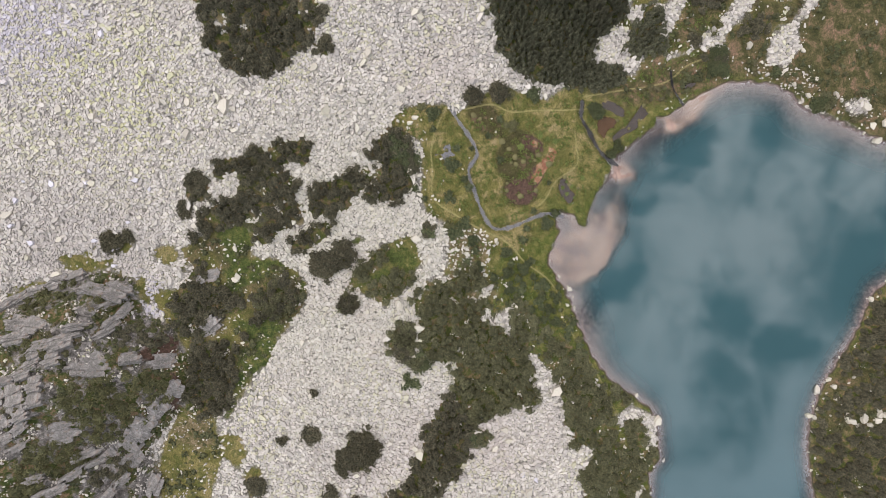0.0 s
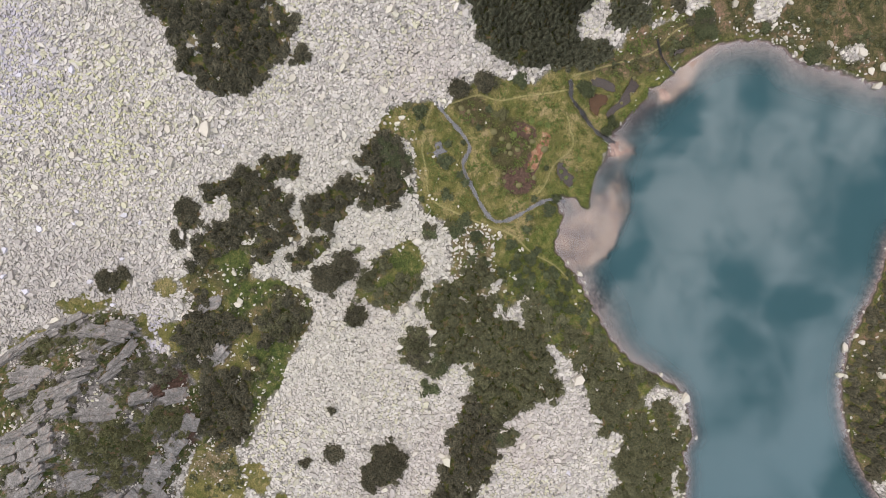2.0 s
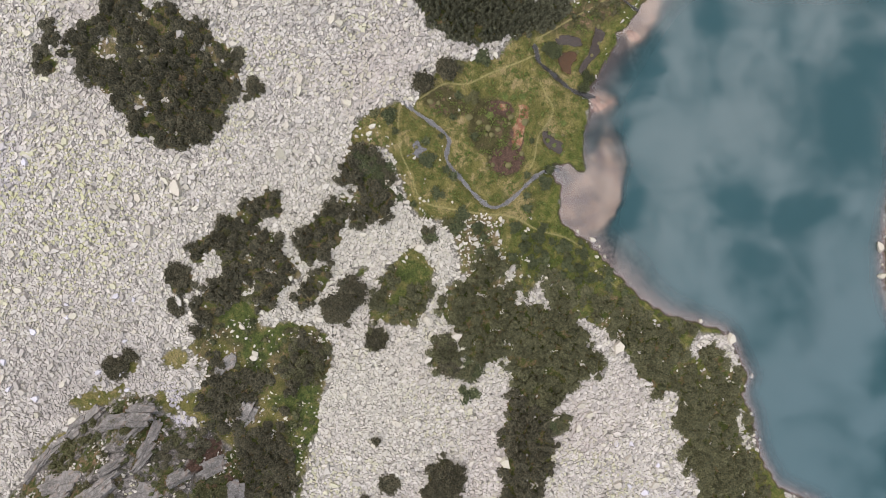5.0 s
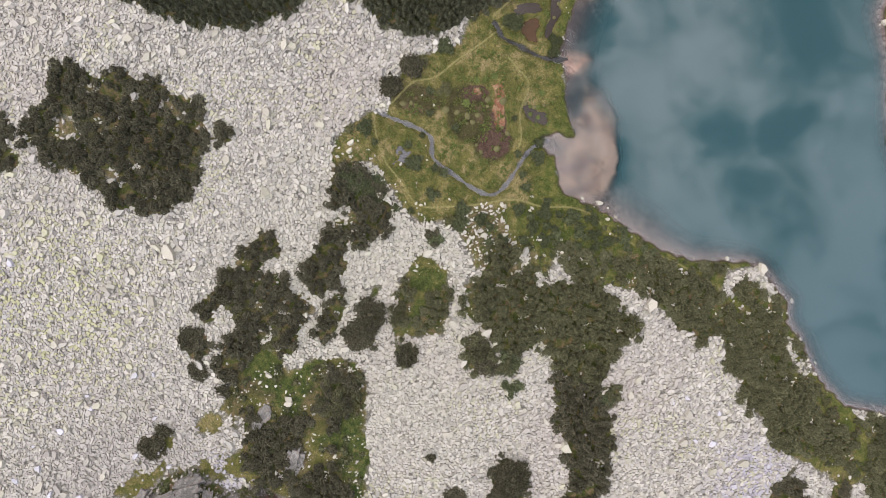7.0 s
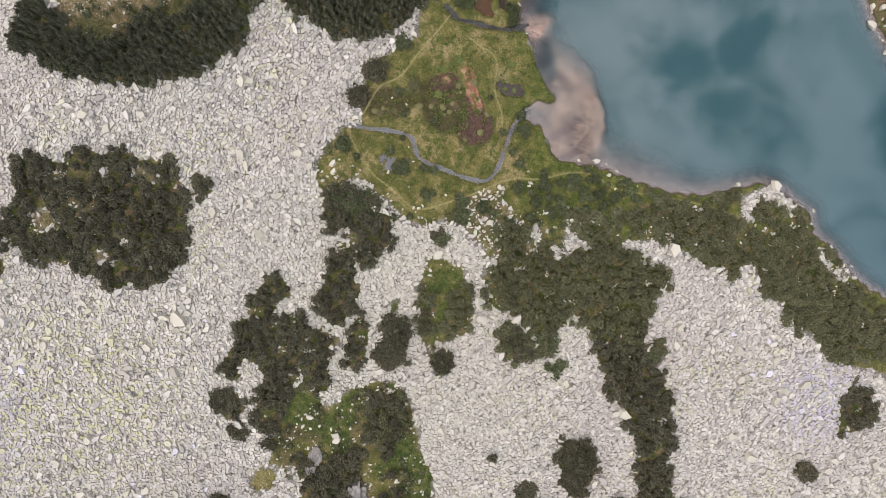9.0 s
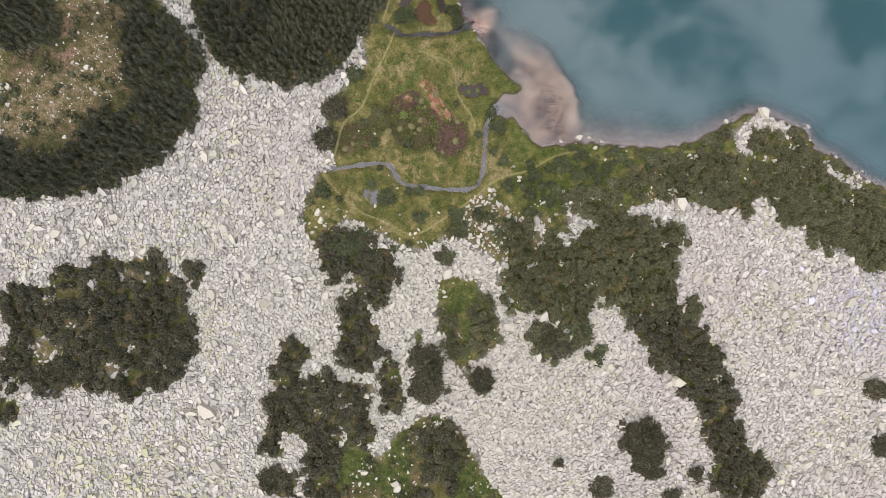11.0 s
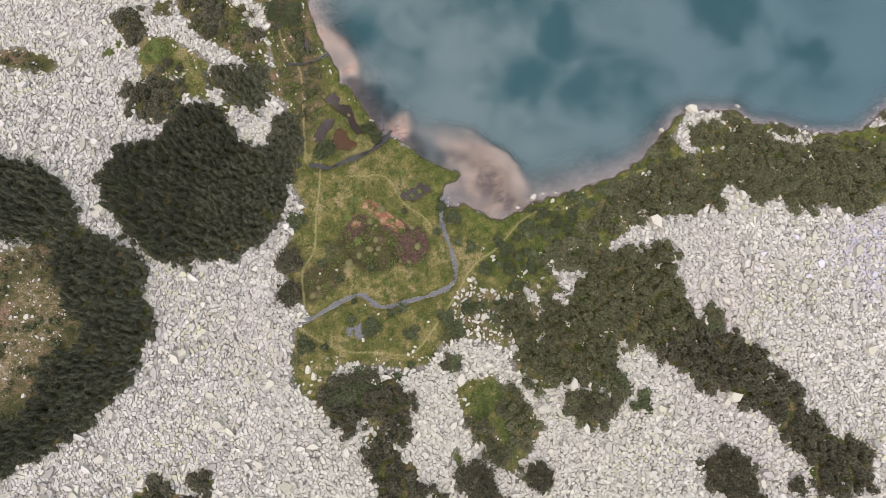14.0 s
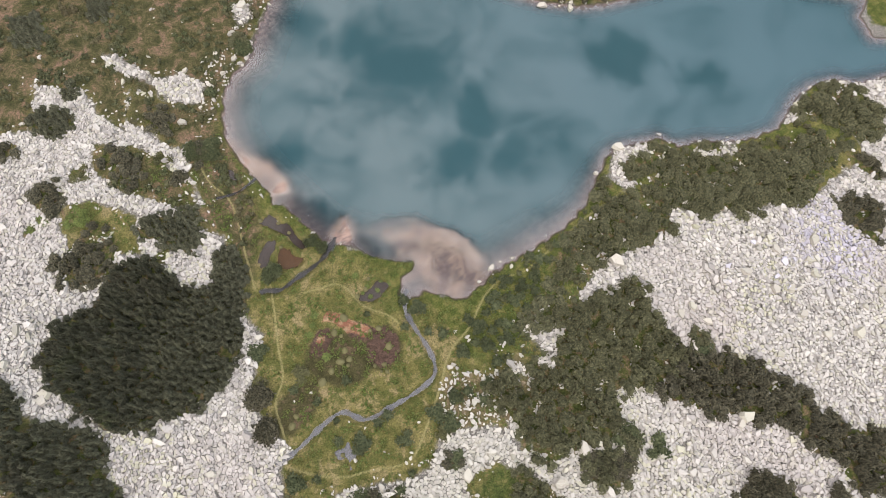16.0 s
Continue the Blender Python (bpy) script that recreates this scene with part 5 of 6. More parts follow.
def build_thicket(outline, tall, kind):
    """A stand of shrubs inside an outline of the plan."""
    p = np.array(outline)
    gap = {"forest": 0.98, "pine": 1.36, "heath": 1.25, "grassy": 1.2, "shore": 1.36, "olive": 1.36}[kind]
    x, y = scatter(p[:, 0].min() - 1, p[:, 0].max() + 1, p[:, 1].min() - 1, p[:, 1].max() + 1, gap, rng)
    away = lumps(x, y, 3.2, 5.0)
    s = inside(outline, x, y) + 0.35 * waves(x, y, 5.5, 41) + 0.45 * waves(x, y, 2.3, 45) + 0.7 * (0.5 - away) + 0.55
    s = np.minimum(s, np.minimum(1.0 - 1.5 * within(FRESH, x, y), 0.5 - within(OPENINGS, x, y)))
    bare = bareness(x, y)
    keep = (s > 0.35) & (inland(x, y) > 0.7) & ((bare < {"forest": 1.0, "heath": 0.25}.get(kind, 0.5)) | (s < 0.6))
    x, y, s = x[keep], y[keep], s[keep]
    n = len(x)
    if n < 3:
        return
    size = rng.uniform(0.78, 1.2, n) * (0.85 + 0.15 * np.clip(s / 3, 0, 1))
    rise = tall * rng.uniform(0.65, 1.15, n) * (0.55 + 0.45 * np.clip(s / 2.5, 0, 1)) * (1 + 0.15 * waves(x, y, 7, 44) + (0.12 if kind == "forest" else 0.15) * waves(x, y, 2.9, 46))
    if kind != "forest":
        away = lumps(x, y, 3.2, 5.0)
        rise = rise * (0.55 + 0.6 * np.sqrt(np.clip(1 - (away / 0.82) ** 2, 0, 1))) * rng.uniform(0.8, 1.2, n)
        size = size * np.clip(1.15 - 0.35 * away, 0.8, 1.15)
    z = height(x, y) - 0.1
    near = np.argsort(np.hypot(x, y - 10))
    thing = tagged(new("heath_patch" if kind == "heath" else "pine_thicket"), THICKET_LABEL[kind], "thicket", "thickets on the slopes")
    thing.location = (x.mean(), y.mean(), float(height(x.mean(), y.mean())))
    back = Matrix.Translation(-thing.location)
    meshes, shapes = SHRUB_MESHES[kind], SHRUB[kind][0]
    yaw = rng.uniform(0, 6.28, n)
    for i in near[:300]:
        m = back @ Matrix.LocRotScale((x[i], y[i], z[i]), Euler((rng.normal(0, 0.08), rng.normal(0, 0.08), yaw[i])), (size[i], size[i], rise[i]))
        child("shrub", meshes[rng.integers(len(meshes))], thing, m)
    rest = near[300:]
    if len(rest):
        rot = turns(yaw[rest], 0 * yaw[rest], yaw[rest])
        at = np.stack([x, y, z], -1)[rest] - np.array(thing.location)
        v, f = joined(shapes, rng.integers(0, len(shapes), len(rest)), at, rot, np.stack([size, size, rise], -1)[rest])
        tagged(child("shrubs_behind", mesh_from("shrubs_behind", v, f, SHRUB[kind][1]), thing), kind="stuff")


def crown_shape(wide, tall, r):
    """A crown of several clumps round a middle one."""
    vs, fs, at = [], [], 0
    count = max(1, int(wide * wide * 2.0))
    for i in range(count):
        d, a = (0, 0) if i == 0 else (wide * r.uniform(0.35, 0.78), 6.283 * i / max(count - 1, 1) + r.uniform(-0.4, 0.4))
        part_wide = wide if count == 1 else min(1.1, wide * 0.62)
        v, f = shoots(60, part_wide, tall * r.uniform(0.75, 1.0) * (1 - 0.35 * d / wide), r, 0.22, 0.20)
        vs.append(v + (d * math.cos(a), d * math.sin(a), 0))
        fs.append(f + at)
        at += len(v)
    return np.vstack(vs), np.vstack(fs)


CROWN_SIZES = (0.9, 1.5, 2.2, 3.0, 4.0)
CROWNS = {}
for crown_kind, crown_mat in (("pine", PINE), ("heath", HEATH), ("grassy", GRASSY), ("green", GREENSHRUB)):
    for crown_wide in CROWN_SIZES:
        CROWNS[crown_kind, crown_wide] = [mesh_from("crown", *crown_shape(crown_wide, 1.0, rng), crown_mat) for _ in range(2)]


STRAW = foliage_material("straw_sedge", (0.155, 0.138, 0.062), (0.10, 0.092, 0.04), (0.13, 0.108, 0.055))


def cushion(r):
    """A low uneven dome, one metre in radius."""
    k, v = 10, [(0.0, 0.0, 1.0)]
    for e, h in ((0.4, 0.93), (0.75, 0.66), (1.0, -0.2)):
        for i in range(k):
            a, s = 6.283 * i / k, e * r.uniform(0.86, 1.1)
            v.append((s * math.cos(a), s * math.sin(a), h * r.uniform(0.9, 1.06)))
    f = [(0, 1 + i, 1 + (i + 1) % k) for i in range(k)]
    for j in range(2):
        for i in range(k):
            p, q = 1 + j * k + i, 1 + j * k + (i + 1) % k
            f += [(p, p + k, q + k), (p, q + k, q)]
    return np.array(v), np.array(f)


CROWNS["straw"] = [mesh_from("hummock", *cushion(rng), STRAW, True) for _ in range(4)]


def build_heath():
    """Low scattered heath over the moors."""
    x, y = scatter(-104, 120, -100, 132, 1.12, rng)
    clump = waves(x, y, 9.0, 61) + 0.8 * waves(x, y, 3.2, 62)
    keep = (within(MOORS + [CLIFF, GREEN_BELOW_CLIFF, GREEN_SHORE], x, y) > 0.5) & (inland(x, y) > 1.2) & (clump > 0.35) & (inside(STRETCH, x, y) > -14) & (greenness(x, y) + 99 * (inside(CLIFF, x, y) > 0) > 0)
    x, y = x[keep], y[keep]
    n = len(x)
    shapes = [shoots(13, 0.62, 0.45, rng, 0.2, 0.2) for _ in range(6)]
    size = rng.uniform(0.6, 1.5, n)
    rot = turns(rng.uniform(0, 6.28, n), np.zeros(n), np.zeros(n))
    v, f = joined(shapes, rng.integers(0, 6, n), np.stack([x, y, height(x, y) - 0.08], -1), rot, np.stack([size, size, size * rng.uniform(0.7, 1.3, n)], -1))
    tagged(new("low_heath", mesh_from("low_heath", v, f, LOWHEATH)), "low olive-brown heath scattered over the moor", "heath", kind="stuff")


def trunk_mesh():
    """Short crooked stem with three low limbs."""
    bm = bmesh.new()
    for lean, turn, length, thick in ((0, 0, 1.0, 0.09), (62, 20, 0.9, 0.06), (66, 140, 0.9, 0.06), (60, 265, 0.9, 0.06)):
        m = pose(0, 0, 0.05, 0, 0, turn) @ pose(0, 0, 0, 0, lean, 0) @ Matrix.Translation((0, 0, length / 2))
        bmesh.ops.create_cone(bm, cap_ends=True, segments=6, radius1=thick, radius2=thick * 0.4, depth=length, matrix=m)
    me = bpy.data.meshes.new("trunk")
    bm.to_mesh(me)
    bm.free()
    me.materials.append(BARK)
    return me


TRUNK = trunk_mesh()
stood = []


def shrubs(spots, tall, kind="pine"):
    """Single shrubs that stand free: places and radii in the plan."""
    for x, y, r in spots:
        if any(math.hypot(x - a, y - b) < 0.6 * (r + c) for a, b, c in stood) or float(inland(x, y)) < 0.2:
            continue
        stood.append((x, y, r))
        wide = min(CROWN_SIZES, key=lambda s: abs(s - r))
        words = {"pine": "rounded dark green dwarf pine standing free", "heath": "low olive-brown juniper shrub", "grassy": "low cushion of fresh green moss and grass", "green": "small rounded green juniper shrub in grass"}[kind]
        thing = tagged(new("dwarf_pine" if kind == "pine" else "low_shrub"), words, "shrub", "single shrubs")
        thing.location = (x, y, max(float(height(x, y)) - 0.05, float(height(x, y, False)) - 0.25))
        spin = rng.uniform(0, 360)
        child("crown", CROWNS[kind, wide][rng.integers(2)], thing, pose(0, 0, 0, 0, 0, spin) @ Matrix.Diagonal((r / wide, r / wide, tall * rng.uniform(0.8, 1.15), 1)))
        child("trunk", TRUNK, thing, Matrix.Diagonal((r / 1.2, r / 1.2, 0.6 * tall, 1)), "grey-brown crooked stem")


def hummocks(spots):
    """Straw-coloured cushions of sedge standing in the bog."""
    for x, y, r in spots:
        me = CROWNS["straw"][rng.integers(len(CROWNS["straw"]))]
        ob = new("sedge_hummock", me)
        ob.matrix_basis = pose(x, y, max(float(height(x, y)) - 0.05, float(height(x, y, False)) - 0.22), 0, 0, rng.uniform(0, 360)) @ Matrix.Diagonal((1.15 * r, 1.05 * r, 0.4, 1))
        tagged(ob, "round straw-coloured sedge hummock standing in the bog", "hummock", "hummocks in the bog")


def build_tussocks():
    """Low tufts of grass over the meadow."""
    x, y = scatter(-30, 70, -6, 80, 0.75, rng)
    clump = waves(x, y, 5.0, 51) + 0.6 * waves(x, y, 1.9, 52)
    keep = (greenness(x, y) > 0.2) & (inland(x, y) > 0.6) & (clump > 0.1) & (np.min([line_distance(p, x, y) for p in TRAILS + [b for b, _ in BEDS]], axis=0) > 0.9) & (within(POOLS, x, y) < -0.3)
    x, y = x[keep], y[keep]
    n = len(x)
    shapes = [shoots(9, 0.4, 0.3, rng, 0.18, 0.13) for _ in range(4)]
    shapes = [(v[:36], f[:27]) for v, f in shapes]
    size = rng.uniform(0.6, 1.5, n)
    rot = turns(rng.uniform(0, 6.28, n), np.zeros(n), np.zeros(n))
    v, f = joined(shapes, rng.integers(0, 4, n), np.stack([x, y, height(x, y) - 0.08], -1), rot, np.stack([size, size, 0.8 * size], -1))
    tagged(new("grass_tussocks", mesh_from("grass_tussocks", v, f, GRASSY)), "low olive grass tussocks over the meadow", "grass", kind="stuff")


# ---------------------------------------------------------------- the scene, largest first
THICKETS = []


def thicket(outline, tall, kind="pine"):
    THICKETS.append((outline, tall, kind))


thicket([(-45.4, 56), (-46.9, 53.7), (-46.6, 47.9), (-44.4, 41.6), (-42.4, 37.5), (-37.8, 34), (-33.9, 34), (-29.3, 32.7), (-23.6, 34.2), (-19, 38), (-16.6, 41.8), (-16.1, 47.6), (-18.2, 51), (-22, 54.4), (-22.8, 58.4), (-24.4, 63.4), (-29.5, 64.1), (-33.6, 60.7), (-37.8, 58.6), (-42, 58.9)], 2.7, 'forest')
thicket([(-19.5, 49), (-16.1, 53.8), (-13.4, 56.6), (-10.8, 56.1), (-11.6, 50.7), (-14.5, 44.5), (-17.1, 42)], 2.0, 'forest')
thicket([(-77.5, 10.2), (-70.9, 10.4), (-64.4, 11.1), (-58.9, 12.4), (-55.1, 15.1), (-51.3, 17.3), (-48.5, 21), (-45.6, 24.2), (-44.2, 27.9), (-45.7, 31.9), (-43.8, 34.1), (-42.9, 37.3), (-45.3, 39.5), (-46.7, 41.9), (-49.4, 44), (-53.8, 43.8), (-56.7, 41.4), (-57.2, 37.4), (-56.8, 33.6), (-54.7, 30), (-56.2, 26.9), (-61.9, 25.4), (-63, 22.5), (-67.7, 18.4), (-72.2, 18.2), (-75.2, 15.1), (-77.3, 13.1)], 2.7, 'forest')
thicket([(-80.1, 48.1), (-67.1, 49.3), (-66.3, 40), (-67.3, 36.2), (-71.6, 34.9), (-80.6, 35.4)], 3.0, 'forest')
thicket([(-82.1, 21.6), (-76.1, 20.8), (-74.4, 19), (-73.8, 15.2), (-77.3, 12.2), (-83.1, 11)], 3.0, 'forest')
thicket([(-62.4, 62.5), (-58, 60.3), (-54.4, 58), (-51.7, 53.1), (-51.1, 47.4), (-53.1, 43.9), (-58, 44.8), (-65, 47.5)], 3.0, 'forest')
thicket([(-67.9, -20.4), (-63.2, -15), (-68, -13.4), (-72.7, -17.6), (-73, -20.1), (-71.5, -24)], 0.7, 'heath')
thicket([(-23.4, 2.6), (-22.7, 5.5), (-19.8, 6.4), (-14.6, 5.8), (-11.9, 4.1), (-9.2, 2.9), (-7.8, -0.1), (-7.5, -2.4), (-9, -5.6), (-10.8, -8.8), (-12.6, -9.1), (-13.4, -5.7), (-14.3, -3.4), (-17.3, -2.8), (-19.5, -3.7), (-21.5, -1.6)], 1.8)
thicket([(-17.6, -4.7), (-14.3, -4.4), (-12.6, -8.3), (-11.8, -10.9), (-10.4, -13), (-10.6, -16.7), (-11.8, -19.9), (-13.8, -20.6), (-16.8, -19.9), (-18.4, -16.8), (-18, -13.1), (-18.4, -8.4)], 1.8)
thicket([(-9.9, -17.8), (-8.1, -17.2), (-6.7, -19.8), (-6.2, -23.5), (-5.8, -26.6), (-7.3, -27.9), (-9.2, -27.5), (-10, -24.5), (-10.5, -20.9)], 1.8)
thicket([(-28.5, -14.8), (-27, -14.1), (-23.9, -15.5), (-23.1, -17.6), (-24.8, -18.9), (-25.4, -21.3), (-24.1, -23.6), (-26.1, -25.1), (-28.2, -24.6), (-30.3, -23.6), (-30.6, -20.5), (-29.9, -18.4)], 1.8)
thicket([(-31.2, -24.6), (-29.2, -23.8), (-26.1, -25.1), (-24.7, -22.5), (-22.7, -20.3), (-19.6, -19.9), (-18, -21.3), (-17.4, -23.5), (-17.8, -26.7), (-17.2, -30.8), (-17.5, -35.9), (-17.6, -40), (-18.3, -43.6), (-23, -43.6), (-23.7, -38), (-23.3, -33.9), (-24.9, -31.8), (-27, -30), (-27.9, -31.8), (-27.3, -34.9), (-29, -36.4), (-31.7, -35.4), (-32, -32.8), (-31.1, -29.8), (-30.1, -28.2), (-31.7, -26.2)], 1.8)
thicket([(-17.4, -23.5), (-16.1, -21.7), (-13.8, -21.2), (-12.5, -24.6), (-12, -28.7), (-10.6, -31.8), (-11.4, -33.9), (-13.5, -33.9), (-15.6, -31.8), (-16.9, -28.7)], 1.8)
thicket([(-30.7, -38.9), (-29.3, -37.7), (-26.7, -37.9), (-25.4, -40), (-25.7, -43), (-28.6, -43.4), (-30.4, -41.5)], 1.5)
thicket([(-5.3, -16.7), (-3.9, -15.9), (-0.7, -16.1), (0.9, -19.2), (2.1, -22.4), (1.6, -24.5), (-1.1, -25.8), (-3.7, -25.8), (-5.1, -24), (-3.8, -21.4), (-4.6, -19.3)], 1.8)
thicket([(0.9, -8.1), (2.8, -7.5), (4.2, -9.6), (4.5, -12.8), (5.4, -16), (7.1, -18.1), (6.3, -19.7), (3.9, -19.2), (2.5, -16.6), (0.8, -11.8)], 1.8, 'olive')
thicket([(5, -5.9), (7.6, -5.3), (10.2, -6.9), (11.5, -10.6), (12.1, -13.8), (10.7, -15.9), (8.4, -16.5), (6.7, -14.9), (5.9, -11.2), (6.1, -8.5), (4.8, -7.5)], 1.8, 'olive')
thicket([(6.5, -20.2), (9, -19.7), (11.3, -20.7), (10.7, -23.3), (8.5, -24), (6.6, -23.2)], 1.5, 'olive')
thicket([(-1.2, 2.6), (1, 3.4), (2.6, 2.1), (2.1, 0.2), (-0.4, 0.8)], 1.5)
thicket([(-3, -31.3), (0.1, -30.8), (3.3, -30.2), (4.6, -31.8), (5.3, -34.9), (5.8, -38), (5.1, -40.1), (1.4, -40.6), (-1.8, -40.1), (-3.1, -38), (-3.5, -34.9), (-2.5, -33.4)], 1.8)
thicket([(12.3, 7.2), (15.1, 9.5), (18.4, 8.1), (19.5, 5.8), (20.6, 7.4), (22.8, 8), (23.9, 5.3), (25, 3.7), (28.3, 7.6), (32.2, 8.5), (35.5, 9.7), (38.9, 10.9), (41.7, 10.5), (43.4, 8.8), (47.3, 8.9), (48.6, 7), (47.6, 3.7), (46.3, 0.9), (46.5, -3.4), (46.7, -7.3), (44.5, -8.9), (37.2, -9.1), (35, -7.5), (32.8, -6.4), (30.3, -4.3), (30.9, -7.6), (29.5, -9.7), (26.2, -10.9), (23, -11.7), (20.4, -9.4), (18, -8.9), (14.2, -8.4), (12.3, -6.8), (12, -3.1), (13.3, 0.2), (12.6, 3.4)], 1.8, 'olive')
thicket([(37.2, -9.1), (41.1, -7.7), (46.7, -7.3), (49.5, -10.1), (51.7, -10.4), (52.8, -12), (53.9, -13.6), (55.9, -16.3), (56.1, -20.1), (57.7, -21.7), (58.4, -24.9), (57.7, -28.1), (59.9, -30.2), (60.1, -33.4), (62.2, -34.5), (65, -36.6), (65.5, -39.3), (63.8, -42), (62.1, -43.4), (55.9, -43.4), (53.7, -40.9), (53, -37.2), (54.9, -35.1), (52.7, -33.5), (51.6, -30.3), (52.2, -28.2), (50, -25), (46.7, -22.9), (46.4, -20.2), (43.3, -19.7), (41.1, -17.1), (40, -14.4), (37.8, -12.3)], 1.8)
thicket([(47.8, -6.1), (50, -5), (51.8, -6.6), (51.5, -9.3), (49.5, -9.9), (48, -8.3)], 1.5, 'olive')
thicket([(18.6, -10.5), (20.8, -11), (23, -11.5), (25.2, -14.1), (25.7, -16.2), (23, -17.9), (19.8, -17.4), (17.9, -14.2)], 1.8, 'olive')
thicket([(25.9, -11.4), (27.9, -10.8), (29.5, -12.4), (29, -14.6), (26.8, -14.8)], 1.5, 'olive')
thicket([(36.2, -29.9), (38.4, -29.2), (41.1, -29.4), (43.3, -31.5), (44.8, -34.6), (43.9, -36.8), (42.5, -39.9), (40, -39.9), (37.9, -38.4), (38.1, -36.3), (35.7, -33.6)], 1.8)
thicket([(26.6, 11.4), (28.3, 13.7), (31, 13.2), (34.4, 11.6), (37.8, 13.9), (37.2, 10.6), (35, 8.9), (32.7, 8.8), (30, 9.9)], 1.8, 'olive')
thicket([(35.5, 18.9), (41.1, 21.3), (44.5, 22.5), (51.3, 23.3), (56.9, 22.9), (60.3, 22.4), (63.7, 21.4), (67.2, 22.6), (69.5, 24.7), (69.6, 29.3), (72.7, 29.6), (73.1, 26.2), (75.5, 23.5), (77.8, 20.7), (81.3, 17.4), (81.9, 15.2), (84.9, 17), (89.2, 16.6), (88.8, 1.9), (86.3, 1.3), (82.8, 3.4), (80.5, 6.2), (77.6, 4.4), (74.6, 6), (72.3, 9.3), (69.4, 9.8), (65.9, 11.9), (67.1, 13.6), (64.8, 15.2), (61.9, 14.6), (61.3, 10.7), (58, 12), (54.6, 11.3), (52.4, 13.2), (49, 14.3), (45.6, 14.2), (42.8, 13.5), (38.9, 14), (37.2, 14.5), (36.1, 16.7)], 1.5, 'shore')
thicket([(51.9, 26.1), (54.3, 28.5), (58.1, 28.9), (58.1, 26.3), (55.8, 25.1), (52.4, 25)], 1.5, 'shore')
thicket([(61.4, 26.9), (63.2, 28.7), (66.6, 27.7), (68.9, 26.1), (67.2, 23.2), (63.7, 24.2), (60.9, 24.4)], 1.5, 'shore')
thicket([(78.4, 23.2), (81.6, 22.9), (83.3, 20.9), (80.7, 20.8), (79, 21.9)], 1.5, 'shore')
thicket([(67.9, 15.6), (71.6, 15.4), (76.3, 12.2), (82.1, 14.6), (87.9, 14.6), (92.1, 12.2), (93.8, 13), (100.4, 11.4), (102.9, 7.5), (103.2, 4.8), (99.3, 5.1), (95.4, 3.8), (91.4, 1.1), (86.1, 0.1), (82.7, 2.9), (81.8, 5.1), (76.2, 5.9), (73.1, 9), (68.3, 9.7), (66.6, 12.7)], 1.5, 'shore')
thicket([(102, 17.5), (107.7, 17.9), (114.8, 17.7), (117.6, 13.8), (117.2, 9.7), (117.8, 6.6), (112, 2), (107.1, 3.7), (107.3, 6.8), (105.1, 11), (102.8, 13.5), (100.3, 14.4)], 1.5, 'shore')
thicket([(91.7, -2.3), (96, -2.9), (99.3, -8.3), (91.5, -14.7), (90.5, -10.4), (90.2, -5)], 1.8)
thicket([(102.7, 4.3), (107.5, -1.6), (103.3, -5), (101.9, -0.8)], 1.8)
thicket([(70.1, 74.8), (67.6, 79), (61.8, 85.3), (59.9, 87.6), (57.4, 93.3), (58.9, 96.6), (75.9, 86.6), (72.7, 79.8), (73.2, 75.8), (71.2, 75.8)], 1.8)
thicket([(74.4, 68.2), (75.9, 70.5), (76.3, 73.4), (74.8, 74.8), (76.2, 76.6), (74.7, 83.4), (75.9, 86.6), (81.9, 83.1), (81.2, 73.9), (80.7, 70.5), (78.6, 70.4), (78.9, 67.2), (77.6, 65.4)], 1.8)
thicket([(80.4, 63.4), (79.9, 66.1), (82.3, 67.3), (84.5, 69.8), (85.1, 77.5), (86.9, 82.6), (108.3, 74.2), (103.6, 55.8), (92.3, 58.5), (86.3, 62.6), (85.6, 64.6), (83.1, 63.4)], 1.8)
thicket([(-20.9, -86), (-21.8, -81.1), (-20.8, -76), (-19.8, -72.3), (-18, -72.2), (-17.1, -77.1), (-16.8, -82)], 1, 'heath')
thicket([(-17.5, -69.9), (-17.5, -67.1), (-14, -65.2), (-12, -66.4), (-12.8, -68.9), (-15.2, -70)], 1, 'heath')
thicket([(-12.5, -83.9), (-13.5, -80.9), (-10.6, -76.9), (-7.7, -76.8), (-7.5, -80.3), (-9, -83.7)], 1, 'heath')
thicket([(-6.9, -67.9), (-6.6, -64.2), (-2.8, -59.3), (-0.8, -59.5), (0.4, -61.8), (-2.6, -66.8), (-4.9, -68.8)], 1.2)
thicket([(0.5, -78.4), (-1.1, -75), (1.8, -70.8), (2.7, -68.3), (5.9, -67.9), (10.6, -70.3), (10.9, -73.2), (12.5, -76.5), (13.1, -79.9), (10.4, -81.3), (6.4, -80.4), (3.4, -80.6)], 1, 'heath')
thicket([(2.4, -67.7), (3.7, -63.9), (6.1, -62.6), (9.7, -64.9), (7.2, -66.1), (5.9, -67.9)], 1, 'heath')
thicket([(8.3, -66.7), (8.6, -64.4), (12, -65.2), (13.4, -67.8), (10.5, -68.1)], 1, 'heath')
thicket([(7.4, -89.4), (5.8, -86.6), (8.3, -84.1), (13.1, -81.8), (16.5, -82.9), (17.2, -85.6), (15.1, -87.4), (13.5, -90.5), (12, -92.6), (8.9, -91.2)], 1, 'heath')
thicket([(16.2, -83.3), (16.1, -80.9), (17.8, -78), (22.2, -79.8), (22.2, -83), (19.1, -84.1)], 1.2)
thicket([(12.5, -93.8), (13.5, -90.5), (16.6, -90), (18.1, -91.7), (15.3, -95.8)], 1, 'heath')
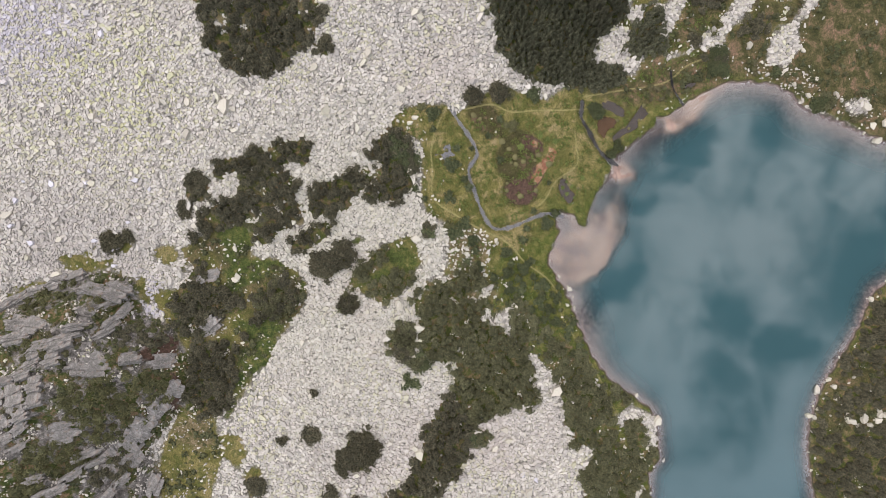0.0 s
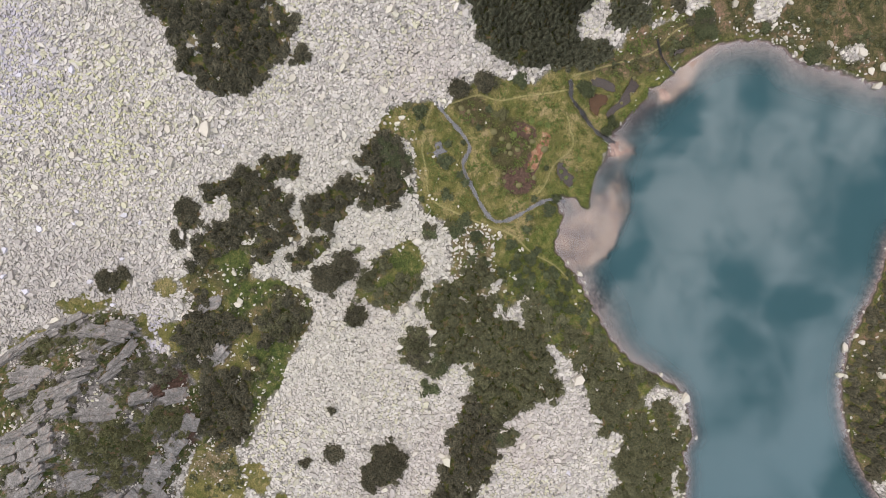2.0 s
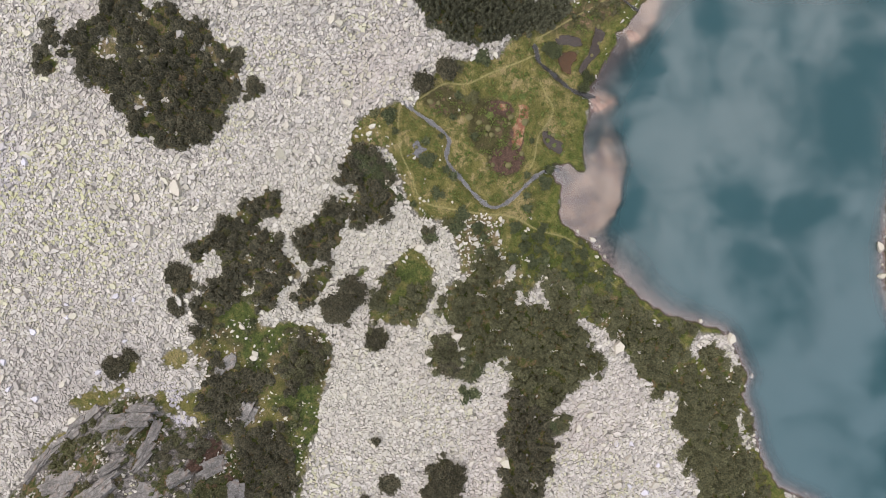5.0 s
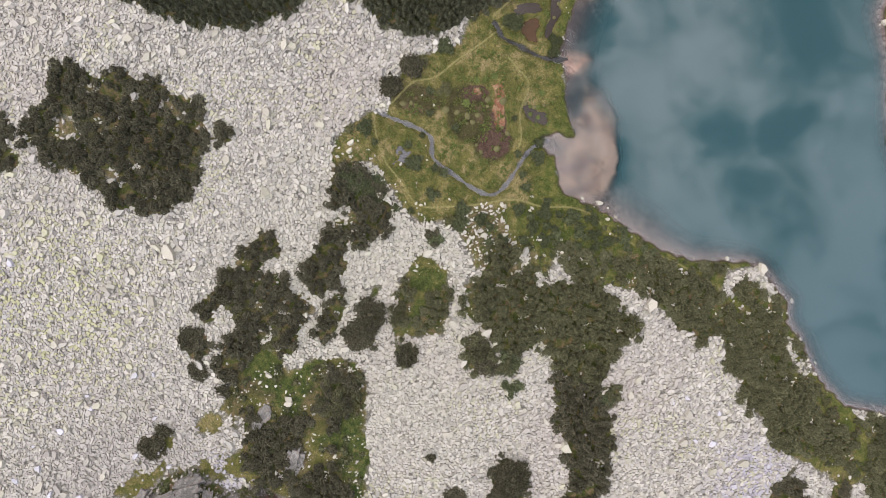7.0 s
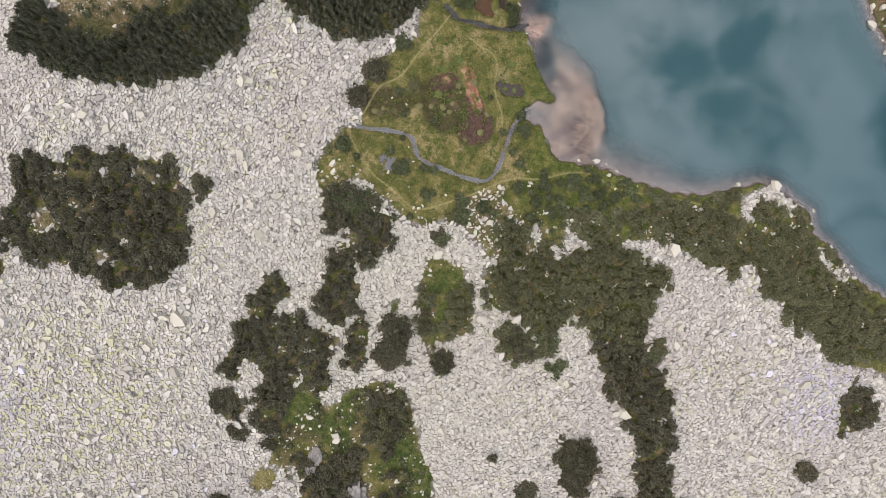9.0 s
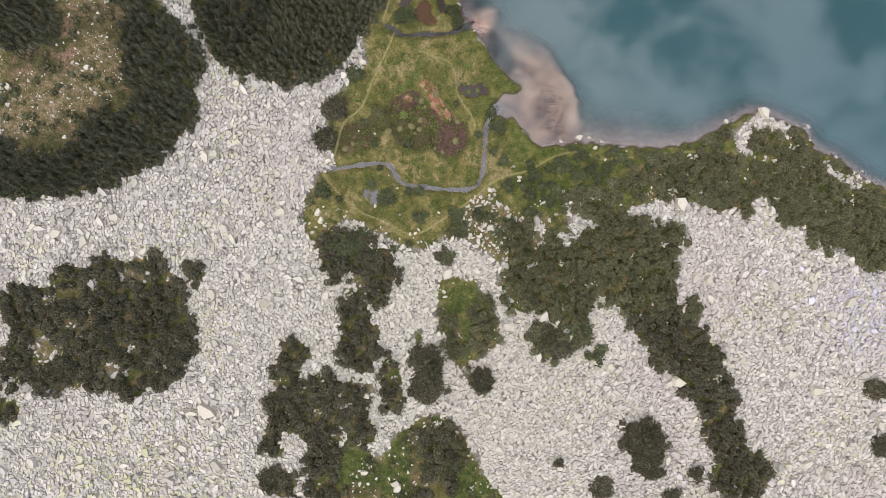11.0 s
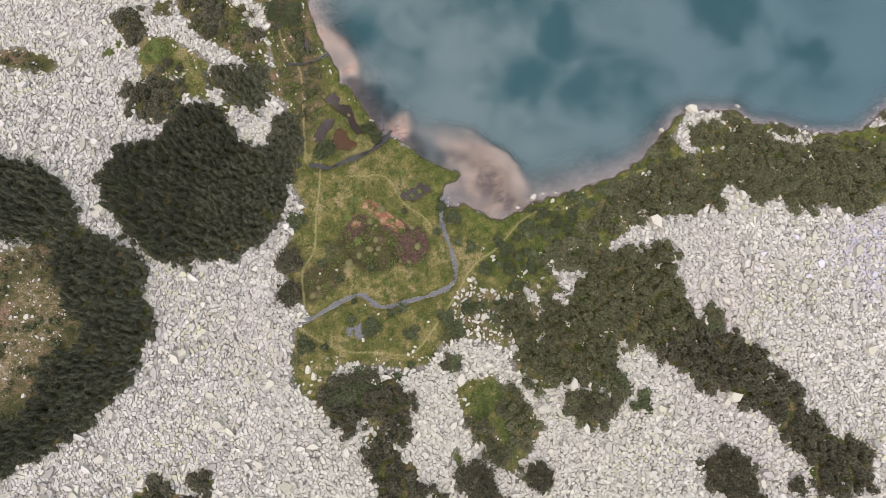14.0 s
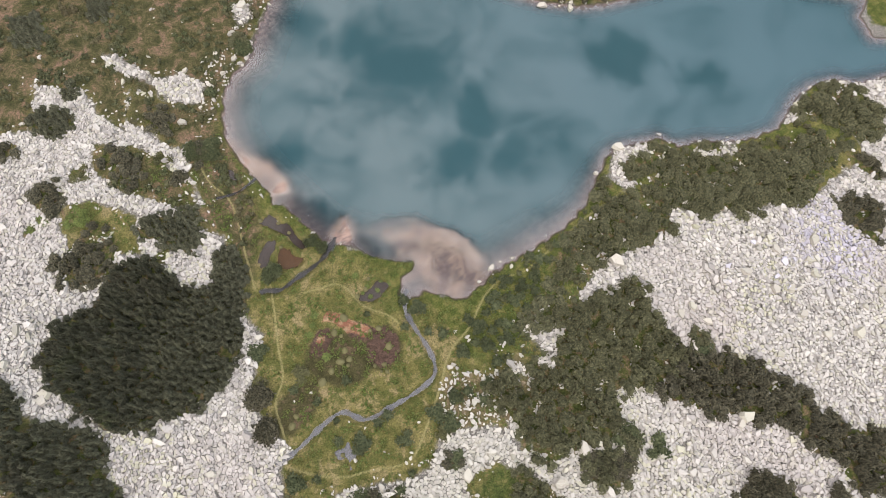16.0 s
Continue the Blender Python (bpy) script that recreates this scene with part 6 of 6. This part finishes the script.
thicket([(-8.7, -54.8), (-11.6, -50.7), (-14, -47.6), (-13, -45.4), (-10, -47.3), (-7.1, -46.9), (-5.3, -43.1), (-2, -42), (0.4, -42.8), (-0.2, -46.9), (-0.1, -49.6), (0.6, -53.9), (0.1, -56.4), (-3.7, -57.2), (-7, -56.9)], 1.8)
thicket([(-1.9, -38.7), (-2.3, -33.7), (-0.2, -29.3), (3.2, -29.5), (5.5, -32), (5, -35.8), (4, -39.4), (0.7, -40.6)], 1.8, 'olive')
thicket([(4.5, -45.7), (3, -43), (4.9, -40.5), (8, -41.3), (8.7, -44.3), (7.1, -46.2)], 1.8)
thicket([(5.7, -57.7), (3.4, -53.9), (4.3, -49), (7.9, -47.3), (11.1, -49.5), (15.4, -52.2), (17.7, -54.6), (18.6, -58.4), (17.6, -61.9), (15.7, -64.3), (11.4, -62.7), (8.6, -60.3)], 1.8)
thicket([(1, -56.1), (1.7, -53.1), (5.8, -51.7), (6.3, -56.6), (4.9, -58.9)], 1.8)
thicket([(-78.3, -7.9), (-76.2, -5.4), (-74.3, -4.6), (-70.3, -5.4), (-68.6, -3.1), (-66.3, -0.8), (-63.5, -1.7), (-61.5, -0.5), (-59.2, 0.3), (-56.9, -0.7), (-53.4, 0.6), (-51, 1.1), (-48.8, -2), (-46.8, -3.3), (-46.4, -6.5), (-45.6, -9.6), (-43.9, -12.5), (-43.7, -15.5), (-45.1, -18.3), (-46.4, -21.4), (-49.8, -23.8), (-52.6, -24.2), (-54.6, -26), (-57.3, -24.5), (-60.6, -23.9), (-64.3, -23.7), (-67.5, -24.3), (-70.7, -23.8), (-73.1, -22.2), (-75.1, -23.7), (-76.8, -21.9), (-77.1, -17.7), (-76.3, -16), (-76.2, -12.8), (-77.9, -10.8)], 1.8)
thicket([(-47.1, -2.2), (-45.9, -0.5), (-43.8, -0.8), (-42.8, -2.5), (-43.9, -4.1), (-45.7, -4.3)], 1.5)
thicket([(-81.9, -21.4), (-80.2, -20.4), (-78.5, -21.7), (-77.5, -24.2), (-79.3, -26)], 1.5)
thicket([(-79.2, -26.3), (-76.9, -25.2), (-74.9, -25.7), (-73.8, -27.2), (-74.7, -29.1), (-77, -30.2)], 1.5)
thicket([(-39, 71.2), (-35.4, 71.6), (-32.5, 73.8), (-29.4, 73.9), (-27.5, 72), (-28.5, 68.5), (-29.8, 65.3), (-29.9, 62.8), (-31.8, 60.7), (-39.5, 65.7)], 1.6)
thicket([(-24.1, 69.9), (-21, 70.6), (-17.3, 69), (-13, 68.3), (-13.8, 63.2), (-15.1, 59.9), (-17.7, 58.8), (-19.7, 61.5), (-21.4, 62.6), (-22.1, 65.8), (-24.7, 67.4)], 1.9, 'forest')
thicket([(-16.2, 53.9), (-14.3, 56.6), (-11.5, 57.5), (-9.9, 55.1), (-11.6, 50.8), (-13.1, 47.8), (-17.7, 50.9)], 1.9, 'forest')
thicket([(-22.4, 89), (-20, 87.8), (-17.9, 82.4), (-18.3, 79), (-22.3, 76.5), (-23.2, 80.7), (-24, 84.1), (-23.8, 86.9)], 1.6)
thicket([(-37.2, 85.9), (-34.6, 87.1), (-31.9, 86.1), (-32.2, 82.7), (-33.4, 80), (-36, 79.5), (-37.4, 82.5)], 1.6)
thicket([(-16, 82.7), (-12.7, 82.2), (-12.7, 79.9), (-14.4, 78.7), (-16.3, 80.4)], 0.9, 'heath')
thicket([(-14.3, 76.4), (-11.8, 75.6), (-11.3, 73), (-12.7, 72.5), (-14.8, 74.1)], 1.6)
thicket([(-30.1, 87.9), (-26.8, 86.6), (-27.3, 84), (-30.2, 85)], 0.9, 'heath')
thicket([(-10.9, 92.6), (-7.7, 91.4), (-7.4, 88.1), (-9.7, 84.8), (-12.4, 86.5), (-12.7, 89.8)], 1.6)
thicket([(-30.2, 103.8), (-25.7, 102.5), (-23.3, 98.7), (-24.6, 95.7), (-28.3, 94.9), (-31.3, 98.3), (-32.1, 101.9)], 1.9, 'forest')
thicket([(-23.4, 106.6), (-20, 106.1), (-21.5, 101.5), (-23.8, 102.9)], 1.9, 'forest')
thicket([(-25, 128.2), (-20, 127), (-19.5, 122), (-21.9, 117.3), (-25.5, 118.7), (-26.8, 123.1)], 1.9, 'forest')
thicket([(-8.7, 127.4), (-4.7, 124.8), (-7.3, 117), (-11.1, 118.5)], 1.9, 'forest')
thicket([(10.9, 98.7), (13.7, 98.8), (13.4, 94.8), (11, 92.8), (9.6, 94.5)], 1.5, 'shore')
thicket([(-7.4, 79.6), (-5.4, 79.9), (-7, 75.5), (-9, 74.5)], 1.6)
thicket([(-38.1, 100.3), (-35.1, 98.4), (-35.8, 95.2), (-39.7, 96.1)], 1.6)
thicket([(-34.3, 78.4), (-31.4, 79.4), (-29.5, 77.5), (-31, 75), (-34.4, 75.7)], 0.5, 'grassy')
thicket([(-41.5, 79.5), (-38.9, 79.9), (-39, 77.9), (-41, 77.8)], 0.5, 'grassy')
thicket([(-38.5, 81), (-36.5, 80.8), (-37.5, 79), (-38.7, 79.4)], 0.5, 'grassy')
thicket([(24.4, 13.6), (27.1, 15.3), (31, 16), (34.9, 17.2), (35.5, 14.4), (33.3, 12.7), (29.9, 13.7), (27.7, 12.3), (24.9, 11.9)], 1.3, 'olive')
thicket([(-30.1, -24.7), (-25.2, -23.7), (-24, -27.8), (-23.3, -34), (-27, -30.9), (-28.7, -27.8)], 0.8, 'heath')
thicket([(-18.1, -26.8), (-16.6, -28.8), (-13.5, -34.5), (-14.4, -39.2), (-17.5, -40.2)], 0.8, 'heath')
build_ground()
build_lake()
build_stream(STREAM, 0.44, "narrow grey-blue stream winding through grass")
build_stream(STREAM_NORTH, 0.46, "dark narrow stream through the bog grass", DARK_WATER)
build_stream(BROOK, 0.25, "thin brook trickling to the lake", DARK_WATER)
for pool_outline, pool_words in zip(POOLS, ("brown peat pool with ragged edge", "long dark peat pool in grass", "ragged dark peat pool in grass", "dark bog pool with grassy islets", "small dark peat pool near the shore", "branching spring pool with grey-blue water")):
    build_pool(pool_outline, STREAM_WATER if pool_outline is SPRING_POOL else RUST_WATER if pool_outline is BROWN_POOL else PEAT_WATER, pool_words)
for outline, tall, kind in THICKETS:
    build_thicket(outline, tall, kind)
shrubs([(18.3, 17.6, 1.5), (22.8, 15.2, 1.2), (17.8, 14, 1.4), (26.7, 18.1, 1.5), (21.1, 19.1, 0.9), (14, 8.4, 1.3), (29.5, 19.3, 1.3), (27.8, 22, 1.4), (23.3, 19.1, 1.2), (25.7, 23.4, 0.8), (16.1, 15.6, 0.9), (34.5, 23.4, 1), (9.9, 9.4, 1.1), (7.7, 9.8, 1.4), (32.8, 19.4, 1.3), (31.1, 17.3, 1), (20, 15.7, 1), (37, 20.7, 1), (40.2, 22.4, 0.9), (24.4, 20.8, 1), (11.3, 6.7, 1), (17.3, 10.7, 1.1)], 1.1, 'green')
shrubs([(2.9, 31.3, 0.6), (7.3, 25.4, 0.8), (10.3, 22.2, 0.9), (12.3, 20.4, 1.1), (11, 27, 1.6), (-6.5, 23.1, 0.9), (-14.8, 26.7, 0.9), (-12.5, 22.8, 0.8), (-16.5, 36.1, 1.8), (-10, 12.8, 1.8), (-3.7, 9, 1.4), (-21.9, 13.4, 1.7), (-18.9, 12, 0.8), (-3.8, 14, 1), (-5.8, 13.9, 0.9), (-11.5, 18.2, 0.6), (7.1, 10.3, 1.7), (1.6, 1.8, 1.7), (-12.9, 15.1, 0.9), (-5.6, 3.9, 0.7), (-8.5, 2.8, 0.9), (18.8, 16.7, 1.7), (23.9, 19.5, 1), (29.8, 19.7, 2), (21.6, 16.1, 0.8), (17.6, 20.1, 0.9), (21.4, 12.9, 1.4), (27.8, 15.6, 0.9)], 1.0, 'green')
shrubs([(-12.5, 28.6, 1.5), (2.2, 5.9, 1.3), (17.8, 12.7, 1.7), (-18.9, 31, 1.4), (37.3, 21, 0.9), (39, 22.8, 0.9), (-24.6, 11.6, 1.2)], 0.8, 'heath')
shrubs([(-1.7, -18.3, 3.2), (-1.6, -23.1, 3.4), (8.8, -21.6, 2.7), (20.2, -12.7, 2.6), (23.8, -15.3, 2.6), (40.4, -32.3, 4.2), (40.9, -37.1, 3.1), (23.7, -36.9, 1), (32.1, -41.5, 2.5), (50.3, -38.9, 1.5), (-29.4, -40.3, 2.8), (87, -22.7, 2.4), (88, -33.6, 2.5), (-44.9, -2, 1.8), (-22, 23.2, 2.4), (-20.5, 28.9, 2.5), (-17.4, 32.3, 2.6), (-16.7, 36.2, 2.4)], 1.5)
shrubs([(-6, 3, 1.9), (0.5, 2.1, 2.6), (9.9, 29.8, 1.1), (-11.4, 13.4, 2.3), (-22.2, 13.3, 1.9), (-18.8, 2.7, 3.2), (-14.6, 3.9, 3), (28.1, -12.6, 2.5), (30.9, -17.1, 1.8), (3.1, 9.7, 1.7), (13.4, 15.5, 1.4), (18.4, 16.8, 1.8), (25.7, 18.1, 2.2), (30.1, 20.5, 1.8), (4.2, 7, 1.8), (16.8, 13.4, 2)], 1.1, 'green')
shrubs([(12.5, 96, 2.1), (1.7, 89.4, 1.2), (-8, 79, 1.9), (-7.6, 47.8, 1.9), (1.6, 49.2, 1.3)], 1.3, 'green')
shrubs([(-28.7, -40.3, 2.6), (-25.4, -44.8, 2.1), (-25.2, -62, 2.9), (-19.1, -45.8, 1.5), (-4.5, -21.7, 2.8), (-0.4, -21.9, 2.8)], 1.4)
shrubs([(11.2, -20.3, 2.8), (32, -41.7, 2.5), (30.4, -47.8, 1.3), (39.7, -33.4, 4.6), (23.9, -36.6, 1.3), (22.2, -13.4, 3.8), (26, -15.9, 3.4), (28.6, -13.5, 1.8), (-4.5, 13, 1.7), (28.3, 67.7, 1.3), (56.7, 29.6, 1.9), (-24.7, -61.3, 2.1), (-24.8, -58.6, 1.7), (37.2, -57.1, 2.5), (45.6, -43.2, 1.8), (-17.7, -46.2, 2)], 1.3)
shrubs([(2.7, 47.4, 1.3), (-8.8, 47.7, 1.7), (-5.1, 77.8, 2.7)], 1.3, 'green')
shrubs([(-5.1, 36.3, 0.8), (-6.4, 35, 0.6), (-7.7, 33.7, 0.8), (-7.3, 28.6, 0.9), (5, 38.8, 0.7)], 0.25, 'grassy')
shrubs([(48.7, -8.9, 1.8), (29.8, -12.5, 1.8), (32, -15.5, 1.1), (17.8, 19, 0.9), (35.8, 21.8, 1.1), (42.6, 22.6, 1), (22.9, 20.8, 0.8)], 0.8, 'green')
shrubs([(4.4, 35.1, 0.4), (5.8, 35.7, 0.5), (7, 34.1, 0.5), (8.4, 35.3, 0.4), (9.3, 34, 0.5), (5.3, 33.8, 0.5), (7.5, 36.3, 0.3), (3.6, 36.1, 0.3)], 0.2, 'grassy')
hummocks([(-5.7, 26.5, 0.7), (-4, 27.8, 0.6), (-4.1, 26, 0.6), (-4.9, 25.2, 0.4), (-7.8, 26, 0.6), (-10.1, 25.2, 0.8), (2.9, 24, 0.7), (-0.6, 21, 0.3), (0.2, 20.4, 0.4), (-1, 22.5, 0.4), (0.5, 21.7, 0.5), (-6.6, 24, 0.4), (1.7, 28.3, 0.4), (-1, 33, 0.8), (-3.1, 30.4, 0.4), (-3.8, 31.6, 0.7), (3.2, 27.8, 0.6), (-18.1, 21.7, 0.7), (-16.7, 22.7, 0.5), (-13.5, 12.9, 0.4), (5.3, 35.5, 0.5), (3.2, 35.2, 0.5), (6.8, 36.8, 0.4), (-4.1, 58.6, 0.5), (-1.5, 56.2, 0.4), (-0.8, 53.3, 0.4), (-3.5, 51.5, 0.4)])
stones([(9.8, 14.7, 0.8), (10.5, 14.8, 0.7), (-22.9, 9.3, 0.9), (-22.3, 7.8, 0.8), (-21.6, 6.9, 0.5), (-23.2, 6.6, 0.4), (-17.5, 9.7, 0.3), (-19, 10, 0.4), (-16.1, 7.9, 0.4), (-14.4, 7.3, 0.4), (-18.8, 7.3, 0.4), (-12.2, 10.9, 0.5), (0, 10, 0.4), (-5.4, 5.7, 0.5), (-4.4, 6, 0.5), (-3.9, 4.2, 0.4), (-3.8, 6.6, 0.4), (-7.1, 8.6, 0.2), (-7.5, 9.3, 0.3), (-15.1, 7.7, 0.2), (-9.1, 3.1, 0.5), (-12.7, 3.4, 0.7), (-10.9, 4.9, 0.7), (-8.1, 14.5, 0.3), (14.3, 19.4, 0.5), (15.6, 17.4, 0.6), (15.5, 16.7, 0.5), (15.9, 15.5, 0.4), (-9.8, 16.9, 0.3), (-12.6, 24.7, 0.4), (-15.7, 25.1, 0.3), (-23.8, 5.6, 0.6), (-23.5, 3.7, 0.6), (27.2, 25.7, 0.8), (29.4, 25.7, 0.4), (31.7, 25, 0.6), (30.4, 23.6, 0.7), (32.5, 19.9, 0.4), (32.5, 21.3, 0.4), (24.3, 14.9, 0.5), (28.2, 13.4, 0.4), (25.8, 12.7, 0.5)], 0.9)
stones([(64.3, 31.7, 1.3), (47.6, 12.9, 1.7), (56.9, 29.8, 0.6), (66.5, 22.2, 0.6), (67, 14.4, 0.9), (13.5, -11.5, 1.2), (20, -10, 0.9), (16.6, -10.6, 0.5), (46.6, -21.3, 1.4), (81.5, -5.7, 1.3), (70.5, -9.9, 1), (68.2, -8.4, 1.1), (77.7, -8, 1), (68.5, -14.6, 0.9), (76.9, -10.1, 0.8), (53, -1.9, 0.9), (59.7, -17.5, 0.8), (23.2, -10.4, 0.9), (-39.5, 5.4, 0.8), (-32, 19.2, 0), (-27.1, 7.6, 0.9)], 1.6)
stones([(-42.1, -27.6, 1.8), (-23.2, 9.6, 0), (-48.5, -39.6, 0.9), (-26.4, -27.9, 1), (-52.7, -42.4, 0.8), (-50.9, -53.7, 1), (-55, -59.3, 1), (-45.1, -49.1, 0.7), (-40.6, -25.9, 0.9), (-58.5, 7.2, 1.1), (-68.1, 4.2, 1.2), (-43.3, 19, 1.1), (-41.6, 19.4, 1), (-84.5, -2.3, 1), (-35, -3, 0.9), (-39.6, 5.9, 1.1), (-7.4, -29.9, 0), (-6.7, -41.9, 1.1), (-16.8, -67.3, 0), (-13, -39, 0.9), (-0.7, -44.4, 0), (-40.7, -66.9, 0.9), (-39.2, -61.2, 0.9), (20.4, -9.5, 1.2), (14.1, -11.5, 1.3), (24.3, -34.1, 0)], 1.5)
stones([(-7, -41.1, 1.1), (-2.6, -27, 1), (-6.7, 86.1, 1.3), (23.2, 108.8, 1.7), (22.2, 105.8, 1.2), (12.4, 100.4, 1.1), (9.6, 94.4, 0.9), (5.9, 92.5, 0.8), (17.5, 105.5, 1.3), (25.9, 105.2, 1.1), (13.1, 95.9, 0.7), (2.4, 91, 0.8), (-0.4, 97, 0.8), (-3.1, 91.1, 0.9), (6.9, 97.6, 0.8), (82.3, 71.9, 1.3), (82.8, 75.2, 1.3), (83.1, 78, 1.1), (77, 72.1, 0.8), (78.6, 65.1, 0.9), (73.9, 69.3, 1.1), (72.7, 72.7, 0.7)], 1.3)
fresh_stones([(81.5, -5.7, 0.9), (70.5, -9.9, 0.9), (68.2, -8.4, 0.9), (77.7, -8, 0.8), (76.9, -10.1, 0.6), (75.7, -6.2, 0.5), (86.9, -3.4, 0.7), (61.5, -2.1, 0.7), (71.7, 0.7, 0.6)])
fresh_stones([(-39.2, -61.2, 0.8), (-40.8, -59.4, 0.5), (-27.5, -56.9, 0.6), (-41.5, -67.6, 0.9), (-23.4, -61.9, 0.9), (-26.8, -64.8, 0.7), (-20.3, -63.7, 0.6), (-41.3, -76, 0.8), (-44.4, -72.7, 0.4), (-37, -26.4, 0.4), (-43.8, -79.9, 0.7), (64.1, 0.1, 0.7), (73.8, -5.4, 0.9), (70.3, -6.7, 0.7)])
fresh_stones([(-38.9, -61.5, 0.9), (-76.1, -54.5, 0.8), (-70.8, -49.5, 0.7), (-70.1, -53.8, 0.7), (-69.6, -61.6, 0.5), (-66, -44.3, 0.8), (-35.1, -51.7, 0.8), (-32.2, -49.8, 0.6), (-32, -77.2, 0.9), (-36.9, -79.2, 0.7)])
stones([(-62, 33, 0.7), (-64.1, 33.6, 0.5), (-59.8, 34.2, 0.3), (-60.9, 28.9, 0.5), (-61.7, 29.5, 0.4), (-56.9, 31.7, 0.4), (-65.3, 27.6, 0.3), (-66.2, 21, 0.6), (-74.4, 28.8, 0.8), (-74.6, 26, 0.6), (-69.6, 27.7, 0.3), (-68.8, 6.5, 0.8), (-60.8, 9.3, 0.7), (-71.8, 11.4, 0.6)], 1.0)
outcrop(-15.9, -66, 8.4, 3.2, 52)
outcrop(-12.9, -66.2, 5.0, 1.0, 88)
outcrop(-9.7, -66.6, 6.9, 1.2, 102)
outcrop(-7.9, -68.7, 5.2, 1.0, 92)
outcrop(-21.8, -73.1, 7.0, 1.4, 83)
outcrop(-21.9, -81.5, 10.8, 1.6, 86)
outcrop(-21.9, -85.9, 7.0, 1.2, 97)
outcrop(-9, -79.3, 6.8, 5.1, 85)
outcrop(-15.5, -81.7, 8.3, 2.5, 55)
outcrop(-9.2, -75.6, 5.2, 1.7, 86)
outcrop(-3.1, -72.3, 4.6, 2.5, 18)
outcrop(-6.5, -86.1, 7.6, 1.3, 85)
outcrop(-3.2, -86.7, 9.2, 4.9, 85)
outcrop(0.6, -88.1, 5.8, 1.7, 84)
outcrop(3.2, -89.4, 5.7, 1.1, 102)
outcrop(6.1, -90, 3.6, 0.9, 96)
outcrop(-2.3, -73.5, 8.6, 1.9, 72)
outcrop(-0.6, -66.9, 3.8, 1.3, 84)
outcrop(3.1, -61.9, 4.5, 1.8, 69)
outcrop(9.5, -63.5, 3.4, 2.6, 118)
outcrop(13.1, -71.1, 9.7, 2.6, 104)
outcrop(15.8, -76.2, 10.8, 2.6, 93)
outcrop(13.5, -82.2, 4.9, 1.0, 71)
outcrop(8.1, -82.2, 4.3, 2.2, 68)
outcrop(5.9, -81.9, 3.6, 1.3, 56)
outcrop(12.7, -69, 5.6, 1.4, 107)
outcrop(19.6, -77, 4.6, 1.8, 105)
outcrop(19.1, -80, 5.8, 1.0, 106)
outcrop(16, -81.5, 3.2, 0.8, 83)
outcrop(13.3, -90.7, 3.4, 1.0, 73)
outcrop(17.2, -89.5, 6.7, 1.3, 80)
outcrop(16.2, -85.8, 4.3, 1.0, 101)
outcrop(22.9, -81.6, 5.8, 1.3, 106)
outcrop(26.8, -76.7, 4.8, 1.9, 123)
outcrop(-13.9, -84.8, 4.9, 2.0, 76)
outcrop(-11, -72.1, 4.3, 1.0, 79)
outcrop(-9.6, -46.5, 2.2, 2.9, 5)
outcrop(-0, -51.2, 4.8, 1.7, 97)
stones([(59.5, 89.5, 0.78), (74.5, 72.9, 0.96), (78.2, 67.8, 0.96), (79.4, 66, 0.6), (74, 77.6, 0.54), (74.8, 76.1, 0.42), (78.6, 72.5, 0.48), (80.9, 72.6, 0.72), (80.2, 69.3, 0.42), (86.7, 61.6, 0.42), (91, 60.5, 0.42), (59.4, 91, 0.42), (82.4, 70, 0.36)], 1.1)
stones([(82.8, 72.6, 1.21), (82.9, 75, 1.32), (83.9, 77.1, 1.21), (83.4, 79.2, 0.99), (84, 73.4, 0.88), (84.6, 75.5, 0.99), (82.3, 78.6, 0.88), (84.4, 79.8, 1.1)], 1.1)
scree_boulders(140)
build_heath()
build_tussocks()
build_scree()
